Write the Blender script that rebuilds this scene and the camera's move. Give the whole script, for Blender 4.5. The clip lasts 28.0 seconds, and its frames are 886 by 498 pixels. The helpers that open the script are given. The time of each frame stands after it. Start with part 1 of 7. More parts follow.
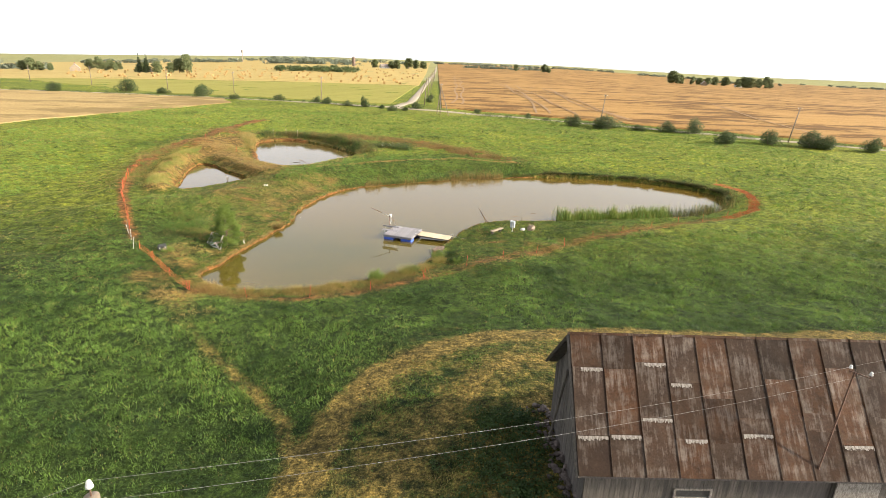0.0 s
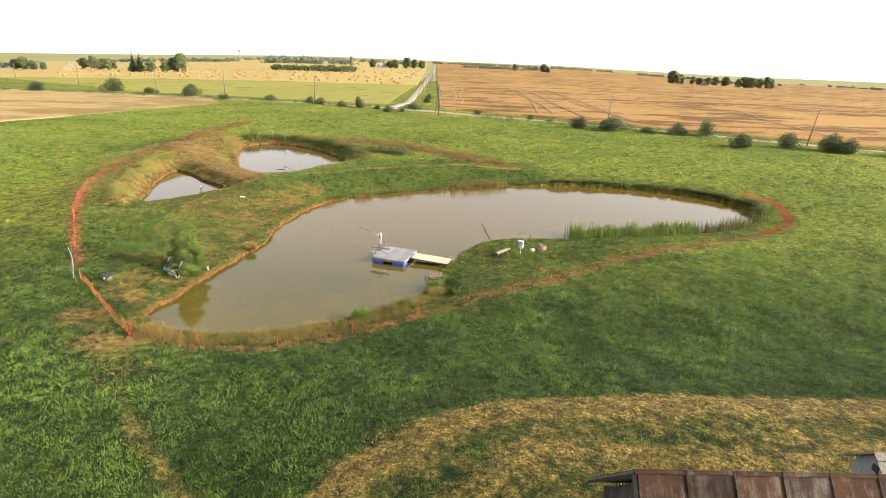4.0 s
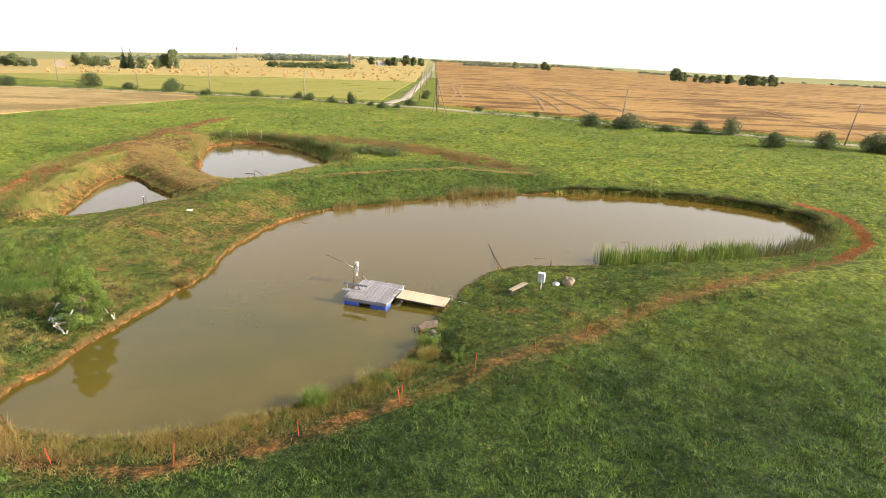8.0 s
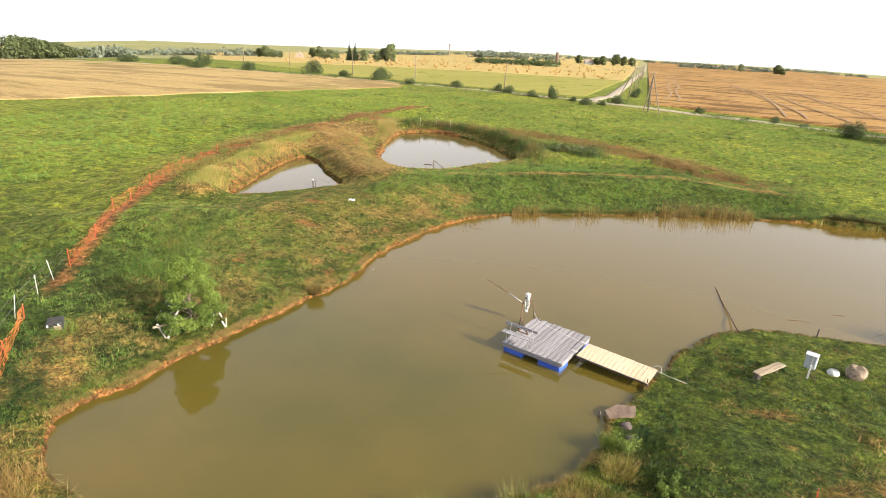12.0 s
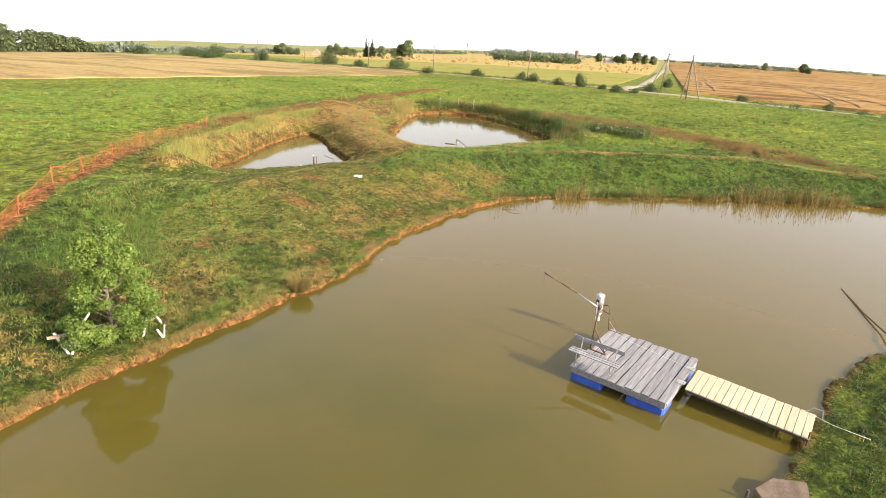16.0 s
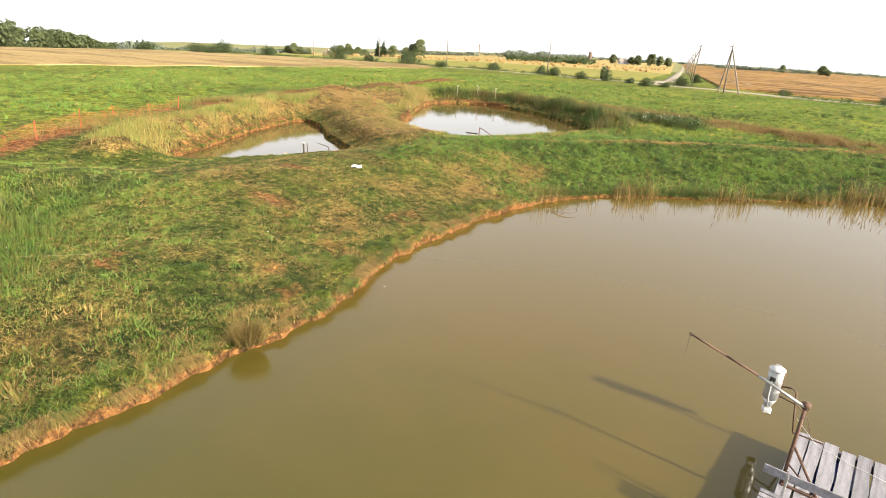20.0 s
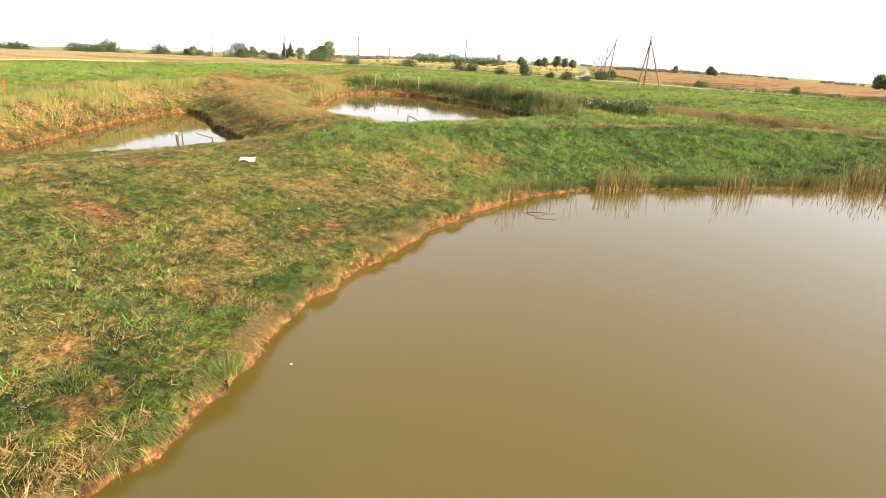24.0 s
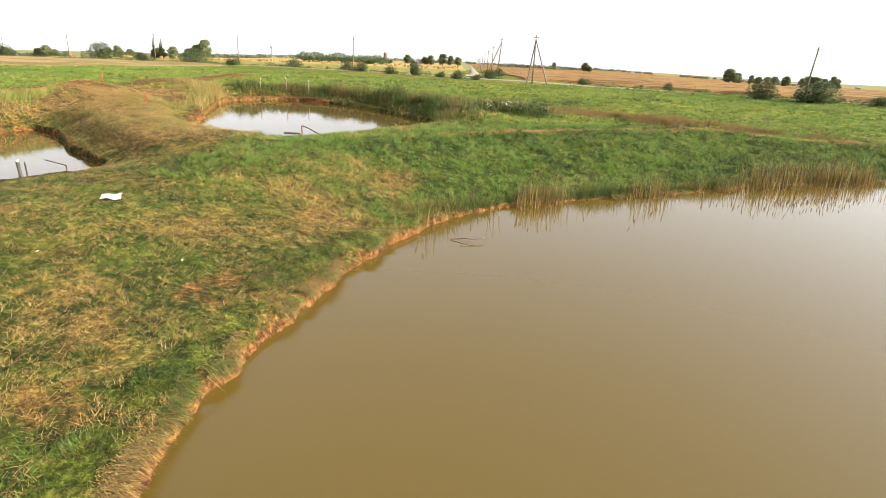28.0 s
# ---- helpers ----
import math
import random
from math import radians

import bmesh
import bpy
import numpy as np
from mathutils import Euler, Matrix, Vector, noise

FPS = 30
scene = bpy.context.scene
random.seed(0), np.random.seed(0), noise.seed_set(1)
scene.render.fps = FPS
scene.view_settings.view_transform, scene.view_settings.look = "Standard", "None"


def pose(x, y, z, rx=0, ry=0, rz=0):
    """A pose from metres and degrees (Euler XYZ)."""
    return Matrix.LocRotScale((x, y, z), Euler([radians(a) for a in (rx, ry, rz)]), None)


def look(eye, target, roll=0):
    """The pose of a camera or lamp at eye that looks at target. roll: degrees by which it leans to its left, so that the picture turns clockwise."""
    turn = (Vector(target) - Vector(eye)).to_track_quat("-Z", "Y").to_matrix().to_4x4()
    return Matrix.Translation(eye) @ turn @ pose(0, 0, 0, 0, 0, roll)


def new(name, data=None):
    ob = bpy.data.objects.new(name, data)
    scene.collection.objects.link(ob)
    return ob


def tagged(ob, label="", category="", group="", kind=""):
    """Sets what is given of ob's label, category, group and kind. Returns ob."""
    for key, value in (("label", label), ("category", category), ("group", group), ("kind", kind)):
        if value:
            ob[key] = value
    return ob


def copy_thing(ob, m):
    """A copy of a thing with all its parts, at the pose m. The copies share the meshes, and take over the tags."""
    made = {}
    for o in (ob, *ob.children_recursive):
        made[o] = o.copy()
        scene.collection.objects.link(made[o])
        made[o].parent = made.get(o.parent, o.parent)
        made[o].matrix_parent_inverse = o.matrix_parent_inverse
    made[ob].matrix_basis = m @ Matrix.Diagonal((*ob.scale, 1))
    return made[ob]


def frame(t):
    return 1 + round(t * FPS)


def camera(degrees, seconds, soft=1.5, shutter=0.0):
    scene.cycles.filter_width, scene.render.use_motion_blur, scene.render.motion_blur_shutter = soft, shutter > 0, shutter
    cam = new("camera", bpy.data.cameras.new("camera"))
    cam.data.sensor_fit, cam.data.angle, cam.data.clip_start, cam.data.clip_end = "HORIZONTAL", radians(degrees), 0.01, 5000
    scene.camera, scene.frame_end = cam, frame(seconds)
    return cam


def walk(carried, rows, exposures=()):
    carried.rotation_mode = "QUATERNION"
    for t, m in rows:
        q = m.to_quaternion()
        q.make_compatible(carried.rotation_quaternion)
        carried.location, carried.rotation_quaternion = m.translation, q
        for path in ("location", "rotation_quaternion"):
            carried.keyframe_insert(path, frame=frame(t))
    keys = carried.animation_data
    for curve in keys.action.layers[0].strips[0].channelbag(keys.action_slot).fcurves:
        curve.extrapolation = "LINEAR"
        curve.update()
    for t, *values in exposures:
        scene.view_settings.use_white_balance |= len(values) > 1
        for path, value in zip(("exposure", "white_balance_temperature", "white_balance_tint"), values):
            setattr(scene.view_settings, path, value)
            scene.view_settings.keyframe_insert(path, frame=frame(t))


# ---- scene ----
cam = camera(75.4, 28.0, soft=0.6)
PATH = [
    (0, (-0.786, -5.648, 16.512), (-0.734, -3.756, 15.865), 2.3),
    (1.5, (-0.721, -3.384, 16.397), (-0.666, -1.493, 15.75), 2.4),
    (3, (-0.652, -0.49, 16.364), (-0.598, 1.401, 15.716), 2.3),
    (5.5, (-0.484, 5.764, 15.441), (-0.422, 7.656, 14.795), 2.5),
    (7, (-0.243, 10.404, 14.95), (-0.184, 12.295, 14.301), 2.5),
    (8, (-0.131, 13.531, 14.516), (-0.072, 15.421, 13.864), 2.4),
    (9, (-0.012, 17.055, 13.735), (0.036, 18.944, 13.081), 2.5),
    (10, (-0.114, 20.197, 13.279), (-0.196, 22.085, 12.624), 2.6),
    (10.5, (-0.35, 20.83, 13.171), (-0.59, 22.701, 12.506), 2.8),
    (11, (-0.56, 21.492, 13.084), (-0.994, 23.323, 12.407), 2.9),
    (11.5, (-0.668, 22.116, 13.137), (-1.211, 23.914, 12.449), 2.8),
    (12, (-1.068, 23.076, 12.608), (-1.63, 24.869, 11.924), 3.2),
    (12.5, (-1.338, 23.765, 12.356), (-1.92, 25.552, 11.671), 3.0),
    (14.5, (-2.779, 27.167, 10.52), (-3.378, 28.947, 9.834), 3.2),
    (16, (-3.896, 29.936, 9.157), (-4.509, 31.712, 8.471), 3.2),
    (17, (-4.608, 31.668, 8.408), (-5.233, 33.441, 7.724), 3.2),
    (18, (-5.36, 33.362, 7.776), (-5.991, 35.132, 7.091), 3.2),
    (19, (-6.263, 35.305, 7.377), (-6.9, 37.073, 6.692), 3.3),
    (20, (-7.235, 37.374, 6.751), (-7.882, 39.14, 6.07), 3.3),
    (20.5, (-7.702, 38.375, 6.431), (-8.352, 40.139, 5.75), 3.3),
    (22.5, (-9.055, 41.551, 5.177), (-9.72, 43.311, 4.499), 3.2),
    (23, (-9.427, 42.331, 4.954), (-10.088, 44.093, 4.278), 3.4),
    (23.5, (-9.788, 43.074, 4.832), (-10.368, 44.867, 4.162), 3.3),
    (24, (-10.138, 43.793, 4.77), (-10.522, 45.644, 4.116), 3.1),
    (24.5, (-10.399, 44.276, 4.718), (-10.614, 46.157, 4.075), 2.8),
    (25, (-10.523, 44.524, 4.732), (-10.664, 46.414, 4.092), 2.8),
    (26, (-10.703, 44.992, 4.801), (-10.765, 46.886, 4.162), 2.8),
    (27, (-10.881, 45.494, 4.903), (-10.919, 47.388, 4.263), 2.8),
    (28, (-11.123, 45.958, 5.05), (-11.157, 47.852, 4.407), 2.8),
]
walk(cam, [(t, look(eye, target, roll)) for t, eye, target, roll in PATH],
     [(0, 1.33), (6, 1.26), (9, 1.21), (12, 1.33), (17, 1.36), (20, 1.38), (24, 1.43), (25, 1.25), (28, 1.27)])

# ---------------------------------------------------------------- light
SUN_EL, SUN_AZ = 25.0, 102.0        # degrees above the horizon; clockwise from +y
world = bpy.data.worlds.new("sky")
scene.world = world
world.use_nodes = True
wn = world.node_tree.nodes
sky = wn.new("ShaderNodeTexSky")
sky.sky_type = "NISHITA"
sky.sun_disc = False
sky.sun_elevation, sky.sun_rotation = radians(SUN_EL), radians(SUN_AZ)
sky.air_density, sky.dust_density, sky.ozone_density = 1.0, 3.2, 1.0
wn["Background"].inputs["Strength"].default_value = 0.166
# a hazy sky: paler than clear air, and the land falls away below the level horizon, so the dome is lowered a little
dome, shift, haze = wn.new("ShaderNodeTexCoord"), wn.new("ShaderNodeMapping"), wn.new("ShaderNodeHueSaturation")
shift.inputs["Location"].default_value = (0, 0, 0.10)
haze.inputs["Saturation"].default_value = 0.15
world.node_tree.links.new(dome.outputs["Generated"], shift.inputs["Vector"])
world.node_tree.links.new(shift.outputs["Vector"], sky.inputs["Vector"])
world.node_tree.links.new(sky.outputs["Color"], haze.inputs["Color"])
world.node_tree.links.new(haze.outputs["Color"], wn["Background"].inputs["Color"])
sun_dir = Vector((math.sin(radians(SUN_AZ)) * math.cos(radians(SUN_EL)),
                  math.cos(radians(SUN_AZ)) * math.cos(radians(SUN_EL)), math.sin(radians(SUN_EL))))
sun = new("sun", bpy.data.lights.new("sun", "SUN"))
sun.data.energy, sun.data.angle, sun.data.color = 3.8, radians(1.8), (1.0, 0.85, 0.64)
sun.matrix_world = look(sun_dir * 60, (0, 0, 0))


# ---------------------------------------------------------------- materials
def nodes_of(mat):
    return mat.node_tree.nodes, mat.node_tree.links


def ramp_between(nt, fac, a, b, low=0.35, high=0.65):
    r = nt.nodes.new("ShaderNodeValToRGB")
    r.color_ramp.elements[0].position, r.color_ramp.elements[1].position = low, high
    r.color_ramp.elements[0].color, r.color_ramp.elements[1].color = (*a, 1), (*b, 1)
    nt.links.new(fac, r.inputs[0])
    return r.outputs[0]


def noise_at(nt, scale, detail=5.0, rough=0.6, coords=None, stretch=None):
    n = nt.nodes.new("ShaderNodeTexNoise")
    n.inputs["Scale"].default_value, n.inputs["Detail"].default_value = scale, detail
    n.inputs["Roughness"].default_value = rough
    src = coords
    if src is None:
        g = nt.nodes.new("ShaderNodeNewGeometry")
        src = g.outputs["Position"]
    if stretch:
        m = nt.nodes.new("ShaderNodeMapping")
        m.inputs["Scale"].default_value = stretch
        nt.links.new(src, m.inputs["Vector"])
        src = m.outputs["Vector"]
    nt.links.new(src, n.inputs["Vector"])
    return n.outputs["Fac"]


def mixed(nt, fac, a, b, mode="MIX"):
    m = nt.nodes.new("ShaderNodeMix")
    m.data_type, m.blend_type = "RGBA", mode
    for sock, v in ((m.inputs[0], fac), (m.inputs[6], a), (m.inputs[7], b)):
        if isinstance(v, (int, float)):
            sock.default_value = v
        elif isinstance(v, tuple):
            sock.default_value = (*v, 1)
        else:
            nt.links.new(v, sock)
    return m.outputs[2]


def bumped(nt, height, strength=0.4, distance=0.02):
    b = nt.nodes.new("ShaderNodeBump")
    b.inputs["Strength"].default_value, b.inputs["Distance"].default_value = strength, distance
    nt.links.new(height, b.inputs["Height"])
    return b.outputs["Normal"]


def material(name):
    m = bpy.data.materials.new(name)
    m.use_nodes = True
    return m, m.node_tree, m.node_tree.nodes["Principled BSDF"]


def mat_simple(name, dark, light, scale=6.0, rough=0.8, metal=0.0, stretch=None, bump=0.3, dist=0.01, local=True, fine=8.0, vary=0.0):
    """Two tones mixed by a coarse and a fine noise, with relief from the fine one."""
    m, nt, p = material(name)
    coords = None
    if local:
        tc = nt.nodes.new("ShaderNodeTexCoord")
        coords = tc.outputs["Object"]
    a = noise_at(nt, scale, 4, 0.6, coords, stretch)
    b = noise_at(nt, scale * fine, 4, 0.7, coords, stretch)
    c1 = ramp_between(nt, a, dark, light)
    c2 = mixed(nt, 0.35, c1, ramp_between(nt, b, dark, light, 0.3, 0.7))
    if vary:
        oi = nt.nodes.new("ShaderNodeObjectInfo")
        hs = nt.nodes.new("ShaderNodeHueSaturation")
        mr = nt.nodes.new("ShaderNodeMapRange")
        mr.inputs["To Min"].default_value, mr.inputs["To Max"].default_value = 1 - vary, 1 + vary
        nt.links.new(oi.outputs["Random"], mr.inputs["Value"])
        nt.links.new(mr.outputs[0], hs.inputs["Value"])
        nt.links.new(c2, hs.inputs["Color"])
        c2 = hs.outputs[0]
    nt.links.new(c2, p.inputs["Base Color"])
    p.inputs["Roughness"].default_value, p.inputs["Metallic"].default_value = rough, metal
    if bump:
        nt.links.new(bumped(nt, b, bump, dist), p.inputs["Normal"])
    return m


def attr(nt, name):
    a = nt.nodes.new("ShaderNodeAttribute")
    a.attribute_name = name
    return a.outputs["Fac"]


def math_node(nt, op, a, b=None, c=None, clamp=False):
    n = nt.nodes.new("ShaderNodeMath")
    n.operation, n.use_clamp = op, clamp
    for s, v in zip(n.inputs, (a, b, c)):
        if v is None:
            continue
        if isinstance(v, (int, float)):
            s.default_value = v
        else:
            nt.links.new(v, s)
    return n.outputs[0]


def mat_ground():
    """Meadow turf, with bare clay, straw and mown ground where the surface carries them."""
    m, nt, p = material("meadow_ground")
    big, mid, fine = noise_at(nt, 0.05, 4), noise_at(nt, 0.45, 5, 0.65), noise_at(nt, 5.0, 5, 0.7)
    # turf tones kept very dark: shade between the blades is put in here
    green = ramp_between(nt, mid, (0.008, 0.022, 0.004), (0.026, 0.050, 0.009), 0.34, 0.66)
    lush = ramp_between(nt, big, (0.010, 0.027, 0.004), (0.034, 0.060, 0.010), 0.36, 0.64)
    col = mixed(nt, 0.5, green, lush)
    col = mixed(nt, 0.35, col, ramp_between(nt, fine, (0.006, 0.016, 0.004), (0.042, 0.064, 0.015), 0.3, 0.75))
    col = mixed(nt, 0.30, col, ramp_between(nt, noise_at(nt, 22.0, 4, 0.75), (0.005, 0.013, 0.004), (0.052, 0.068, 0.020), 0.35, 0.68))
    short = ramp_between(nt, mid, (0.058, 0.088, 0.009), (0.175, 0.205, 0.024), 0.30, 0.70)
    short = mixed(nt, 0.4, short, ramp_between(nt, fine, (0.035, 0.06, 0.007), (0.19, 0.21, 0.032), 0.3, 0.7))
    short = mixed(nt, 0.3, short, ramp_between(nt, big, (0.05, 0.075, 0.008), (0.20, 0.215, 0.026), 0.4, 0.6))
    short = mixed(nt, 0.8, short, ramp_between(nt, noise_at(nt, 1.1, 5, 0.7), (0.45, 0.52, 0.50), (1.50, 1.42, 1.30), 0.36, 0.64), "MULTIPLY")
    short = mixed(nt, ramp_between(nt, noise_at(nt, 0.10, 5, 0.65), (0.0, 0.0, 0.0), (0.28, 0.28, 0.28), 0.50, 0.66), short, (0.170, 0.150, 0.044))
    col = mixed(nt, attr(nt, "pale_turf"), col, short)
    def zone(name, dark, light, scale, col, gain=0.7):
        n1, n2 = noise_at(nt, 1.3, 5, 0.75), noise_at(nt, scale, 4, 0.7)
        k = math_node(nt, "ADD", attr(nt, name), math_node(nt, "MULTIPLY", math_node(nt, "SUBTRACT", n1, 0.5), gain))
        k = math_node(nt, "MULTIPLY", math_node(nt, "SUBTRACT", k, 0.35), 3.5, clamp=True)
        return mixed(nt, k, col, ramp_between(nt, n2, dark, light, 0.3, 0.7))
    col = zone("dry", (0.046, 0.031, 0.012), (0.25, 0.162, 0.058), 11.0, col, 0.9)
    col = zone("mown", (0.050, 0.042, 0.012), (0.20, 0.145, 0.050), 4.0, col, 0.9)
    col = zone("soil", (0.075, 0.033, 0.013), (0.205, 0.100, 0.039), 5.0, col, 1.0)
    # tufts and blades: strong grain at two sizes
    col = mixed(nt, 0.85, col, ramp_between(nt, noise_at(nt, 16.0, 5, 0.8), (0.30, 0.30, 0.30), (1.8, 1.8, 1.8), 0.36, 0.66), "MULTIPLY")
    col = mixed(nt, 0.7, col, ramp_between(nt, noise_at(nt, 3.2, 5, 0.75), (0.38, 0.42, 0.42), (1.75, 1.68, 1.5), 0.38, 0.64), "MULTIPLY")
    col = mixed(nt, 0.7, col, ramp_between(nt, noise_at(nt, 7.5, 4, 0.7), (0.40, 0.43, 0.42), (1.7, 1.65, 1.5), 0.38, 0.64), "MULTIPLY")
    col = mixed(nt, 0.8, col, ramp_between(nt, noise_at(nt, 1.3, 6, 0.72), (0.36, 0.42, 0.42), (1.50, 1.46, 1.35), 0.37, 0.63), "MULTIPLY")
    nt.links.new(col, p.inputs["Base Color"])
    p.inputs["Roughness"].default_value = 0.95
    p.inputs["Specular IOR Level"].default_value = 0.15
    h = mixed(nt, 0.5, noise_at(nt, 2.0, 5, 0.7), fine)
    nt.links.new(bumped(nt, h, 1.0, 0.30), p.inputs["Normal"])
    return m


def mat_field(name, dark, light, stripe, along, far_tone, lodged=0.0):
    """Standing or cut grain: tone patches and drill rows along one direction."""
    m, nt, p = material(name)
    big, mid, fine = noise_at(nt, 0.012, 4), noise_at(nt, 0.12, 5, 0.65), noise_at(nt, 1.6, 5, 0.7)
    col = ramp_between(nt, mid, dark, light, 0.3, 0.7)
    col = mixed(nt, 0.45, col, ramp_between(nt, big, dark, far_tone, 0.35, 0.65))
    g = nt.nodes.new("ShaderNodeNewGeometry")
    mp = nt.nodes.new("ShaderNodeMapping")
    mp.inputs["Rotation"].default_value = (0, 0, along)
    nt.links.new(g.outputs["Position"], mp.inputs["Vector"])
    w = noise_at(nt, 1.0, 3, 0.6, mp.outputs["Vector"], (stripe, stripe * 0.015, 0.001))
    col = mixed(nt, 0.5, col, ramp_between(nt, w, dark, light, 0.35, 0.65))
    col = mixed(nt, 0.45, col, ramp_between(nt, fine, tuple(c * 0.8 for c in dark), light, 0.35, 0.65))
    if lodged:
        # beaten-down patches, their relief's shade put in as darker colour, drawn out one way and broken up
        k = noise_at(nt, 1.0, 6, 0.75, None, (0.022, 0.075, 0.01))
        k2 = noise_at(nt, 0.018, 3)
        k = math_node(nt, "MULTIPLY", math_node(nt, "SUBTRACT", math_node(nt, "ADD", k, math_node(nt, "MULTIPLY", k2, 0.35)), 0.665), 14.0, clamp=True)
        col = mixed(nt, math_node(nt, "MULTIPLY", k, lodged), col, tuple(c * 0.60 for c in dark))
    nt.links.new(col, p.inputs["Base Color"])
    p.inputs["Roughness"].default_value, p.inputs["Specular IOR Level"].default_value = 0.95, 0.1
    nt.links.new(bumped(nt, mid, 0.7, 0.4), p.inputs["Normal"])
    return m


def mat_water(name, deep, clear, north_tone=None):
    """Turbid pond water: clay-coloured body under a smooth, faintly rippled face; last colour: browner body to the
    north.
    """
    m, nt, p = material(name)
    a = noise_at(nt, 0.11, 5, 0.55)
    col = ramp_between(nt, a, deep, clear, 0.3, 0.7)
    if north_tone:
        g, xyz, k = (nt.nodes.new("ShaderNode" + n) for n in ("NewGeometry", "SeparateXYZ", "MapRange"))
        nt.links.new(g.outputs["Position"], xyz.inputs[0])
        nt.links.new(math_node(nt, "ADD", xyz.outputs["Y"], math_node(nt, "MULTIPLY", a, 8.0)), k.inputs["Value"])
        k.interpolation_type = "SMOOTHSTEP"
        k.inputs["From Min"].default_value, k.inputs["From Max"].default_value = 46.0, 58.0
        col = mixed(nt, k.outputs[0], col, north_tone)
    nt.links.new(col, p.inputs["Base Color"])
    p.inputs["Roughness"].default_value, p.inputs["IOR"].default_value = 0.045, 1.50
    r = mixed(nt, 0.4, noise_at(nt, 1.6, 3), noise_at(nt, 6.0, 3))
    nt.links.new(bumped(nt, r, 0.035, 0.02), p.inputs["Normal"])
    return m


GROUND = mat_ground()
WATER = mat_water("turbid_water", (0.058, 0.053, 0.009), (0.098, 0.072, 0.014), (0.104, 0.071, 0.014))
WATER_SMALL = mat_water("pond_water", (0.085, 0.058, 0.018), (0.10, 0.070, 0.024))
WHEAT = mat_field("ripe_wheat", (0.18, 0.097, 0.032), (0.39, 0.240, 0.084), 0.10, 1.35, (0.38, 0.23, 0.080), 1.0)
WHEAT_LIGHT = mat_field("pale_wheat", (0.24, 0.165, 0.066), (0.39, 0.29, 0.13), 0.12, 1.2, (0.42, 0.30, 0.13), 0.7)
STUBBLE = mat_field("bale_stubble", (0.24, 0.172, 0.056), (0.43, 0.335, 0.130), 0.10, 0.25, (0.40, 0.31, 0.12))
AFTERMATH = mat_field("mown_green", (0.155, 0.152, 0.030), (0.275, 0.250, 0.065), 0.10, 0.25, (0.25, 0.235, 0.058))
FAR_LAND = mat_field("far_land", (0.13, 0.15, 0.06), (0.30, 0.27, 0.12), 0.01, 1.2, (0.28, 0.26, 0.12))
GRAVEL = mat_simple("gravel", (0.18, 0.15, 0.11), (0.34, 0.29, 0.22), 1.5, 0.95, bump=0.5, dist=0.03, local=False)


# ---------------------------------------------------------------- ground shape
def smooth(a, b, x):
    t = np.clip((np.asarray(x, float) - a) / (b - a), 0, 1)
    return t * t * (3 - 2 * t)


TABLE = np.random.default_rng(2).random((256, 256))


def patchy(x, y, size):
    """Smooth random values from nought to one, in patches of about that size."""
    u, v = x / size + 91.7, y / size + 37.3
    i, j = np.floor(u).astype(int), np.floor(v).astype(int)
    a, b = u - i, v - j
    a, b = a * a * (3 - 2 * a), b * b * (3 - 2 * b)
    i0, i1, j0, j1 = i % 256, (i + 1) % 256, j % 256, (j + 1) % 256
    return (TABLE[i0, j0] * (1 - a) + TABLE[i1, j0] * a) * (1 - b) + (TABLE[i0, j1] * (1 - a) + TABLE[i1, j1] * a) * b


def rounded(points, step):
    """A closed Catmull-Rom outline through the points, sampled about every step metres."""
    p, out = np.array(points, float), []
    n = len(p)
    for i in range(n):
        a, b, c, d = p[i - 1], p[i], p[(i + 1) % n], p[(i + 2) % n]
        k = max(2, int(np.linalg.norm(c - b) / step))
        t = (np.arange(k) / k)[:, None]
        out.append(0.5 * (2 * b + (c - a) * t + (2 * a - 5 * b + 4 * c - d) * t**2 + (3 * b - a - 3 * c + d) * t**3))
    return np.concatenate(out)


def segments_distance(x, y, a, b):
    """Distance from each place to the nearest of the segments a to b."""
    best = np.full(np.shape(x), 1e9)
    for (ax, ay), (bx, by) in zip(a, b):
        dx, dy = bx - ax, by - ay
        t = np.clip(((x - ax) * dx + (y - ay) * dy) / (dx * dx + dy * dy + 1e-9), 0, 1)
        best = np.minimum(best, (x - ax - t * dx) ** 2 + (y - ay - t * dy) ** 2)
    return np.sqrt(best)


def line_distance(x, y, points):
    return segments_distance(x, y, points[:-1], points[1:])


def outline_distance(x, y, ring):
    """Signed: below nought inside the ring. Far places get a plain large value."""
    x, y = np.asarray(x, float), np.asarray(y, float)
    out = np.full(x.shape, 50.0)
    lo, hi = ring.min(0) - 12, ring.max(0) + 12
    near = (x > lo[0]) & (x < hi[0]) & (y > lo[1]) & (y < hi[1])
    if not near.any():
        return out
    px, py = x[near], y[near]
    a, b = ring, np.roll(ring, -1, 0)
    d, inside = segments_distance(px, py, a, b), np.zeros(px.shape, bool)
    for (ax, ay), (bx, by) in zip(a, b):
        if ay != by:
            inside ^= ((ay > py) != (by > py)) & (px < (bx - ax) * (py - ay) / (by - ay) + ax)
    out[near] = np.where(inside, -d, d)
    return out


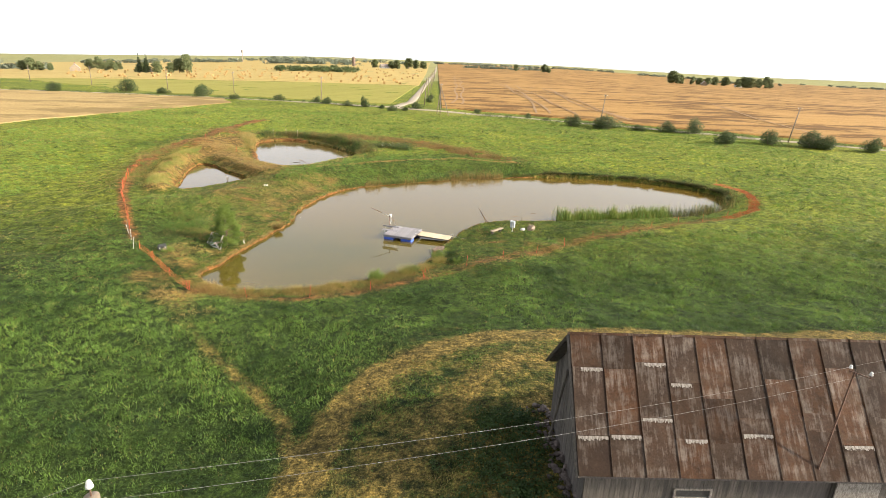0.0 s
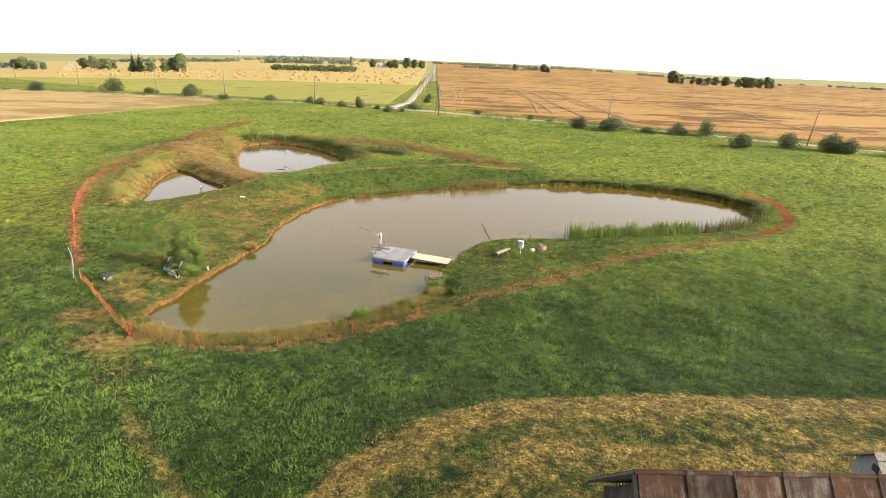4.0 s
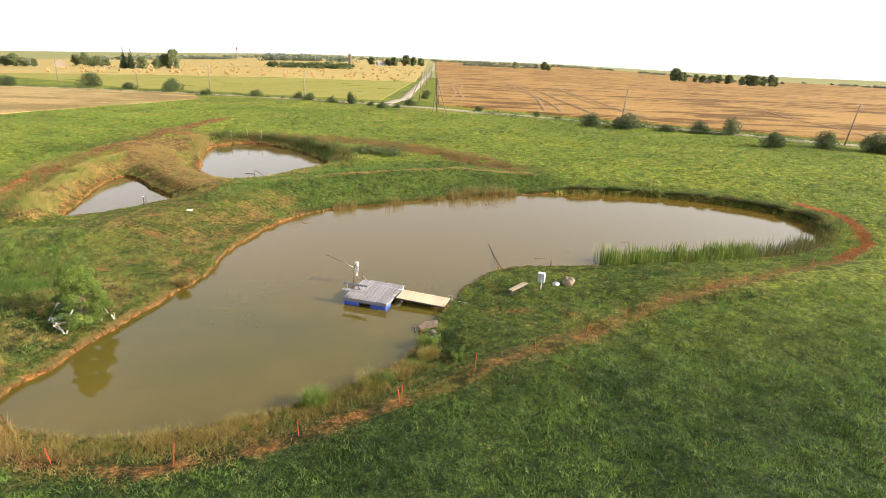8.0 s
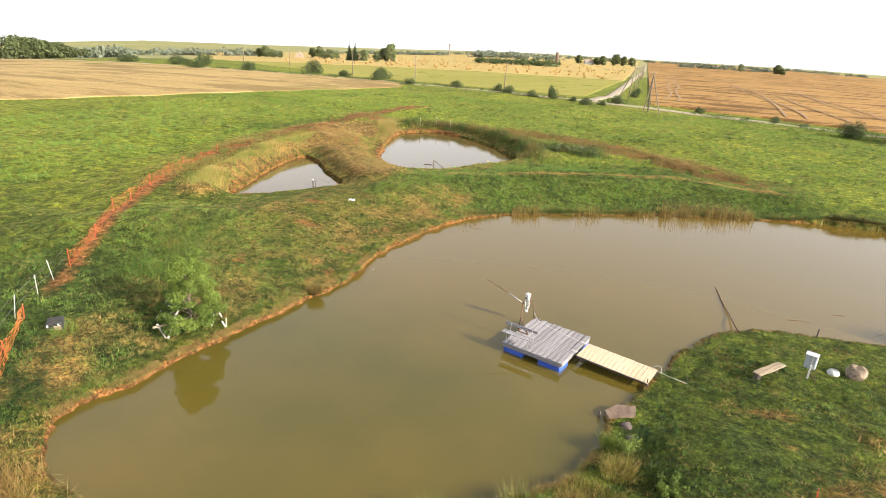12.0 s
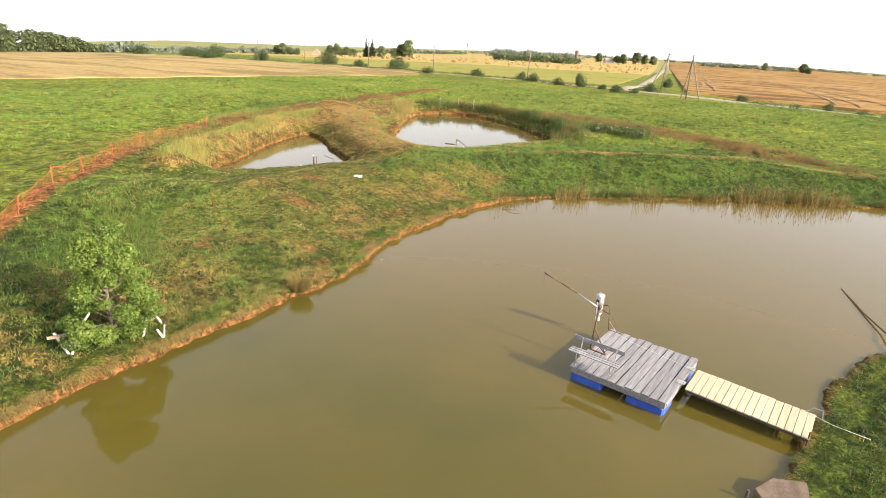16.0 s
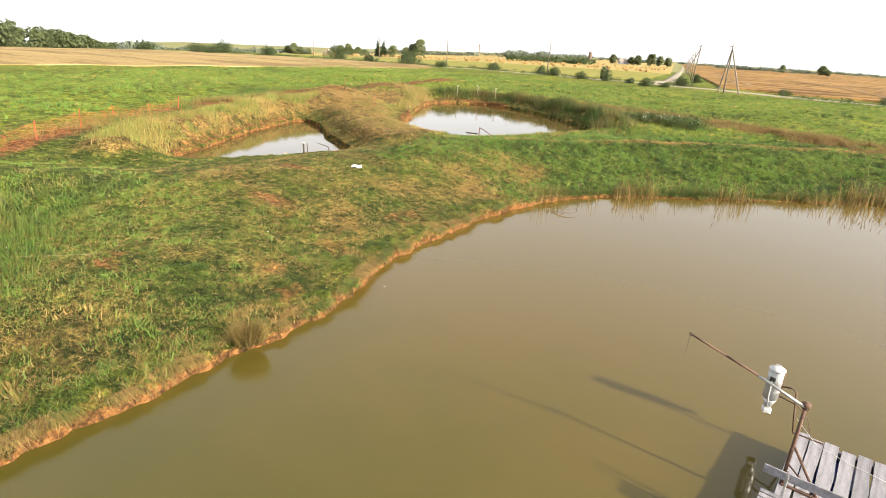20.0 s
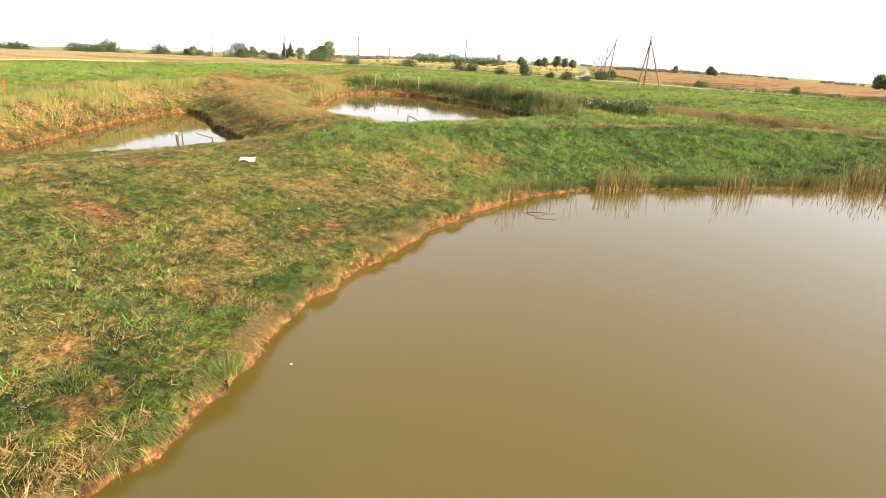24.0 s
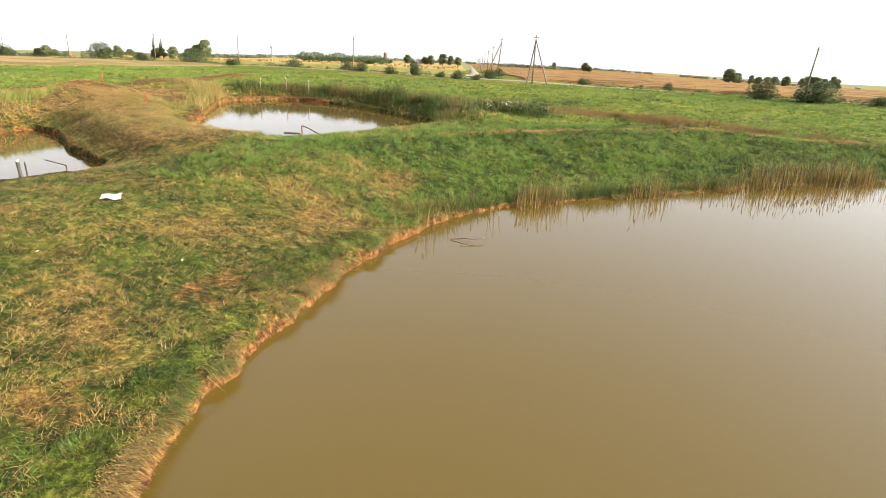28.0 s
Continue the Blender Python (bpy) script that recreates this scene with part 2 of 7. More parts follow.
POND = [(-17.8, 34.5), (-17.3, 36.7), (-16.75, 39.7), (-15.75, 43.3), (-15.0, 46.6), (-14.5, 49.2), (-14.7, 52.8),
        (-14.1, 56.8), (-13.1, 60), (-11.6, 63.5), (-9, 65.9), (-4, 68.6), (2.3, 71.7), (8.5, 74.2), (14.5, 75.7),
        (21, 76), (27, 75), (32, 73), (35.3, 70.5), (37.2, 67), (36, 63), (33.2, 59), (29, 56.6), (21, 54.6),
        (13.6, 53), (9.3, 52.5), (5.3, 51.5), (2.9, 48.8), (1.7, 46.2), (1.0, 44.4), (-0.1, 42), (-0.6, 39.8),
        (-1.6, 37.6), (-4.2, 35.4), (-7, 33.5), (-11, 32.1), (-14.2, 32), (-16.4, 32.8)]
POOL = [(-29.8, 58.9), (-30.8, 62.6), (-32.1, 67), (-33.1, 72.4), (-32.8, 74.6), (-30.8, 73.5), (-27.2, 69.5),
        (-23.9, 66), (-25.5, 62.8), (-27.5, 60.3)]
BASIN = [(-26.2, 79), (-28, 84), (-29.8, 90), (-30.6, 96), (-26.8, 99.4), (-20.3, 96), (-14.9, 89.6), (-12.9, 85.4),
         (-15.8, 81), (-17.5, 77.2), (-20.5, 75.2), (-23.5, 75.8)]
POND_Z, POOL_Z, BASIN_Z = 0.0, 0.45, 0.4
RING, POOL_RING, BASIN_RING = rounded(POND, 1.0), rounded(POOL, 0.8), rounded(BASIN, 1.0)
CREST = np.array([(-31, 47), (-24, 54), (-20.5, 62), (-17, 70), (-10, 75.5), (-2, 79), (6, 81), (12, 80)], float)
SPIT = np.array([(-22.5, 69.5), (-26.8, 73.8), (-31.5, 80.5), (-36.5, 87)], float)
BERM = np.array([(-30.6, 56.5), (-32.9, 62.5), (-34.4, 68), (-35.6, 74.5), (-35.2, 80)], float)
FAR_RIM = np.array([(-33.5, 93), (-32.5, 98.5), (-26.5, 101), (-19, 97.5), (-12.5, 91), (-9.5, 87)], float)
FENCE_WEST = np.array([(-17.2, 31.1), (-20.6, 34.6), (-23.9, 38.1), (-27.0, 42.9), (-32.7, 52.9), (-35.9, 60.6), (-38.3, 68.2),
                       (-40.1, 77.7), (-39.9, 91.5), (-40, 105), (-37, 120)], float)
FENCE_EAST = np.array([(-17.2, 31.1), (-10, 29.6), (-6.5, 31.0), (-1, 34.2), (3.7, 37.2), (8.3, 40.6), (12.9, 44.2),
                       (18.6, 47.7), (25.2, 50.8), (31.6, 54.2), (37, 58.5), (39.8, 63.5), (40.7, 68), (39, 72)], float)


def lip(x, y):
    """Height of the bank's edge above the big pond."""
    h = 0.24 + 0 * x
    h = np.where((x < -8) & (y > 34), 0.27, h)
    h = h + (0.10 - h) * smooth(62, 66, y) * smooth(16, 10, x)
    h = h + (0.55 - h) * smooth(12, 17, x) * smooth(60, 66, y)
    h = h + (0.10 - h) * smooth(-2, 1.5, x) * smooth(60, 56, y)
    return h


def ground_z(x, y):
    x, y = np.asarray(x, float), np.asarray(y, float)
    d, az = np.hypot(x, y - 30), np.degrees(np.arctan2(x, y + 1e-6))
    z = 0.8 + 1.4 * smooth(33, 19, y) * smooth(-12, 3, x)
    z = z + 0.06 * np.sin(x * 0.31 + 1.3 * np.sin(y * 0.17)) + 0.05 * np.sin(y * 0.43 + x * 0.11)
    z = z - 0.018 * np.clip(d - 150, 0, 550) - 0.010 * np.clip(d - 700, 0, 2600)
    z = z - np.clip((-az - 10) / 30, 0, 1) * 0.012 * np.clip(d - 350, 0, 3000)
    z = z - np.clip((-az - 14) / 40, 0, 1) * 0.016 * np.clip(d - 165, 0, 3000)
    z = z - np.clip((-az - 42) / 14, 0, 1) * 0.010 * np.clip(d - 165, 0, 3000)
    z = z - np.clip((az - 12) / 15, 0, 1) * 0.007 * np.clip(d - 350, 0, 3000)
    near = (np.abs(x) < 75) & (y > -20) & (y < 140)
    if near.any():
        px, py, pz = x[near], y[near], z[near]
        pz = pz + 0.62 * np.exp(-((line_distance(px, py, CREST) / 3.4) ** 2))
        pz = pz + 0.72 * np.exp(-((line_distance(px, py, SPIT) / 3.2) ** 4))
        pz = pz + np.maximum(1.0 * np.exp(-((line_distance(px, py, BERM) / 2.0) ** 2)), 0.68 * np.exp(-((line_distance(px, py, FENCE_WEST) / 3.6) ** 2)) * smooth(44, 56, py))
        pz = pz + 0.55 * np.exp(-((line_distance(px, py, FAR_RIM) / 2.6) ** 2))
        open_turf = smooth(128, 116, py) * smooth(62, 50, np.abs(px)) * (1 - 0.6 * smooth(25, 23, py) * smooth(-6, -4, px)) * (1 - 0.65 * smooth(-9, -12, px) * smooth(31, 35, py) * smooth(-30, -25, px))
        tussocks = 0.17 * (patchy(px, py, 0.85) - 0.5) + 0.24 * (patchy(px, py, 2.2) - 0.5) + 0.22 * (patchy(px + 0.4 * py, py, 5.5) - 0.5)
        pz = pz - 0.42 * np.exp(-(((px - 7) / 8) ** 2 + ((py - 46.5) / 4.5) ** 2))
        for ring, level, edge, wide in ((RING, POND_Z, None, 5.5), (POOL_RING, POOL_Z, 0.30, 1.9), (BASIN_RING, BASIN_Z, 0.30, 2.6)):
            s = outline_distance(px, py, ring)
            open_turf = open_turf * smooth(0.8, 6.0, s)
            h = level + (lip(px, py) if edge is None else edge)
            bank = h + (pz - h) * smooth(0.2, wide, s)
            bank = np.where(s < 12, bank, pz)
            pz = level - 1.2 + (bank - level + 1.2) * smooth(-0.6, 0.75, s)
        z = z.copy()
        z[near] = pz + tussocks * open_turf
    return z
# ---------------------------------------------------------------- end of ground shape


def mesh_from(name, verts, faces, mat=None, smooth_shade=False):
    me = bpy.data.meshes.new(name)
    me.from_pydata([tuple(v) for v in verts], [], faces)
    if mat:
        me.materials.append(mat)
    if smooth_shade:
        me.polygons.foreach_set("use_smooth", [True] * len(me.polygons))
    me.update()
    return me


def fast_mesh(name, verts, faces, mat=None, smooth_shade=False):
    """A mesh of many triangles or quads from arrays."""
    verts, faces = np.asarray(verts, np.float32), np.asarray(faces, np.int32)
    k = faces.shape[1]
    me = bpy.data.meshes.new(name)
    me.vertices.add(len(verts))
    me.vertices.foreach_set("co", verts.ravel())
    me.loops.add(faces.size)
    me.loops.foreach_set("vertex_index", faces.ravel())
    me.polygons.add(len(faces))
    me.polygons.foreach_set("loop_start", np.arange(0, faces.size, k, dtype=np.int32))
    me.polygons.foreach_set("loop_total", np.full(len(faces), k, np.int32))
    me.polygons.foreach_set("use_smooth", np.full(len(faces), smooth_shade))
    if mat:
        me.materials.append(mat)
    me.update(calc_edges=True)
    return me


def mark(me, name, values):
    me.attributes.new(name, "FLOAT", "POINT").data.foreach_set("value", np.asarray(values, np.float32))


def grid_faces(rows, cols):
    i = np.arange(rows * cols).reshape(rows, cols)
    return np.stack([i[:-1, :-1], i[:-1, 1:], i[1:, 1:], i[1:, :-1]], -1).reshape(-1, 4)


def spread(lo, hi, step, reach):
    """Even steps from lo to hi, then ever wider ones out to reach."""
    mid = np.arange(lo, hi + step / 2, step)
    out, s = [], step
    while sum(out) < reach:
        s *= 1.13
        out.append(s)
    tail = np.cumsum(out)
    return np.concatenate([lo - tail[::-1], mid, mid[-1] + tail])


def blob(x, y, cx, cy, rx, ry):
    return np.exp(-(((x - cx) / rx) ** 2 + ((y - cy) / ry) ** 2))


ARC = np.array([(-6.0, 4), (-5.2, 12), (-4.5, 15.6), (-3.0, 18.6), (-0.2, 21.0), (2.9, 22.4), (10.3, 23.2), (23.7, 23.7), (40, 23.7), (80, 21.5)], float)
TRACK = np.array([(-24.5, 37), (-21.6, 32.8), (-18.2, 28.7), (-15.1, 25.2), (-11.95, 21.4), (-9.0, 18.2), (-6.9, 15.6), (-5.8, 12.5)], float)
PATHWAY = np.array([(2.0, 22.5), (2.2, 28), (2.6, 34), (3.0, 37)], float)


def zones(x, y):
    """How far each place is bare clay, dry straw or mown turf, from nought to one."""
    soil, dry, mown = (np.zeros(x.shape) for _ in range(3))
    near = (np.abs(x) < 75) & (y > -30) & (y < 140)
    px, py = x[near], y[near]
    west, east = line_distance(px, py, FENCE_WEST), line_distance(px, py, FENCE_EAST)
    ring = outline_distance(px, py, RING)
    pool, basin = outline_distance(px, py, POOL_RING), outline_distance(px, py, BASIN_RING)
    worn = 0.75 + 0.5 * patchy(px, py, 1.3)
    s = (0.72 + 0.13 * smooth(50, 60, py)) * worn * np.exp(-((west / (0.7 + 0.9 * smooth(50, 72, py))) ** 2)) * smooth(36, 43, py)
    s = np.maximum(s, (0.46 + 0.10 * smooth(30, 36, px)) * worn * np.exp(-((east / 0.85) ** 2)))
    s = np.maximum(s, 0.6 * smooth(1.5, 0.3, pool) * smooth(-28.5, -31, px + 0.35 * (py - 66)))
    s = np.maximum(s, 0.5 * smooth(0.5, 0.1, pool))
    s = np.maximum(s, 0.8 * smooth(1.3, 0.1, basin) * smooth(-20, -25, px))
    s = np.maximum(s, 0.5 * smooth(0.45, 0.1, ring) * smooth(64, 60, py))
    for cx, cy, rx, ry, k in ((5.3, 43.6, 1.5, 0.7, 0.46), (8.6, 43.2, 1.3, 0.5, 0.40), (5.6, 41.6, 1.3, 0.5, 0.40),                               (-20, 54.1, 1.8, 0.9, 0.50), (-16.3, 52.3, 1.2, 0.8, 0.45), (-22, 58, 1.5, 0.7, 0.5), (-36, 102, 10, 4.0, 0.55), (-37.5, 86, 3.0, 8, 0.45), (-11, 92, 6, 1.4, 0.4),
                              (-4, 101, 6, 2.2, 0.62), (2, 94.5, 6, 1.0, 0.6), (9, 84.5, 3, 1.0, 0.65), (-16.6, 49.8, 1.4, 0.6, 0.4)):
        s = np.maximum(s, k * blob(px, py, cx, cy, rx, ry) * 1.2)
    scuffed = smooth(0.66, 0.80, patchy(px, py, 1.5) * 0.6 + patchy(px, py, 0.55) * 0.4) * smooth(-13.5, -15, px) * smooth(42, 46, py) * smooth(64, 60, py) * smooth(-27, -24, px)
    s = np.maximum(s, 0.55 * scuffed)
    d = 0.75 * np.exp(-((line_distance(px, py, SPIT) / 4.2) ** 2)) + 0.75 * np.exp(-((line_distance(px, py, BERM) / 2.2) ** 2))
    d = np.maximum(d, 0.95 * np.exp(-((line_distance(px, py, CREST) / 0.5) ** 2)) * smooth(-18, -8, px))
    d = np.maximum(d, 0.72 * smooth(9, 2.0, ring) * (0.55 + 0.45 * smooth(0.4, 2.5, ring)) * smooth(-10, -14, px) * (0.65 + 0.35 * np.sin(px * 0.9 + np.sin(py * 0.7) * 2) * np.sin(py * 0.55 + px * 0.3)))
    d = np.maximum(d, 0.5 * smooth(3.0, 0.5, ring) * smooth(36, 33, py))
    d = np.maximum(d, 0.45 * smooth(7, 2, basin))
    d = np.maximum(d, 0.42 * np.exp(-((east / 1.5) ** 2)))
    d = np.maximum(d, 0.8 * blob(px, py, -35, 92, 7, 9))
    arc = line_distance(px, py, ARC)
    inside = smooth(-6, -4, px) * smooth(25, 23.2, py) * (1 - blob(px, py, -6, 24, 6, 5) * 0.9)
    m = np.maximum(1.0 * np.exp(-((arc / 1.1) ** 2)), (0.54 + 0.09 * np.cos(arc * 1.7 + 1.2 * np.sin(px * 0.5 + py * 0.3))) * inside)
    m = np.maximum(m, (0.22 + 0.43 * smooth(29, 19, py)) * np.exp(-((line_distance(px, py, TRACK) / 0.55) ** 2)))
    m = np.maximum(m, 0.34 * np.exp(-((line_distance(px, py, PATHWAY) / 0.7) ** 2)))
    soil[near], dry[near], mown[near] = s, d, m
    return soil, dry, mown


def make_ground():
    xs, ys = spread(-50, 50, 0.4, 3600), spread(2, 126, 0.4, 3600)
    x, y = np.meshgrid(xs, ys)
    z = ground_z(x, y)
    me = fast_mesh("ground", np.stack([x, y, z], -1).reshape(-1, 3), grid_faces(len(ys), len(xs)), GROUND, True)
    for name, v in zip(("soil", "dry", "mown"), zones(x.ravel(), y.ravel())):
        mark(me, name, v)
    u, v = x.ravel(), y.ravel()
    trodden = np.maximum(smooth(-8, -13, u) * smooth(30, 36, v), smooth(62, 65, v) * smooth(18, 12, u)) * smooth(22, 12, outline_distance(u, v, RING))
    trodden = np.maximum(trodden, smooth(9, 4, outline_distance(u, v, POOL_RING)))
    # pale turf grows northward, weaker on the banks, gone by 700 m
    mark(me, "pale_turf", (1 - 0.68 * trodden) * smooth(28, 62, y.ravel()) * smooth(700, 300, np.hypot(x.ravel(), y.ravel())) * (1 - 0.25 * smooth(8, 1, outline_distance(x.ravel(), y.ravel(), RING))))
    # pale patchwork of distant fields, with the haze put into its colour
    me.materials.append(FAR_LAND)
    far = np.hypot(x, y)[:-1, :-1].ravel() > 420
    me.polygons.foreach_set("material_index", far.astype(np.int32))
    return tagged(new("ground", me), "green hay meadow with worn paths round three ponds", "ground", kind="structure")


EDGES = {}


def edge_wobble(points):
    """How far the worn edge strays from its smooth line."""
    return np.array([noise.noise((p[0] * 0.55, p[1] * 0.55, 3.1)) * 0.24 + noise.noise((p[0] * 2.1, p[1] * 2.1, 7.7)) * 0.16 + noise.noise((p[0] * 6.0, p[1] * 6.0, 5.2)) * 0.07 for p in points])


def bank_lift(x, y, z):
    """Heights on the ground, raised onto the banks' turf where that lies higher."""
    z, away = np.array(z, float), np.full(x.shape, 9.0)
    for ring, level, edge in ((RING, POND_Z, None), (POOL_RING, POOL_Z, 0.30), (BASIN_RING, BASIN_Z, 0.30)):
        s = outline_distance(x, y, ring)
        near = np.nonzero(s < 1.5)[0]
        if len(near):
            q = s[near] - edge_wobble(np.stack([x[near], y[near]], 1))
            h = level + (lip(x[near], y[near]) if edge is None else edge)
            f = smooth(1.05, 0.35, q)
            z[near] = np.maximum(z[near], h * f + z[near] * (1 - f))
            away[near] = np.minimum(away[near], q)
    return z, away


def make_bank(name, points, level, edge, label):
    """The worn clay edge of a pond, from under the water up onto the turf."""
    ring = rounded(points, 0.13)
    area = 0.5 * np.sum(ring[:, 0] * np.roll(ring[:, 1], -1) - np.roll(ring[:, 0], -1) * ring[:, 1])
    tang = np.roll(ring, -3, 0) - np.roll(ring, 3, 0)
    tang /= np.linalg.norm(tang, axis=1)[:, None]
    out = np.stack([tang[:, 1], -tang[:, 0]], 1) * (1 if area > 0 else -1)
    n = len(ring)
    wob = edge_wobble(ring)
    up = np.array([noise.noise((p[0] * 0.8, p[1] * 0.8, 9.4)) for p in ring])
    h = (lip(ring[:, 0], ring[:, 1]) if edge is None else np.full(n, edge)) * (1 + 0.35 * up)
    rows, soil = [], []
    for off, part_of, bare in ((-0.7, None, 1.0), (-0.04, 0.0, 0.9), (0.01, 0.3, 0.75), (0.03, 0.6, 0.62), (0.07, 0.85, 0.42), (0.14, 0.98, 0.10), (0.4, 1.05, 0.0), (1.0, "g", 0.0), (1.4, "under", 0.0)):
        crumble = np.array([noise.noise((q[0] * 4, q[1] * 4, off * 14 + 2)) + 0.7 * noise.noise((q[0] * 11, q[1] * 11, off * 25)) for q in ring]) * (0.05 if 0 <= off < 0.3 else 0)
        p = ring + out * (off + wob + crumble)[:, None]
        g = ground_z(p[:, 0], p[:, 1])
        if part_of is None:
            z = np.full(n, level - 0.6)
        elif part_of == "g":
            z = g + 0.02
        elif part_of == "under":
            z = g - 0.12
        else:
            z = level + h * part_of - (0.03 if part_of == 0 else 0)
            if off >= 0.5:
                z = np.maximum(z, g + 0.02)
        z = z + (np.array([0.05 * noise.noise((q[0] * 3, q[1] * 3, off * 9)) + 0.05 * noise.noise((q[0] * 9, q[1] * 9, off * 20)) for q in p]) if off > 0 and part_of != "under" else 0)
        rows.append(np.column_stack([p, z]))
        grown = 0.75 * smooth(11, 17, p[:, 0]) * smooth(58, 64, p[:, 1]) if edge is None else 0.10 + 0.6 * smooth(-30, -27, p[:, 0])
        soil.append(np.full(n, bare * 0.95) * (1 - grown))
    EDGES[name] = (rows[5], out)
    verts = np.concatenate(rows)
    k = len(rows)
    i = np.arange(n)
    faces = np.concatenate([np.stack([r * n + i, r * n + (i + 1) % n, (r + 1) * n + (i + 1) % n, (r + 1) * n + i], 1) for r in range(k - 1)])
    if area < 0:
        faces = faces[:, ::-1]
    me = fast_mesh(name, verts, faces, GROUND, True)
    s0, d0, m0 = zones(verts[:, 0], verts[:, 1])
    mark(me, "soil", np.maximum(np.concatenate(soil), s0 * (np.concatenate(soil) < 0.3)))
    mark(me, "dry", np.maximum(d0, 0.4 * (np.repeat(np.arange(k), n) < 6)))
    mark(me, "mown", m0)
    mark(me, "pale_turf", np.full(len(verts), 0.4))
    return tagged(new(name, me), label, "bank", kind="structure")


def make_water(name, points, level, mat, label):
    ring = rounded(points, 0.6)
    c = ring.mean(0)
    tang = np.roll(ring, -1, 0) - np.roll(ring, 1, 0)
    tang /= np.linalg.norm(tang, axis=1)[:, None]
    area = np.sum(ring[:, 0] * np.roll(ring[:, 1], -1) - np.roll(ring[:, 0], -1) * ring[:, 1])
    out = np.stack([tang[:, 1], -tang[:, 0]], 1) * (1 if area > 0 else -1)
    ring = ring + out * 0.45
    verts = [(p[0], p[1], level) for p in ring]
    order = list(range(len(verts)))
    me = mesh_from(name, verts, [order if area > 0 else order[::-1]], mat)
    return tagged(new(name, me), label, "water", kind="structure")


make_ground()
make_bank("pond_bank", POND, POND_Z, None, "crumbling red clay edge of the large pond")
make_bank("pool_bank", POOL, POOL_Z, 0.30, "red clay edge of the small pond")
make_bank("basin_bank", BASIN, BASIN_Z, 0.30, "red clay edge of the middle pond")
make_water("water", POND, POND_Z, WATER, "still clay-brown water of the large pond")
make_water("pool_water", POOL, POOL_Z, WATER_SMALL, "still brown water of the small pond")
make_water("basin_water", BASIN, BASIN_Z, WATER_SMALL, "still brown water of the middle pond")


def make_field(name, corners, mat, rise, n, label):
    """A cropped field laid over the land, its edges standing rise metres high."""
    a, b, c, d = (np.array(p, float) for p in corners)
    u = np.linspace(0, 1, n) ** 1.7
    v = np.linspace(0, 1, n) ** 1.7
    uu, vv = np.meshgrid(u, v)
    p = (a * ((1 - uu) * (1 - vv))[..., None] + b * (uu * (1 - vv))[..., None] + c * (uu * vv)[..., None] + d * ((1 - uu) * vv)[..., None])
    x, y = p[..., 0], p[..., 1]
    z = ground_z(x, y) + rise
    z[0], z[-1], z[:, 0], z[:, -1] = (q - rise - 0.06 for q in (z[0], z[-1], z[:, 0], z[:, -1]))
    me = fast_mesh(name, np.stack([x, y, z], -1).reshape(-1, 3), grid_faces(n, n), mat, True)
    return tagged(new(name, me), label, "field", kind="structure")


def make_road(name, points, width, label, rise=0.1):
    p = np.array(points, float)
    fine = [p[0]]
    for a, b in zip(p[:-1], p[1:]):
        k = max(2, int(np.linalg.norm(b - a) / 6))
        fine += [a + (b - a) * (j + 1) / k for j in range(k)]
    fine = np.array(fine)
    tang = np.gradient(fine, axis=0)
    tang /= np.linalg.norm(tang, axis=1)[:, None]
    side = np.stack([tang[:, 1], -tang[:, 0]], 1)
    rows = []
    for off, dz in ((-0.62, -0.5), (-0.5, 0), (-0.15, 0.05), (0.15, 0.05), (0.5, 0), (0.62, -0.5)):
        q = fine + side * off * width
        rows.append(np.column_stack([q, ground_z(q[:, 0], q[:, 1]) + rise + dz]))
    verts = np.stack(rows, 1).reshape(-1, 3)
    me = fast_mesh(name, verts, grid_faces(len(fine), 6)[:, ::-1], GRAVEL, True)
    return tagged(new(name, me), label, "road", kind="structure")


make_field("wheat_field_east", [(2, 171), (150, 90), (2600, 700), (16, 3000)], WHEAT, 0.35, 120, "ripe orange wheat field with lodged patches and wheel tracks")
make_field("wheat_field_west", [(-58, 163), (-66, 179), (-430, 275), (-165, -90)], WHEAT_LIGHT, 0.12, 80, "pale ripe wheat field beside the meadow")
make_field("bale_field", [(-9, 340), (-231, 316), (-1400, 1500), (-16, 2600)], STUBBLE, 0.12, 80, "yellow stubble field dotted with straw bales")
make_field("green_field", [(-14, 178), (-95, 200), (-231, 315), (-10, 339)], AFTERMATH, 0.1, 50, "light green mown field beyond the gravel road")
make_road("road", [(-420, 270), (-145, 200), (-68, 181), (-11.5, 167), (34, 146), (69, 127), (93, 113), (160, 75), (420, -60)], 3.3, "pale gravel country road along the meadow", 0.03)
make_road("side_road", [(-12, 167), (-8, 190), (-7, 251), (-4, 468), (2, 900), (6, 1500)], 2.7, "straight gravel lane running to the horizon")


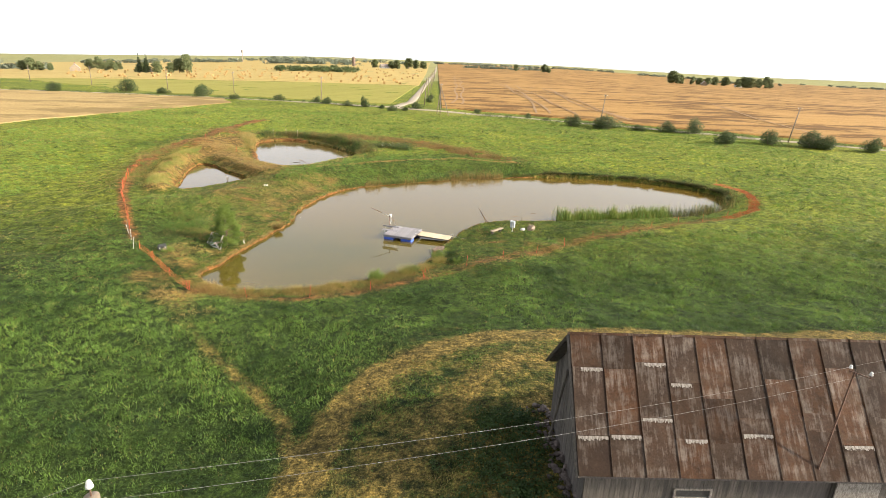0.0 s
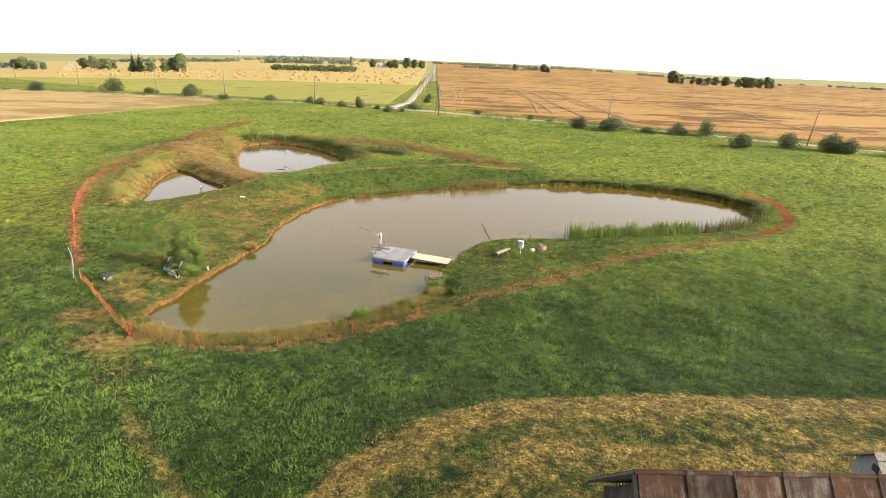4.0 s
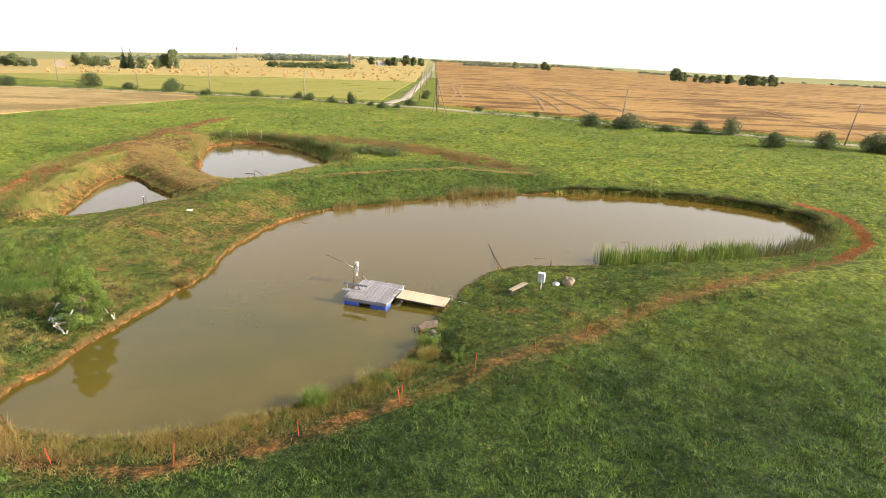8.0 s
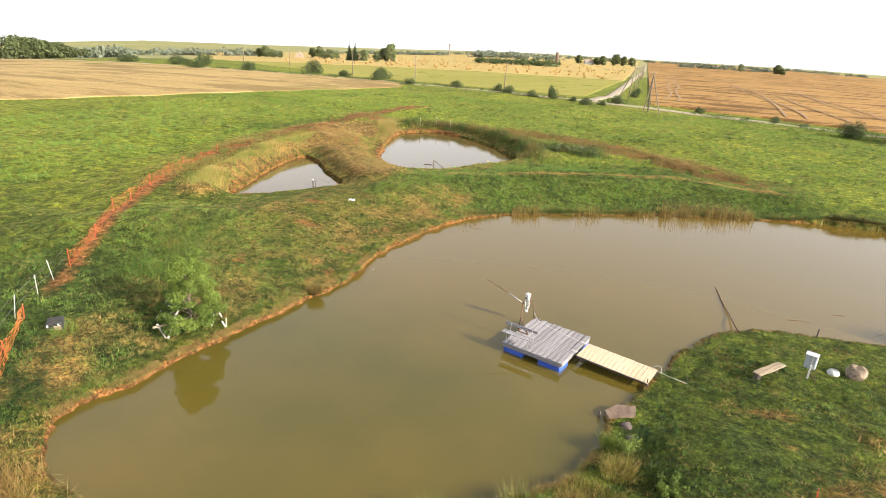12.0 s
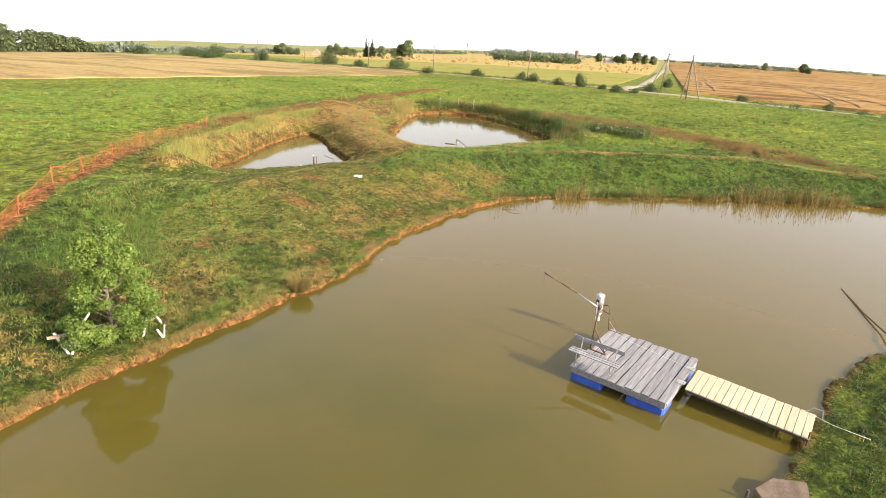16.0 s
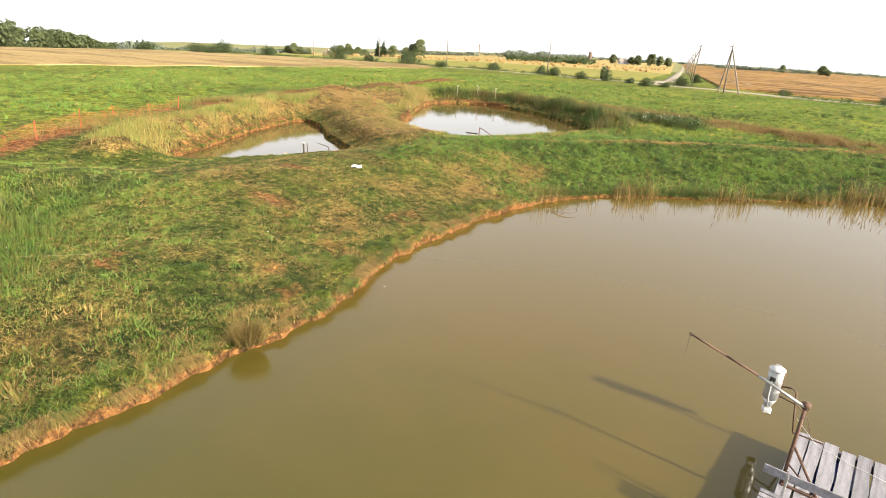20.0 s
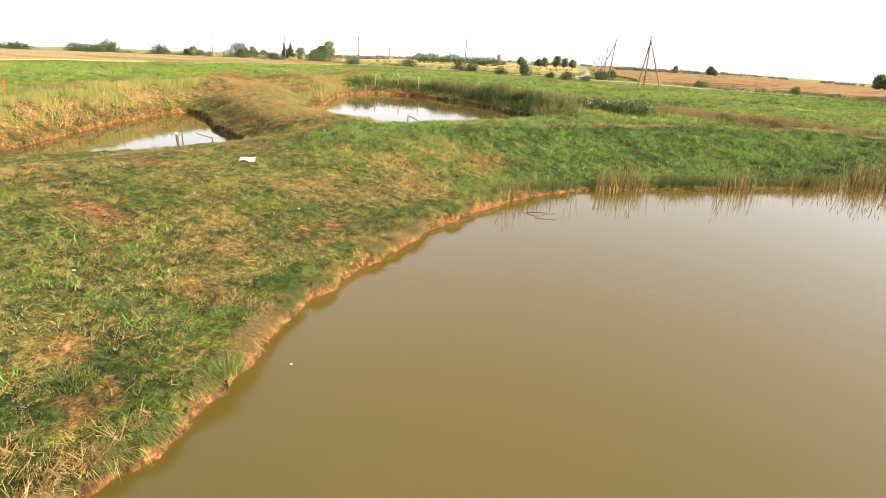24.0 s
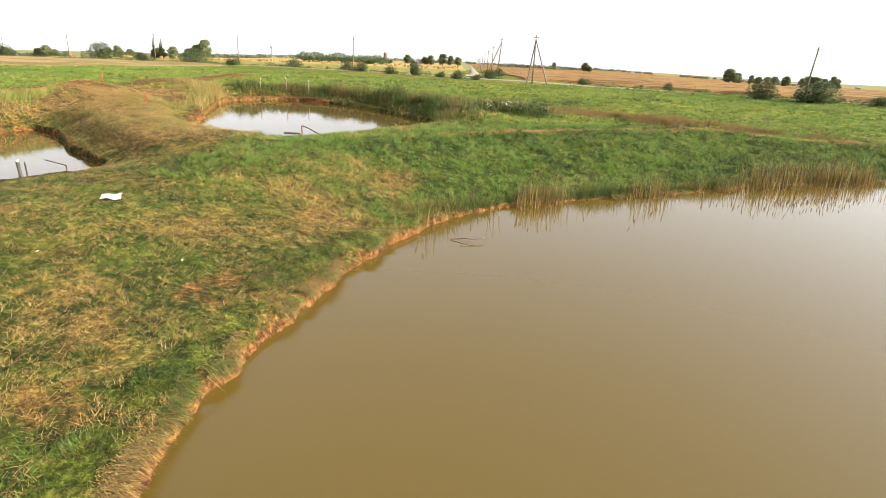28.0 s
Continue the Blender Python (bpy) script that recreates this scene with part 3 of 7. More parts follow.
def make_wheel_tracks():
    """Pairs of bare wheel ruts running through the ripe wheat."""
    runs = [[(5.8, 186), (7, 204), (11, 295), (22, 650)], [(8, 185), (10, 206), (13.5, 280), (24, 560)], [(30, 163), (34, 200), (38, 243), (47, 415)], [(32.5, 163), (36.5, 200), (40.5, 243), (49.5, 415)],
            [(40, 160), (42, 185), (46, 249), (56, 420)], [(52, 153), (50.5, 177), (55, 235), (70, 380)], [(54.5, 153), (53, 177), (57.5, 235), (72.5, 380)], [(90, 128), (100, 170), (125, 260)]]
    verts, faces = [], []
    for run in runs:
        p = np.array(run, float)
        seg = np.r_[0, np.cumsum(np.linalg.norm(np.diff(p, axis=0), axis=1))]
        d = np.arange(0, seg[-1], 4.0)
        q = np.stack([np.interp(d, seg, p[:, 0]), np.interp(d, seg, p[:, 1])], 1)
        q[:, 0] += 0.8 * np.sin(d * 0.05 + p[0, 0])
        t = np.gradient(q, axis=0)
        t /= np.linalg.norm(t, axis=1)[:, None]
        side = np.stack([t[:, 1], -t[:, 0]], 1) * (0.35 + 0.15 * np.sin(d * 0.9))[:, None]
        z = ground_z(q[:, 0], q[:, 1]) + 0.5
        k = len(verts)
        for a, b, h in zip(q - side, q + side, z):
            verts += [(a[0], a[1], h), (b[0], b[1], h)]
        faces += [(k + 2 * i, k + 2 * i + 1, k + 2 * i + 3, k + 2 * i + 2) for i in range(len(q) - 1)]
    me = mesh_from("wheel_tracks", verts, faces, RUT)
    return tagged(new("wheel_tracks", me), "brown tractor wheel tracks through the wheat", "track", kind="structure")


RUT = mat_simple("wheat_ruts", (0.15, 0.090, 0.038), (0.27, 0.165, 0.070), 0.5, 0.95, local=False)
make_wheel_tracks()


# ---------------------------------------------------------------- building blocks
class Shape:
    """Collects boxes, tubes and plates for one mesh."""

    def __init__(self):
        self.v, self.f = [], []

    def add(self, verts, faces, m=None):
        k = len(self.v)
        self.v += [tuple((m @ Vector(p)) if m else p) for p in verts]
        self.f += [tuple(k + i for i in f) for f in faces]
        return self

    def box(self, size, at=(0, 0, 0), m=None, bevel=0.0):
        sx, sy, sz = (s / 2 for s in size)
        c = bevel
        if c <= 0:
            v = [(x * sx + at[0], y * sy + at[1], z * sz + at[2]) for z in (-1, 1) for y in (-1, 1) for x in (-1, 1)]
            return self.add(v, [(0, 2, 3, 1), (4, 5, 7, 6), (0, 1, 5, 4), (2, 6, 7, 3), (0, 4, 6, 2), (1, 3, 7, 5)], m)
        bm = bmesh.new()
        bmesh.ops.create_cube(bm, size=1)
        bmesh.ops.scale(bm, vec=size, verts=bm.verts)
        bmesh.ops.bevel(bm, geom=list(bm.edges), offset=c, segments=1, affect="EDGES")
        bmesh.ops.translate(bm, vec=at, verts=bm.verts)
        bm.verts.index_update()
        self.add([tuple(p.co) for p in bm.verts], [[q.index for q in f.verts] for f in bm.faces], m)
        bm.free()
        return self

    def tube(self, points, radius, sides=8, cap=True):
        """A round bar through the points; radius may be one number or one a point."""
        pts = [Vector(p) for p in points]
        rad = radius if isinstance(radius, (list, tuple)) else [radius] * len(pts)
        k = len(self.v)
        for i, p in enumerate(pts):
            way = (pts[min(i + 1, len(pts) - 1)] - pts[max(i - 1, 0)]).normalized()
            q = way.to_track_quat("Z", "Y")
            for j in range(sides):
                a = 2 * math.pi * j / sides
                self.v.append(tuple(p + q @ Vector((math.cos(a) * rad[i], math.sin(a) * rad[i], 0))))
        for i in range(len(pts) - 1):
            for j in range(sides):
                a, b = k + i * sides + j, k + i * sides + (j + 1) % sides
                self.f.append((a, b, b + sides, a + sides))
        if cap:
            self.f.append(tuple(k + j for j in range(sides))[::-1])
            self.f.append(tuple(k + (len(pts) - 1) * sides + j for j in range(sides)))
        return self

    def lathe(self, profile, sides=16, at=(0, 0, 0)):
        """A turned form from (radius, height) pairs."""
        return self.tube([(at[0], at[1], at[2] + h) for _, h in profile], [max(r, 1e-3) for r, _ in profile], sides)

    def mesh(self, name, mat, smooth_shade=False):
        return mesh_from(name, self.v, self.f, mat, smooth_shade)


def part(name, shape, mat, parent, label="", smooth_shade=False):
    me = shape if isinstance(shape, bpy.types.Mesh) else shape.mesh(name, mat, smooth_shade)
    ob = new(name, me)
    ob.parent = parent
    if label:
        ob["label"] = label
    return ob


def thing(name, m, label, category, group="", kind=""):
    ob = new(name)
    ob.matrix_world = m
    ob.empty_display_size = 0.2
    return tagged(ob, label, category, group, kind)


def gz(x, y):
    return float(ground_z(np.array([x]), np.array([y]))[0])


WOOD_GREY = mat_simple("weathered_grey_planks", (0.135, 0.13, 0.14), (0.29, 0.28, 0.30), 2.0, 0.85, stretch=(6, 0.6, 6), vary=0.16)
WOOD_NEW = mat_simple("fresh_yellow_planks", (0.35, 0.275, 0.18), (0.57, 0.475, 0.34), 2.0, 0.75, stretch=(6, 0.8, 6), vary=0.10)
WOOD_OLD = mat_simple("old_barn_boards", (0.032, 0.027, 0.022), (0.112, 0.096, 0.080), 2.5, 0.9, stretch=(5, 5, 0.5), vary=0.25)
POLE_WOOD = mat_simple("tarred_pole", (0.10, 0.08, 0.06), (0.24, 0.19, 0.14), 1.5, 0.9, stretch=(4, 4, 0.4))
BLUE = mat_simple("blue_plastic", (0.02, 0.06, 0.36), (0.05, 0.12, 0.52), 3.0, 0.45, bump=0.05)
STEEL = mat_simple("galvanised_steel", (0.28, 0.28, 0.28), (0.48, 0.48, 0.46), 8.0, 0.4, 0.6, bump=0.05)
RUSTY = mat_simple("rusty_steel", (0.06, 0.034, 0.024), (0.18, 0.10, 0.065), 9.0, 0.8, 0.3)
WHITE = mat_simple("white_paint", (0.42, 0.42, 0.40), (0.64, 0.64, 0.62), 5.0, 0.6, bump=0.05)


# ---------------------------------------------------------------- floating platform and gangway
DECK_Z = 0.45
PONTOON = pose(-5.0, 45.0, 0, 0, 0, -17.9)   # near western corner; x runs along the front edge, y away from it


def plank_mesh(name, length, width, thick, mat, ragged=0.012):
    """A sawn board along y, with slightly wavy edges."""
    s, n = Shape(), 7
    v = []
    for i in range(n):
        y = length * i / (n - 1)
        a, b = random.uniform(-ragged, ragged), random.uniform(-ragged, ragged)
        for x, z in ((a, -thick), (width + b, -thick), (width + b - 0.004, 0), (a + 0.004, 0)):
            v.append((x, y, z + random.uniform(-0.002, 0.002)))
    f = [(0, 1, 2, 3), tuple(4 * (n - 1) + j for j in (3, 2, 1, 0))]
    for i in range(n - 1):
        for j in range(4):
            f.append((4 * i + j, 4 * i + 4 + j, 4 * i + 4 + (j + 1) % 4, 4 * i + (j + 1) % 4))
    return s.add(v, f).mesh(name, mat)


def at(parent_matrix, x, y, z, rz=0.0):
    return parent_matrix @ pose(x, y, z, 0, 0, rz)


def make_platform():
    t = thing("floating_platform", PONTOON, "weathered grey plank platform on blue floats in the pond", "platform")
    count, wide = 12, 2.8 / 12
    for i in range(count):
        me = plank_mesh("plank", 3.04 + random.uniform(-0.05, 0.05), wide - random.uniform(0.014, 0.028), 0.045, WOOD_GREY)
        o = part("plank", me, None, t)
        o.location = (i * wide + 0.008, random.uniform(-0.03, 0.03), DECK_Z + random.uniform(-0.004, 0.008))
        o.rotation_euler = (0, random.uniform(-0.01, 0.01), random.uniform(-0.006, 0.006))
    for y in (0.04, 1.5, 2.98):
        part("beam", Shape().box((2.76, 0.07, 0.16), (1.4, y, DECK_Z - 0.13), bevel=0.006), WOOD_GREY, t)
    for x in (0.035, 2.765):
        part("side_beam", Shape().box((0.06, 2.8, 0.15), (x, 1.51, DECK_Z - 0.135), bevel=0.006), WOOD_GREY, t)
    for x, w in ((0.52, 0.95), (2.24, 1.05)):
        for y in (0.44, 2.6):
            part("float", Shape().box((w, 0.80, 0.46), (x, y, 0.01), bevel=0.05), BLUE, t, "blue plastic float")
    for y in (1.35, 2.3):
        h = part("hinge_plate", Shape().box((0.24, 0.2, 0.012), (2.78, y, DECK_Z + 0.012), bevel=0.003), STEEL, t, "galvanised hinge plate")
        for dx in (-0.07, 0.07):
            part("bolt", Shape().tube([(2.78 + dx, y, DECK_Z + 0.018), (2.78 + dx, y, DECK_Z + 0.032)], 0.014, 6), STEEL, h)
    return t


def make_gangway():
    t = thing("gangway", PONTOON, "fresh yellow pine plank gangway from shore to platform", "gangway")
    x0, x1, y0, wide, n = 2.95, 6.0, 1.12, 1.32, 16
    for i in range(n):
        w = (x1 - x0) / n
        me = plank_mesh("plank", wide + random.uniform(-0.015, 0.015), w - 0.012, 0.032, WOOD_NEW, 0.003)
        o = part("plank", me, None, t)
        o.location = (x0 + i * w, y0 + random.uniform(-0.01, 0.01), 0.43 - 0.09 * i / n + random.uniform(-0.002, 0.003))
        o.rotation_euler = (0, 0.03, random.uniform(-0.006, 0.006))
    for y in (y0 + 0.12, y0 + wide - 0.12):
        s = Shape().box((x1 - x0, 0.06, 0.14), (0, 0, 0), pose((x0 + x1) / 2, y, 0.30, 0, 1.7, 0), bevel=0.005)
        part("joist", s, WOOD_OLD, t, "dark wet joist")
    part("peg", Shape().tube([(x1 - 0.04, y0 + 0.03, 0.1), (x1 - 0.04, y0 + 0.03, 0.52)], 0.02, 6), RUSTY, t, "rusty steel peg")
    part("handle", Shape().tube([(x1 - 0.25, y0 + wide - 0.03, 0.34), (x1 - 0.1, y0 + wide + 0.02, 0.5), (x1 + 0.1, y0 + wide, 0.52), (x1 + 0.14, y0 + wide - 0.03, 0.3)], 0.014, 6), STEEL, t, "bent steel handle")
    return t


def make_deck_bench():
    t = thing("bench", at(PONTOON, 0, 0, DECK_Z), "grey wooden slat bench with steel legs on the platform", "bench")
    for y in (0.12, 0.23, 0.34):
        part("seat_slat", Shape().box((1.5, 0.09, 0.03), (0.6, y, 0.42), bevel=0.006), WOOD_GREY, t)
    part("backrest", Shape().box((1.55, 0.03, 0.13), (0.58, 0.47, 0.72), pose(0, 0, 0, -6, 0, 0), bevel=0.006), WOOD_GREY, t)
    for x in (0.12, 1.15):
        part("leg", Shape().tube([(x, 0.08, 0), (x, 0.10, 0.4), (x, 0.38, 0.4), (x, 0.43, 0.78)], 0.018, 6)
             .tube([(x, 0.36, 0.4), (x, 0.44, 0.0)], 0.018, 6), STEEL, t, "bent steel tube leg")
    return t


def make_mast():
    t = thing("mast", at(PONTOON, 0.05, 1.3, DECK_Z), "leaning grey steel mast with a long boom on the platform", "mast")
    part("pole", Shape().tube([(0, 0, 0), (0, 0.12, 0.7), (0, 0.23, 1.36)], 0.027, 10), RUSTY, t, "", True)
    part("head", Shape().lathe([(0.05, 1.29), (0.07, 1.33), (0.07, 1.38), (0.03, 1.41)], 12, (0, 0.235, 0)), RUSTY, t, "rusty mast cap", True)
    part("boom", Shape().tube([(0.03, 0.2, 1.32), (-0.7, 0.08, 1.64)], 0.024, 8), STEEL, t, "", True)
    part("boom_tip", Shape().tube([(-0.7, 0.08, 1.64), (-1.2, -0.02, 1.84)], 0.021, 8).tube([(-1.2, -0.02, 1.84), (-1.75, -0.12, 2.05)], 0.018, 8), RUSTY, t, "rusty tapering end", True)
    part("eye_ring", Shape().tube([(-1.75 + 0.03 * math.cos(a), -0.12, 2.05 + 0.03 * math.sin(a)) for a in np.linspace(0, 6.28, 9)], 0.006, 5), RUSTY, t)
    part("line", Shape().tube([(-1.76, -0.12, 2.03), (-1.77, -0.12, 1.85), (-1.78, -0.13, 1.65)], 0.003, 4), RUSTY, t, "thin hanging line")
    part("foot_frame", Shape().box((0.5, 0.05, 0.03), (0.25, -0.02, 0.02)).box((0.05, 0.4, 0.03), (0.02, 0.16, 0.021)), RUSTY, t, "rusty angle-iron foot")
    part("brace", Shape().tube([(0.48, 0.0, 0.03), (0.02, 0.12, 0.66)], 0.02, 6), RUSTY, t)
    part("lower_brace", Shape().tube([(0.45, 0.02, 0.03), (0.01, 0.06, 0.36)], 0.014, 6), RUSTY, t)
    return t


def make_feeder():
    t = thing("fish_feeder", at(PONTOON, -0.55, 3.15, 0), "pale metal fish feeder hung on a bent pipe", "feeder")
    part("canister", Shape().lathe([(0.125, 0.86), (0.13, 0.88), (0.13, 1.0), (0.136, 1.02), (0.13, 1.04), (0.13, 1.2), (0.136, 1.22), (0.13, 1.24), (0.13, 1.44)], 20), STEEL, t, "ribbed grey canister", True)
    part("lid", Shape().lathe([(0.138, 1.44), (0.138, 1.47), (0.02, 1.5)], 20), WHITE, t, "white lid", True)
    part("handle", Shape().tube([(-0.05, 0, 1.49), (-0.04, 0, 1.55), (0.04, 0, 1.55), (0.05, 0, 1.49)], 0.008, 6), WHITE, t)
    part("funnel", Shape().lathe([(0.04, 0.66), (0.06, 0.68), (0.125, 0.86)], 20), STEEL, t, "", True)
    part("spreader", Shape().box((0.15, 0.15, 0.11), (0, 0, 0.6), pose(0, 0, 0, 0, 0, 20), bevel=0.02), WHITE, t, "white plastic spreader")
    part("timer_box", Shape().box((0.1, 0.05, 0.08), (-0.02, -0.14, 1.3), bevel=0.008), RUBBER, t, "small black timer")
    part("side_strip", Shape().box((0.03, 0.06, 0.5), (0.13, 0.02, 1.2), bevel=0.01), RUSTY, t, "rusty red strip")
    part("tube", Shape().tube([(-0.02, -0.16, 1.27), (-0.01, -0.16, 0.95), (0.02, -0.1, 0.68)], 0.012, 6), WHITE, t, "white feed tube")
    part("bracket", Shape().tube([(0.12, 0, 1.15), (0.3, -0.02, 1.2), (0.38, -0.05, 1.16), (0.42, -0.1, 0.9), (0.5, -0.2, 0.46)], 0.016, 6)
         .tube([(0.13, 0, 0.95), (0.41, -0.08, 0.95)], 0.014, 6), RUSTY, t, "bent rusty pipe bracket", True)
    part("strut", Shape().tube([(0.5, -0.22, 0.46), (0.98, -0.22, 0.46)], 0.016, 6).tube([(0.8, -0.22, 0.46), (0.66, -0.18, 0.8), (0.41, -0.1, 0.98)], 0.008, 5), RUSTY, t)
    return t


RUBBER = mat_simple("black_rubber", (0.01, 0.01, 0.01), (0.04, 0.04, 0.04), 8.0, 0.6)
make_platform()
make_gangway()
make_deck_bench()
make_mast()
make_feeder()
cable = Shape().tube([(-0.05, 2.95, 0.75), (0.35, 2.7, 0.52), (0.9, 2.6, 0.475), (1.7, 2.45, 0.47), (2.5, 2.3, 0.475), (2.95, 2.2, 0.47), (3.6, 2.25, 0.43), (4.6, 2.3, 0.40), (5.9, 2.35, 0.36), (6.4, 2.4, 0.24), (7.2, 2.2, 0.33)], 0.006, 5)
tagged(new("power_cable", cable.mesh("power_cable", WHITE, True)), "thin white cable laid over the platform and gangway", "cable").matrix_world = PONTOON


# ---------------------------------------------------------------- barn
def mat_roof():
    """Old painted sheet metal: brown paint gone to rust, with pale worn streaks down the slope."""
    m, nt, p = material("rusted_roof_sheet")
    tc = nt.nodes.new("ShaderNodeTexCoord")
    oi = nt.nodes.new("ShaderNodeObjectInfo")
    add = nt.nodes.new("ShaderNodeVectorMath")
    nt.links.new(tc.outputs["Object"], add.inputs[0])
    comb = nt.nodes.new("ShaderNodeCombineXYZ")
    nt.links.new(math_node(nt, "MULTIPLY", oi.outputs["Random"], 40.0), comb.inputs[0])
    nt.links.new(math_node(nt, "MULTIPLY", oi.outputs["Random"], 17.0), comb.inputs[1])
    nt.links.new(comb.outputs[0], add.inputs[1])
    c = add.outputs[0]
    base = ramp_between(nt, noise_at(nt, 1.2, 4, 0.6, c), (0.016, 0.009, 0.006), (0.044, 0.025, 0.014), 0.3, 0.7)
    rust = ramp_between(nt, noise_at(nt, 2.0, 6, 0.75, c), (0.024, 0.010, 0.004), (0.088, 0.036, 0.012), 0.35, 0.75)
    col = mixed(nt, ramp_between(nt, oi.outputs["Random"], (0.05, 0.05, 0.05), (0.95, 0.95, 0.95), 0.3, 0.7), base, rust)
    streak = noise_at(nt, 1.0, 5, 0.7, c, (7.0, 0.7, 1.0))
    patch = noise_at(nt, 1.1, 5, 0.7, c)
    k = math_node(nt, "MULTIPLY", math_node(nt, "SUBTRACT", math_node(nt, "MULTIPLY", streak, patch), 0.24), 7.0, clamp=True)
    bloom = math_node(nt, "MULTIPLY", math_node(nt, "SUBTRACT", noise_at(nt, 0.9, 6, 0.72, c), 0.50), 6.0, clamp=True)
    col = mixed(nt, math_node(nt, "MULTIPLY", bloom, 0.42), col, (0.080, 0.060, 0.042))
    col = mixed(nt, math_node(nt, "MULTIPLY", k, 0.6), col, (0.22, 0.19, 0.165))
    grime = noise_at(nt, 14.0, 4, 0.7, c)
    col = mixed(nt, 0.25, col, ramp_between(nt, grime, (0.012, 0.008, 0.007), (0.09, 0.065, 0.052), 0.3, 0.75))
    shade = nt.nodes.new("ShaderNodeHueSaturation")
    nt.links.new(math_node(nt, "ADD", math_node(nt, "MULTIPLY", math_node(nt, "FRACT", math_node(nt, "MULTIPLY", oi.outputs["Random"], 13.0)), 0.6), 0.5), shade.inputs["Value"])
    nt.links.new(col, shade.inputs["Color"])
    nt.links.new(shade.outputs[0], p.inputs["Base Color"])
    p.inputs["Roughness"].default_value, p.inputs["Metallic"].default_value = 0.85, 0.0
    p.inputs["Specular IOR Level"].default_value = 0.15
    nt.links.new(bumped(nt, grime, 0.25, 0.01), p.inputs["Normal"])
    return m


ROOF = mat_roof()
FLAKED = mat_simple("flaked_white_edge", (0.06, 0.045, 0.035), (0.27, 0.25, 0.225), 9.0, 0.75, stretch=(3, 0.5, 1))
STONE = mat_simple("field_stone", (0.035, 0.028, 0.025), (0.125, 0.098, 0.088), 5.0, 0.9, vary=0.25)
DARK_BOARD = mat_simple("tarred_boards", (0.03, 0.026, 0.024), (0.10, 0.085, 0.075), 2.5, 0.9, stretch=(5, 5, 0.5), vary=0.3)
RIDGE_Y, RIDGE_Z, WEST_X, EAST_X = 12.15, 7.48, 4.2, 28.2
S_EAVE, S_EAVE_Z = 9.15, 3.98
N_EAVE, N_EAVE_Z = 14.9, 4.9
SLOPE = math.atan2(RIDGE_Z - S_EAVE_Z, RIDGE_Y - S_EAVE)
SLOPE_LEN = math.hypot(RIDGE_Z - S_EAVE_Z, RIDGE_Y - S_EAVE)


def sheet_mesh(width, length, dents):
    """One roof sheet, its long edges turned up into seams, dented a little. x across, y up the slope."""
    xs = [0, 0.010, 0.022, width * 0.3, width * 0.5, width * 0.7, width - 0.022, width - 0.010, width]
    ys = np.linspace(0, length, 7)
    v = []
    for y in ys:
        for j, x in enumerate(xs):
            seam = (0.030, 0.030, 0.0)[j] if j < 3 else (0.0, 0.030, 0.030)[j - 6] if j > 5 else dents * random.uniform(-1, 1)
            v.append((x, y, seam))
    n = len(xs)
    f = [(i * n + j, i * n + j + 1, (i + 1) * n + j + 1, (i + 1) * n + j) for i in range(len(ys) - 1) for j in range(n - 1)]
    k = len(v)
    v += [(x, y, z - 0.012) for x, y, z in v]
    f += [tuple(q + k for q in reversed(face)) for face in f]
    rim = [j for j in range(n)] + [i * n + n - 1 for i in range(1, len(ys))] + [(len(ys) - 1) * n + j for j in range(n - 2, -1, -1)] + [i * n for i in range(len(ys) - 2, 0, -1)]
    f += [(a, a + k, b + k, b) for a, b in zip(rim, rim[1:] + rim[:1])]
    return Shape().add(v, f).mesh("roof_sheet", ROOF)


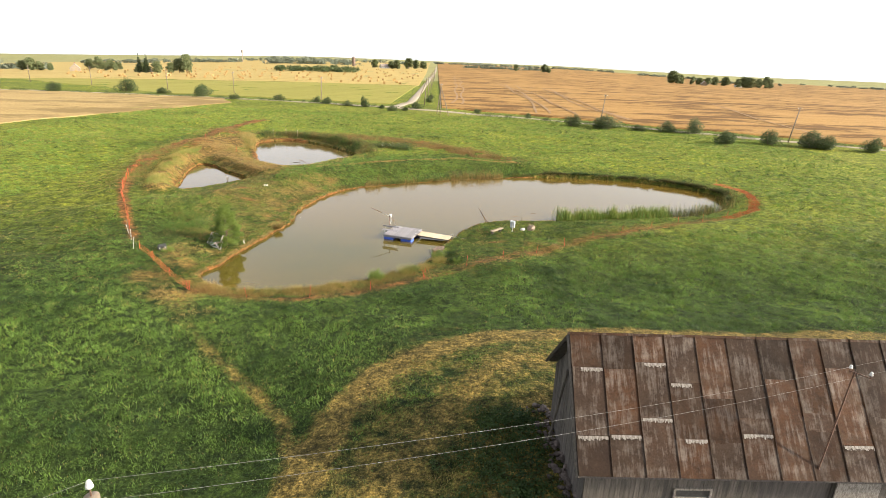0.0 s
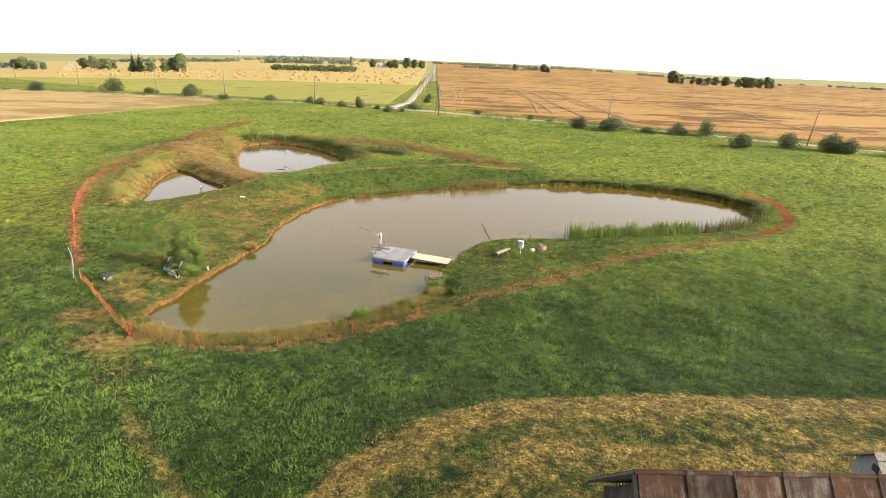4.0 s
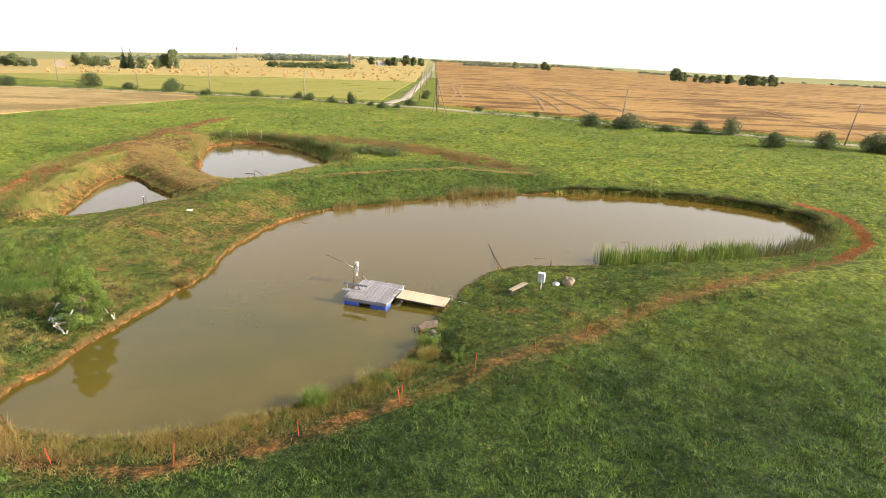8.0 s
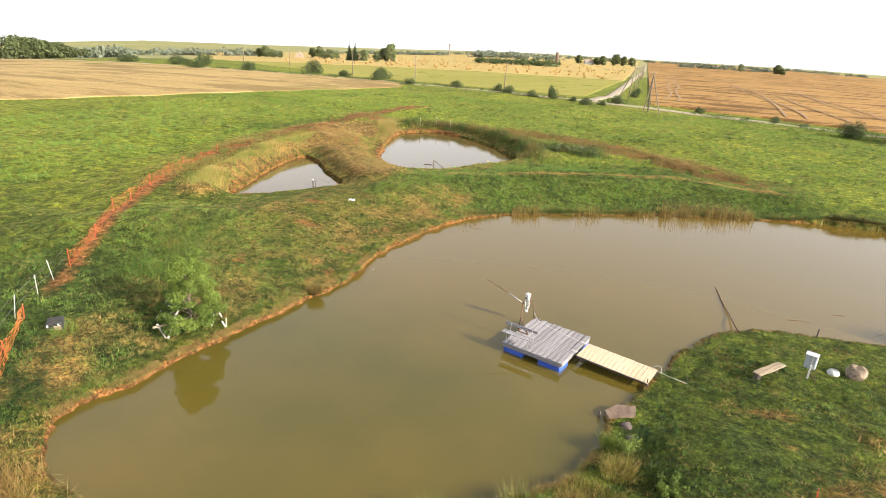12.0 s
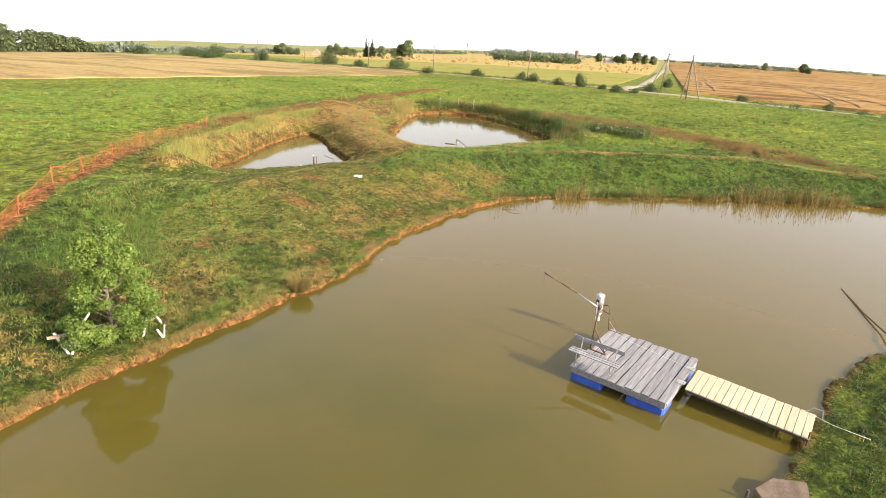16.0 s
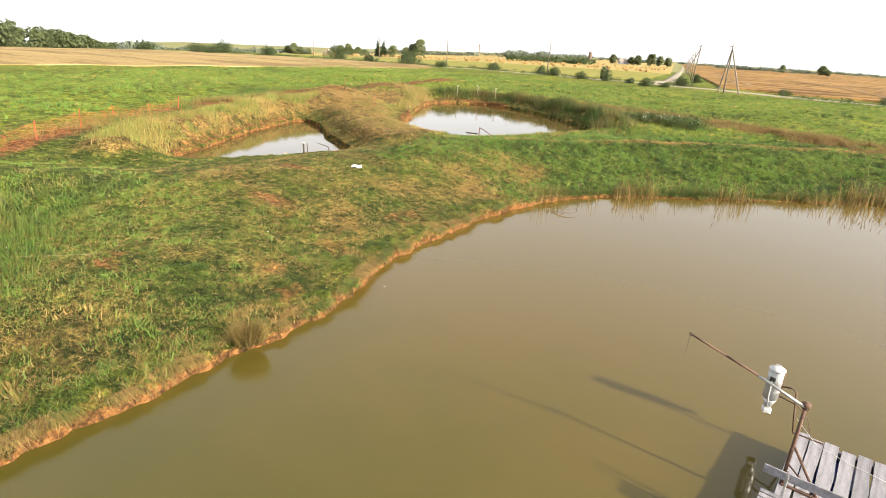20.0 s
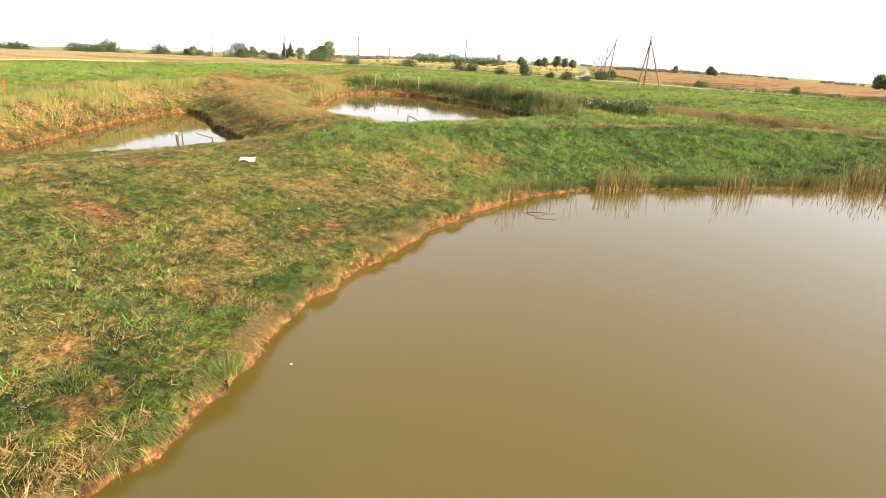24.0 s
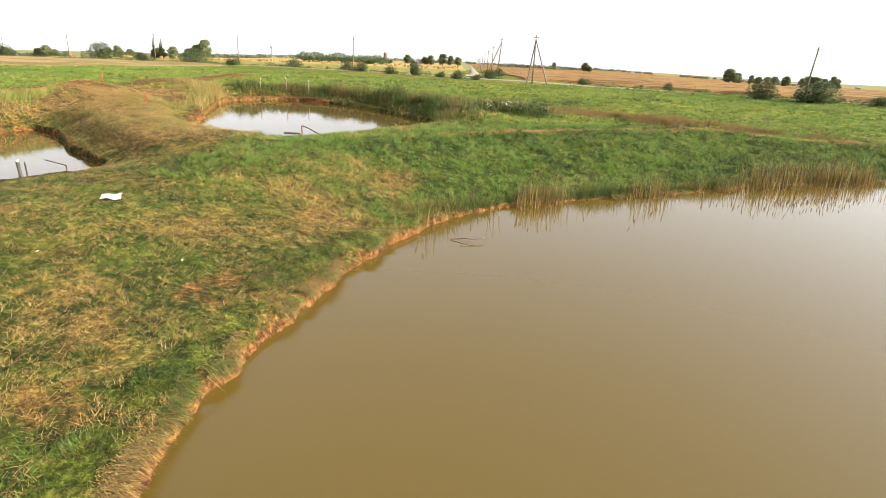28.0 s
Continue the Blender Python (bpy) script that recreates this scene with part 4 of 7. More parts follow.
def make_barn():
    g = 1.75
    t = thing("barn", pose(0, 0, 0), "old timber barn with a rusty sheet-metal roof", "barn")
    # walls of upright boards, with a solid core behind
    south, north, west, east = S_EAVE + 0.35, N_EAVE - 0.3, WEST_X + 0.35, EAST_X - 0.3
    wall = part("wall", Shape().box((east - west - 0.1, 0.1, S_EAVE_Z - g + 0.25), ((east + west) / 2, south + 0.09, (S_EAVE_Z + g + 0.25) / 2 - 0.2)), DARK_BOARD, t)
    x = west
    while x < east - 0.1:
        w = random.uniform(0.13, 0.19)
        if not 10.2 < x < 12.7:
            part("board", Shape().box((w - 0.012, 0.024, S_EAVE_Z - g + 0.2), (x + w / 2, south + random.uniform(0, 0.012), (S_EAVE_Z + g + 0.15) / 2)), WOOD_OLD, wall)
        x += w
    part("wall", Shape().box((east - west - 0.1, 0.1, N_EAVE_Z - g), ((east + west) / 2, north, (N_EAVE_Z + g) / 2 - 0.15)), DARK_BOARD, t)
    for gx, side in ((west, -1), (east, 1)):
        v = [(gx, south + 0.1, g - 0.5), (gx, north - 0.06, g - 0.5), (gx, north - 0.06, N_EAVE_Z + 0.0), (gx, RIDGE_Y, RIDGE_Z - 0.25), (gx, south + 0.1, S_EAVE_Z + 0.15)]
        v += [(p[0] - side * 0.08, p[1], p[2]) for p in v]
        gable = part("gable_wall", Shape().add(v, [(0, 1, 2, 3, 4), (9, 8, 7, 6, 5)] + [(i, (i + 1) % 5, (i + 1) % 5 + 5, i + 5) for i in range(5)]), DARK_BOARD, t, "dark boarded gable")
        y = south
        while side < 0 and y < north:
            w = random.uniform(0.14, 0.2)
            c = y + w / 2
            top = RIDGE_Z - 0.3 - (RIDGE_Y - c) * math.tan(SLOPE) if c < RIDGE_Y else RIDGE_Z - 0.3 - (c - RIDGE_Y) * (RIDGE_Z - N_EAVE_Z) / (N_EAVE - RIDGE_Y)
            part("board", Shape().box((0.026, w - 0.014, top - g + 0.2), (gx - 0.02 + random.uniform(-0.008, 0.004), c, (top + g - 0.2) / 2)), DARK_BOARD, gable)
            y += w
        if side < 0:
            part("prop", Shape().tube([(gx - 0.5, 13.1, g - 0.2), (gx - 0.08, 12.7, 5.7)], 0.05, 7), WOOD_OLD, t, "leaning grey pole")
    # roof
    roof = part("roof", Shape().add(
        [(WEST_X + 0.05, S_EAVE + 0.05, S_EAVE_Z - 0.03), (EAST_X - 0.05, S_EAVE + 0.05, S_EAVE_Z - 0.03), (EAST_X - 0.05, RIDGE_Y, RIDGE_Z - 0.06), (WEST_X + 0.05, RIDGE_Y, RIDGE_Z - 0.06),
         (WEST_X + 0.05, N_EAVE, N_EAVE_Z - 0.03), (EAST_X - 0.05, N_EAVE, N_EAVE_Z - 0.03)]
        + [(WEST_X + 0.05, S_EAVE + 0.05, S_EAVE_Z - 0.11), (EAST_X - 0.05, S_EAVE + 0.05, S_EAVE_Z - 0.11), (EAST_X - 0.05, RIDGE_Y, RIDGE_Z - 0.18), (WEST_X + 0.05, RIDGE_Y, RIDGE_Z - 0.18),
           (WEST_X + 0.05, N_EAVE, N_EAVE_Z - 0.11), (EAST_X - 0.05, N_EAVE, N_EAVE_Z - 0.11)],
        [(0, 1, 2, 3), (3, 2, 5, 4), (9, 8, 7, 6), (10, 11, 8, 9), (0, 6, 7, 1), (4, 5, 11, 10), (0, 3, 9, 6), (3, 4, 10, 9), (1, 7, 8, 2), (2, 8, 11, 5)]), DARK_BOARD, t, "dark roof boarding")
    wide = 1.095
    n = int(round((EAST_X - WEST_X) / wide))
    rnd = random.Random(5)
    for i in range(n):
        x = WEST_X + i * wide
        cuts = [0.0] + sorted(rnd.uniform(0.22, 0.8) for _ in range(rnd.choice((1, 2, 2)))) + [1.0]
        if i == 0:
            cuts = [0, 0.26, 0.74, 1]
        if i == 1:
            cuts = [0, 0.27, 0.73, 1]
        for lo, hi in zip(cuts[:-1], cuts[1:]):
            ln = (hi - lo) * SLOPE_LEN + 0.05
            m = pose(x, S_EAVE, S_EAVE_Z, math.degrees(SLOPE), 0, 0) @ pose(rnd.uniform(-0.01, 0.01), lo * SLOPE_LEN, 0.012 + (0.012 if lo == 0 else 0) * 0 + 0.030 * (1 - lo) + rnd.uniform(0, 0.008), rnd.uniform(-0.15, 0.15), 0, rnd.uniform(-0.25, 0.25))
            o = part("roof_sheet", sheet_mesh(wide - 0.004, ln, 0.006), None, roof)
            o.matrix_local = m
            if lo > 0 and rnd.random() < 0.5:
                # a torn pale strip where the upper sheet laps over the lower one
                s, px = Shape(), rnd.choice((0.06, 0.06, 0.3))
                last = wide - rnd.choice((0.06, 0.06, 0.35))
                s.box((last - px, 0.05, 0.004), ((px + last) / 2, 0.0, 0.028))
                while px < last:
                    w = min(rnd.uniform(0.012, 0.05), last - px + 0.01)
                    a = rnd.uniform(0.05, 0.13)
                    s.box((w, a, 0.004), (px + w / 2, -a / 2, 0.03))
                    px += w + rnd.choice((0.0, 0.003, 0.006, 0.012))
                f = part("flaked_edge", s, FLAKED, roof, "flaking whitish sheet edge")
                f.matrix_local = m @ pose(0, 0, 0.004)
    part("ridge_cap", Shape().add([(WEST_X - 0.03, RIDGE_Y - 0.07, RIDGE_Z + 0.0), (EAST_X, RIDGE_Y - 0.07, RIDGE_Z + 0.0), (EAST_X, RIDGE_Y, RIDGE_Z + 0.062), (WEST_X - 0.03, RIDGE_Y, RIDGE_Z + 0.062),
                                   (WEST_X - 0.03, RIDGE_Y + 0.16, RIDGE_Z - 0.06), (EAST_X, RIDGE_Y + 0.16, RIDGE_Z - 0.06)],
                                  [(0, 1, 2, 3), (3, 2, 5, 4), (0, 3, 4), (1, 5, 2), (0, 4, 5, 1)]), ROOF, roof, "rusty ridge capping")
    # north slope sheets, seen only along the ridge
    nl = math.hypot(N_EAVE - RIDGE_Y, RIDGE_Z - N_EAVE_Z)
    na = math.degrees(math.atan2(RIDGE_Z - N_EAVE_Z, N_EAVE - RIDGE_Y))
    for i in range(0, n, 2):
        o = part("roof_sheet", sheet_mesh(wide * 2 - 0.004, nl, 0.006), None, roof)
        o.matrix_local = pose(WEST_X + (i + 2) * wide, N_EAVE, N_EAVE_Z + 0.02, na, 0, 180)
    for y0, z0, y1, z1 in ((S_EAVE, S_EAVE_Z, RIDGE_Y, RIDGE_Z), (N_EAVE, N_EAVE_Z, RIDGE_Y, RIDGE_Z)):
        part("rake_board", Shape().tube([(WEST_X - 0.02, y0, z0 - 0.06), (WEST_X - 0.02, y1, z1 - 0.06)], 0.07, 4), WOOD_OLD, t, "grey rake board")
    # dovecote-like vent hut on the far slope
    hx0, hx1, hy, hz = 11.9, 13.1, 14.5, 6.24
    hut = part("roof_vent", Shape().add(
        [(x, y, z) for x in (hx0, hx1) for y, z in ((hy - 0.7, hz - 1.2), (hy + 0.7, hz - 1.9), (hy + 0.7, hz - 0.6), (hy, hz), (hy - 0.7, hz - 0.6))],
        [(0, 1, 2, 3, 4), (9, 8, 7, 6, 5), (0, 4, 9, 5), (1, 6, 7, 2), (0, 5, 6, 1), (4, 3, 8, 9), (3, 2, 7, 8)]), VENT_WALL, t, "small grey boarded vent hut")
    # solid black block stands for the shade inside the hut's hole
    part("opening", Shape().box((0.05, 0.2, 0.2), (hx0 - 0.01, hy, hz - 0.45)), RUBBER, hut, "black square block painted as the shaded opening")
    for sy in (-1, 1):
        top, low = hz + 0.08, hz - 0.7
        s = Shape().add([(hx0 - 0.2, hy, top), (hx1 + 0.2, hy, top), (hx1 + 0.2, hy + sy * 0.9, low), (hx0 - 0.2, hy + sy * 0.9, low), (hx0 - 0.2, hy, top - 0.05), (hx1 + 0.2, hy, top - 0.05), (hx1 + 0.2, hy + sy * 0.9, low - 0.05), (hx0 - 0.2, hy + sy * 0.9, low - 0.05)],
                        [(0, 1, 2, 3), (7, 6, 5, 4), (0, 3, 7, 4), (1, 5, 6, 2), (2, 6, 7, 3), (0, 4, 5, 1)])
        part("hut_roof", s, FLAKED, hut, "whitish rusted hut roof")
        for k in range(3):
            u = 0.2 + 0.3 * k
            part("batten", Shape().tube([(hx0 - 0.2, hy + sy * 0.9 * u, top - 0.78 * u + 0.01), (hx1 + 0.2, hy + sy * 0.9 * u, top - 0.78 * u + 0.01)], 0.02, 4), ROOF, hut)
    # window frame leaning on the south wall
    w = part("window_frame", Shape().box((0.07, 0.05, 0.9), (7.55, south - 0.05, 2.85)).box((0.07, 0.05, 0.9), (8.75, south - 0.05, 2.85)).box((1.27, 0.05, 0.07), (8.15, south - 0.05, 3.3))
             .box((1.27, 0.05, 0.07), (8.15, south - 0.05, 2.4)).box((1.2, 0.04, 0.05), (8.15, south - 0.05, 2.95)), FLAKED, t, "old peeling window frame")
    part("pane", Shape().box((1.13, 0.012, 0.85), (8.15, south - 0.02, 2.85)), RUBBER, w, "dark window pane")
    part("door", Shape().box((1.5, 0.05, 2.2), (13.6, south - 0.06, 2.75), bevel=0.01), FLAKED, t, "peeling white plank door")
    return t


VENT_WALL = mat_simple("bleached_boards", (0.20, 0.20, 0.21), (0.38, 0.38, 0.39), 3.0, 0.9, stretch=(4, 4, 0.6))
make_barn()

# stones heaped along the gable
rnd = random.Random(8)
for i in range(120):
    y = rnd.uniform(9.2, 15.6)
    x = WEST_X + 0.34 - abs(rnd.gauss(0.22, 0.22))
    r = rnd.uniform(0.05, 0.13)
    bm = bmesh.new()
    bmesh.ops.create_icosphere(bm, subdivisions=2, radius=r)
    off = Vector((rnd.uniform(0, 50), rnd.uniform(0, 50), 0))
    for v in bm.verts:
        v.co *= 1 + 0.6 * noise.noise(v.co / r * 1.1 + off)
        v.co.z *= 0.72
    me = bpy.data.meshes.new("stone")
    bm.to_mesh(me)
    bm.free()
    me.materials.append(STONE)
    o = tagged(new("field_stone", me), "rough grey field stone heaped against the barn gable", "stone", "stones along the barn wall")
    o.matrix_world = pose(x, y, gz(x, y) + r * 0.45 + (rnd.uniform(0.08, 0.22) if rnd.random() < 0.4 and x > WEST_X else 0), rnd.uniform(0, 40), 0, rnd.uniform(0, 360))


def insulator(name, parent, x, y, z):
    pin = part("pin", Shape().tube([(x, y, z - 0.14), (x, y, z + 0.02)], 0.012, 6), RUSTY, parent)
    part("insulator", Shape().lathe([(0.03, 0), (0.055, 0.01), (0.05, 0.05), (0.035, 0.06), (0.045, 0.075), (0.03, 0.12), (0.01, 0.13)], 12, (x, y, z)), WHITE, parent, "white porcelain insulator", True)


POST_TOP = Vector((-5.43, 0.95, 10.55))
MAST_TOP = Vector((12.62, 9.82, 7.6))


def make_roof_mast():
    t = thing("roof_mast", pose(0, 0, 0), "rusty wire mast fixed to the barn roof", "mast")
    part("rod", Shape().tube([(12.0, 9.35, 4.15), tuple(MAST_TOP)], 0.028, 8), RUSTY, t)
    part("crossarm", Shape().tube([tuple(MAST_TOP + Vector((-0.1, 0.12, -0.02))), tuple(MAST_TOP + Vector((0.35, -0.3, -0.05)))], 0.02, 6), RUSTY, t)
    insulator("insulator", t, MAST_TOP.x - 0.08, MAST_TOP.y + 0.1, MAST_TOP.z + 0.06)
    insulator("insulator", t, MAST_TOP.x + 0.32, MAST_TOP.y - 0.26, MAST_TOP.z + 0.03)
    return t


def make_near_pole():
    g = gz(POST_TOP.x, POST_TOP.y)
    t = thing("utility_pole", pose(POST_TOP.x, POST_TOP.y, g - 0.5), "timber utility pole with white insulators beside the barn", "utility pole")
    h = POST_TOP.z - g + 0.35
    part("pole", Shape().tube([(0, 0, 0), (0, 0, h * 0.5), (0, 0, h)], [0.15, 0.125, 0.105], 12), POLE_WOOD, t, "", True)
    insulator("insulator", t, 0.0, 0.0, h + 0.15)
    insulator("insulator", t, 0.26, -0.12, h - 0.05)
    part("arm", Shape().tube([(0, 0, h - 0.18), (0.26, -0.12, h - 0.18)], 0.02, 6), RUSTY, t)
    return t


def wire(a, b, sag, name="overhead_wire", r=0.0024):
    a, b = Vector(a), Vector(b)
    pts = [a.lerp(b, i / 24) - Vector((0, 0, sag * 4 * (i / 24) * (1 - i / 24))) for i in range(25)]
    o = new(name, Shape().tube([tuple(p) for p in pts], r, 5).mesh(name, WIRE, True))
    return tagged(o, "thin bare overhead wire strung between insulators", "wire", "overhead wires")


WIRE = mat_simple("aluminium_wire", (0.12, 0.12, 0.115), (0.20, 0.20, 0.195), 3.0, 0.7, 0.0, bump=0)
make_roof_mast()
make_near_pole()
wire(POST_TOP + Vector((0, 0, 0.12)), MAST_TOP + Vector((-0.08, 0.1, 0.12)), 0.25)
wire(POST_TOP + Vector((0.26, -0.12, -0.1)), MAST_TOP + Vector((0.32, -0.26, 0.1)), 0.25)
wire(MAST_TOP + Vector((0.32, -0.26, 0.1)), (30, 14, 9.0), 0.2)
wire(MAST_TOP + Vector((-0.08, 0.1, 0.12)), (30, 15, 9.2), 0.2)
wire(POST_TOP + Vector((0, 0, 0.12)), (-24, -12, 10.5), 0.3)


# ---------------------------------------------------------------- shore furniture and clutter
def rough_stone(name, r, seed, flat=0.7, mat=None):
    bm = bmesh.new()
    bmesh.ops.create_icosphere(bm, subdivisions=3, radius=r)
    off = Vector((seed * 7.3, seed * 3.1, 0))
    for v in bm.verts:
        d = v.co / r
        v.co *= 1 + 0.38 * noise.noise(d * 1.1 + off) + 0.12 * noise.noise(d * 3.3 + off)
        v.co.z *= flat
    me = bpy.data.meshes.new(name)
    bm.to_mesh(me)
    bm.free()
    me.materials.append(mat or STONE)
    return me


CONCRETE = mat_simple("broken_concrete", (0.085, 0.058, 0.042), (0.20, 0.145, 0.11), 4.0, 0.95)
BOULDER = mat_simple("sandy_boulder", (0.11, 0.08, 0.055), (0.33, 0.26, 0.19), 5.0, 0.95, bump=0.6, dist=0.03)
SLAB = Shape().add([(0, 0, 0), (0.95, 0.25, 0), (1.05, 0.75, 0.02), (0.35, 0.8, 0.0), (-0.12, 0.45, 0.0), (0, 0, 0.16), (0.93, 0.25, 0.2), (1.03, 0.72, 0.2), (0.36, 0.78, 0.17), (-0.1, 0.44, 0.15)],
                   [(4, 3, 2, 1, 0), (5, 6, 7, 8, 9), (0, 1, 6, 5), (1, 2, 7, 6), (2, 3, 8, 7), (3, 4, 9, 8), (4, 0, 5, 9)]).mesh("slab", CONCRETE)
o = tagged(new("concrete_slab", SLAB), "broken concrete slab lying at the water's edge", "slab")
o.matrix_world = pose(-0.25, 41.55, 0.02, 6, -4, 10)
o = tagged(new("stone", rough_stone("stone", 0.40, 3, 0.85, BOULDER)), "large rough sandy-brown boulder on the grass", "stone")
o.matrix_world = pose(9.25, 48.15, gz(9.25, 48.15) + 0.16)
o = tagged(new("stone", rough_stone("stone", 0.14, 5, 0.7, BOULDER)), "small flat stone resting on the boulder", "stone")
o.matrix_world = pose(9.12, 48.25, gz(9.25, 48.15) + 0.42)
for i, (x, y, r) in enumerate(((0.35, 41.3, 0.2), (0.62, 42.6, 0.16), (0.85, 43.4, 0.2), (0.5, 40.6, 0.15), (-0.2, 40.9, 0.13))):
    o = tagged(new("stone", rough_stone("stone", r, 11 + i, 0.6)), "wet dark stone on the muddy shore", "stone", "shore stones")
    o.matrix_world = pose(x, y, gz(x, y) + r * 0.35)


def make_meter_box():
    x, y = 7.3, 47.4
    t = thing("electric_box", pose(x, y, gz(x, y) - 0.05, 0, 0, -25), "white metal electric box on a white post", "box")
    part("post", Shape().box((0.06, 0.06, 0.75), (0.06, -0.2, 0.3), bevel=0.006), WHITE, t)
    b = part("cabinet", Shape().box((0.42, 0.3, 0.62), (0, 0, 0.78), bevel=0.02), GREY_PAINT, t, "pale grey cabinet")
    part("roof", Shape().box((0.46, 0.36, 0.03), (0, 0, 1.1), pose(0, 0, 0, 3, 0, 0), bevel=0.008), GREY_PAINT, b)
    part("door_seam", Shape().box((0.36, 0.012, 0.54), (0, -0.152, 0.78), bevel=0.004), GREY_PAINT, b)
    part("strap", Shape().box((0.05, 0.02, 0.7), (0.06, -0.17, 0.75)), WHITE, b)
    part("brace", Shape().tube([(0.1, -0.15, 0.35), (0.42, -0.3, 0.04)], 0.02, 6), RUSTY, t)
    return t


def make_plank_bench():
    x, y = 5.3, 46.0
    t = thing("plank_bench", pose(x, y, gz(x, y) - 0.02, 0, 0, 48), "rough low bench of old boards on log blocks", "bench")
    for k in (0, 1):
        me = plank_mesh("plank", 1.75, 0.17, 0.05, OLD_PALE, 0.02)
        o = part("plank", me, None, t)
        o.matrix_local = pose(0.0, 0.36 - 0.18 * k, 0.38, 0, 0, -90)
    for px in (0.25, 1.45):
        part("block", Shape().tube([(px, 0.27, 0), (px, 0.27, 0.33)], 0.13, 9), WOOD_OLD, t, "sawn log block")
    return t


def make_sheet():
    """A thin crumpled plastic sheet or lid on the grass."""
    n = 9
    v = []
    for i in range(n):
        for j in range(n):
            x, y = (i / (n - 1) - 0.5) * 0.46, (j / (n - 1) - 0.5) * 0.34
            v.append((x, y, 0.10 + 0.07 * noise.noise((x * 5, y * 5, 2)) + 0.15 * abs(y)))
    k = len(v)
    v += [(x, y, z - 0.012) for x, y, z in v]
    f = [tuple(int(q) for q in face) for face in grid_faces(n, n)]
    f += [tuple(q + k for q in reversed(face)) for face in f]
    return Shape().add(v, f).mesh("sheet", WHITE)


GREY_PAINT = mat_simple("pale_grey_paint", (0.28, 0.31, 0.34), (0.42, 0.45, 0.48), 3.0, 0.5, bump=0.03)
OLD_PALE = mat_simple("bleached_planks", (0.15, 0.115, 0.08), (0.34, 0.28, 0.20), 2.0, 0.9, stretch=(5, 0.6, 5), vary=0.15)
GLASS = bpy.data.materials.new("window_glass")
GLASS.use_nodes = True
gp = GLASS.node_tree.nodes["Principled BSDF"]
gp.inputs["Base Color"].default_value, gp.inputs["Roughness"].default_value = (0.85, 0.9, 0.9, 1), 0.05
gp.inputs["Transmission Weight"].default_value, gp.inputs["IOR"].default_value = 1.0, 1.45
make_meter_box()
make_plank_bench()
o = tagged(new("plastic_sheet", make_sheet()), "crumpled white plastic sheet lying on the grass bank", "sheet")
o.matrix_world = pose(-19.75, 59.7, gz(-19.75, 59.7) - 0.02, 8, 0, 20)
bowl = Shape().lathe([(0.02, 0.05), (0.15, 0.05), (0.22, 0.10), (0.24, 0.13), (0.215, 0.125), (0.14, 0.068), (0.02, 0.063)], 14).mesh("basin", WHITE, True)
o = tagged(new("basin", bowl), "battered white enamel basin tipped on the grass", "basin")
o.matrix_world = pose(8.45, 48.1, gz(8.45, 48.1) - 0.04, 18, -12, 0)
branch = Shape().tube([(5.25, 50.9, 0.24), (5.15, 51.9, 0.22), (5.16, 53.0, 0.10), (5.02, 54.5, 0.04), (4.96, 55.9, 0.03), (4.88, 57.2, 0.02)], [0.035, 0.035, 0.032, 0.028, 0.022, 0.012], 7)
tagged(new("branch", branch.mesh("branch", RUSTY, True)), "long crooked bare pole lying out into the water", "branch")
for x, y, h in ((-0.62, 41.75, 0.25), (9.0, 52.6, 0.4)):
    o = tagged(new("wooden_stake", Shape().tube([(0, 0, -0.4), (0.02, 0.01, h)], 0.035, 7).mesh("stake", DARK_BOARD)), "short dark wooden stake at the water's edge", "stake", "shore stakes")
    o.matrix_world = pose(x, y, 0.0)


def make_frame_panel():
    """A glazed window frame leaning against a trestle."""
    t = thing("window_frame", pose(-18.9, 40.15, gz(-18.9, 40.15) - 0.03, 0, 0, -32), "white wooden glazed frame leaning on a trestle", "frame")
    tilt = pose(0, 0, 0, 55, 0, 0)
    for s in (Shape().box((1.5, 0.06, 0.05), (0, 0.03, 0), tilt), Shape().box((1.5, 0.06, 0.05), (0, 1.15, 0), tilt),
              Shape().box((0.06, 1.15, 0.05), (-0.72, 0.59, 0), tilt), Shape().box((0.06, 1.15, 0.05), (0.72, 0.59, 0), tilt)):
        part("frame_bar", s, WHITE_WOOD, t)
    part("pane", Shape().box((1.4, 1.08, 0.008), (0, 0.59, 0.0), tilt), GLASS, t, "dusty glass pane")
    part("mid_bar", Shape().tube([(-0.6, 0.3, 0.4), (0.6, 0.5, 0.75)], 0.02, 4), OLD_PALE, t)
    return t


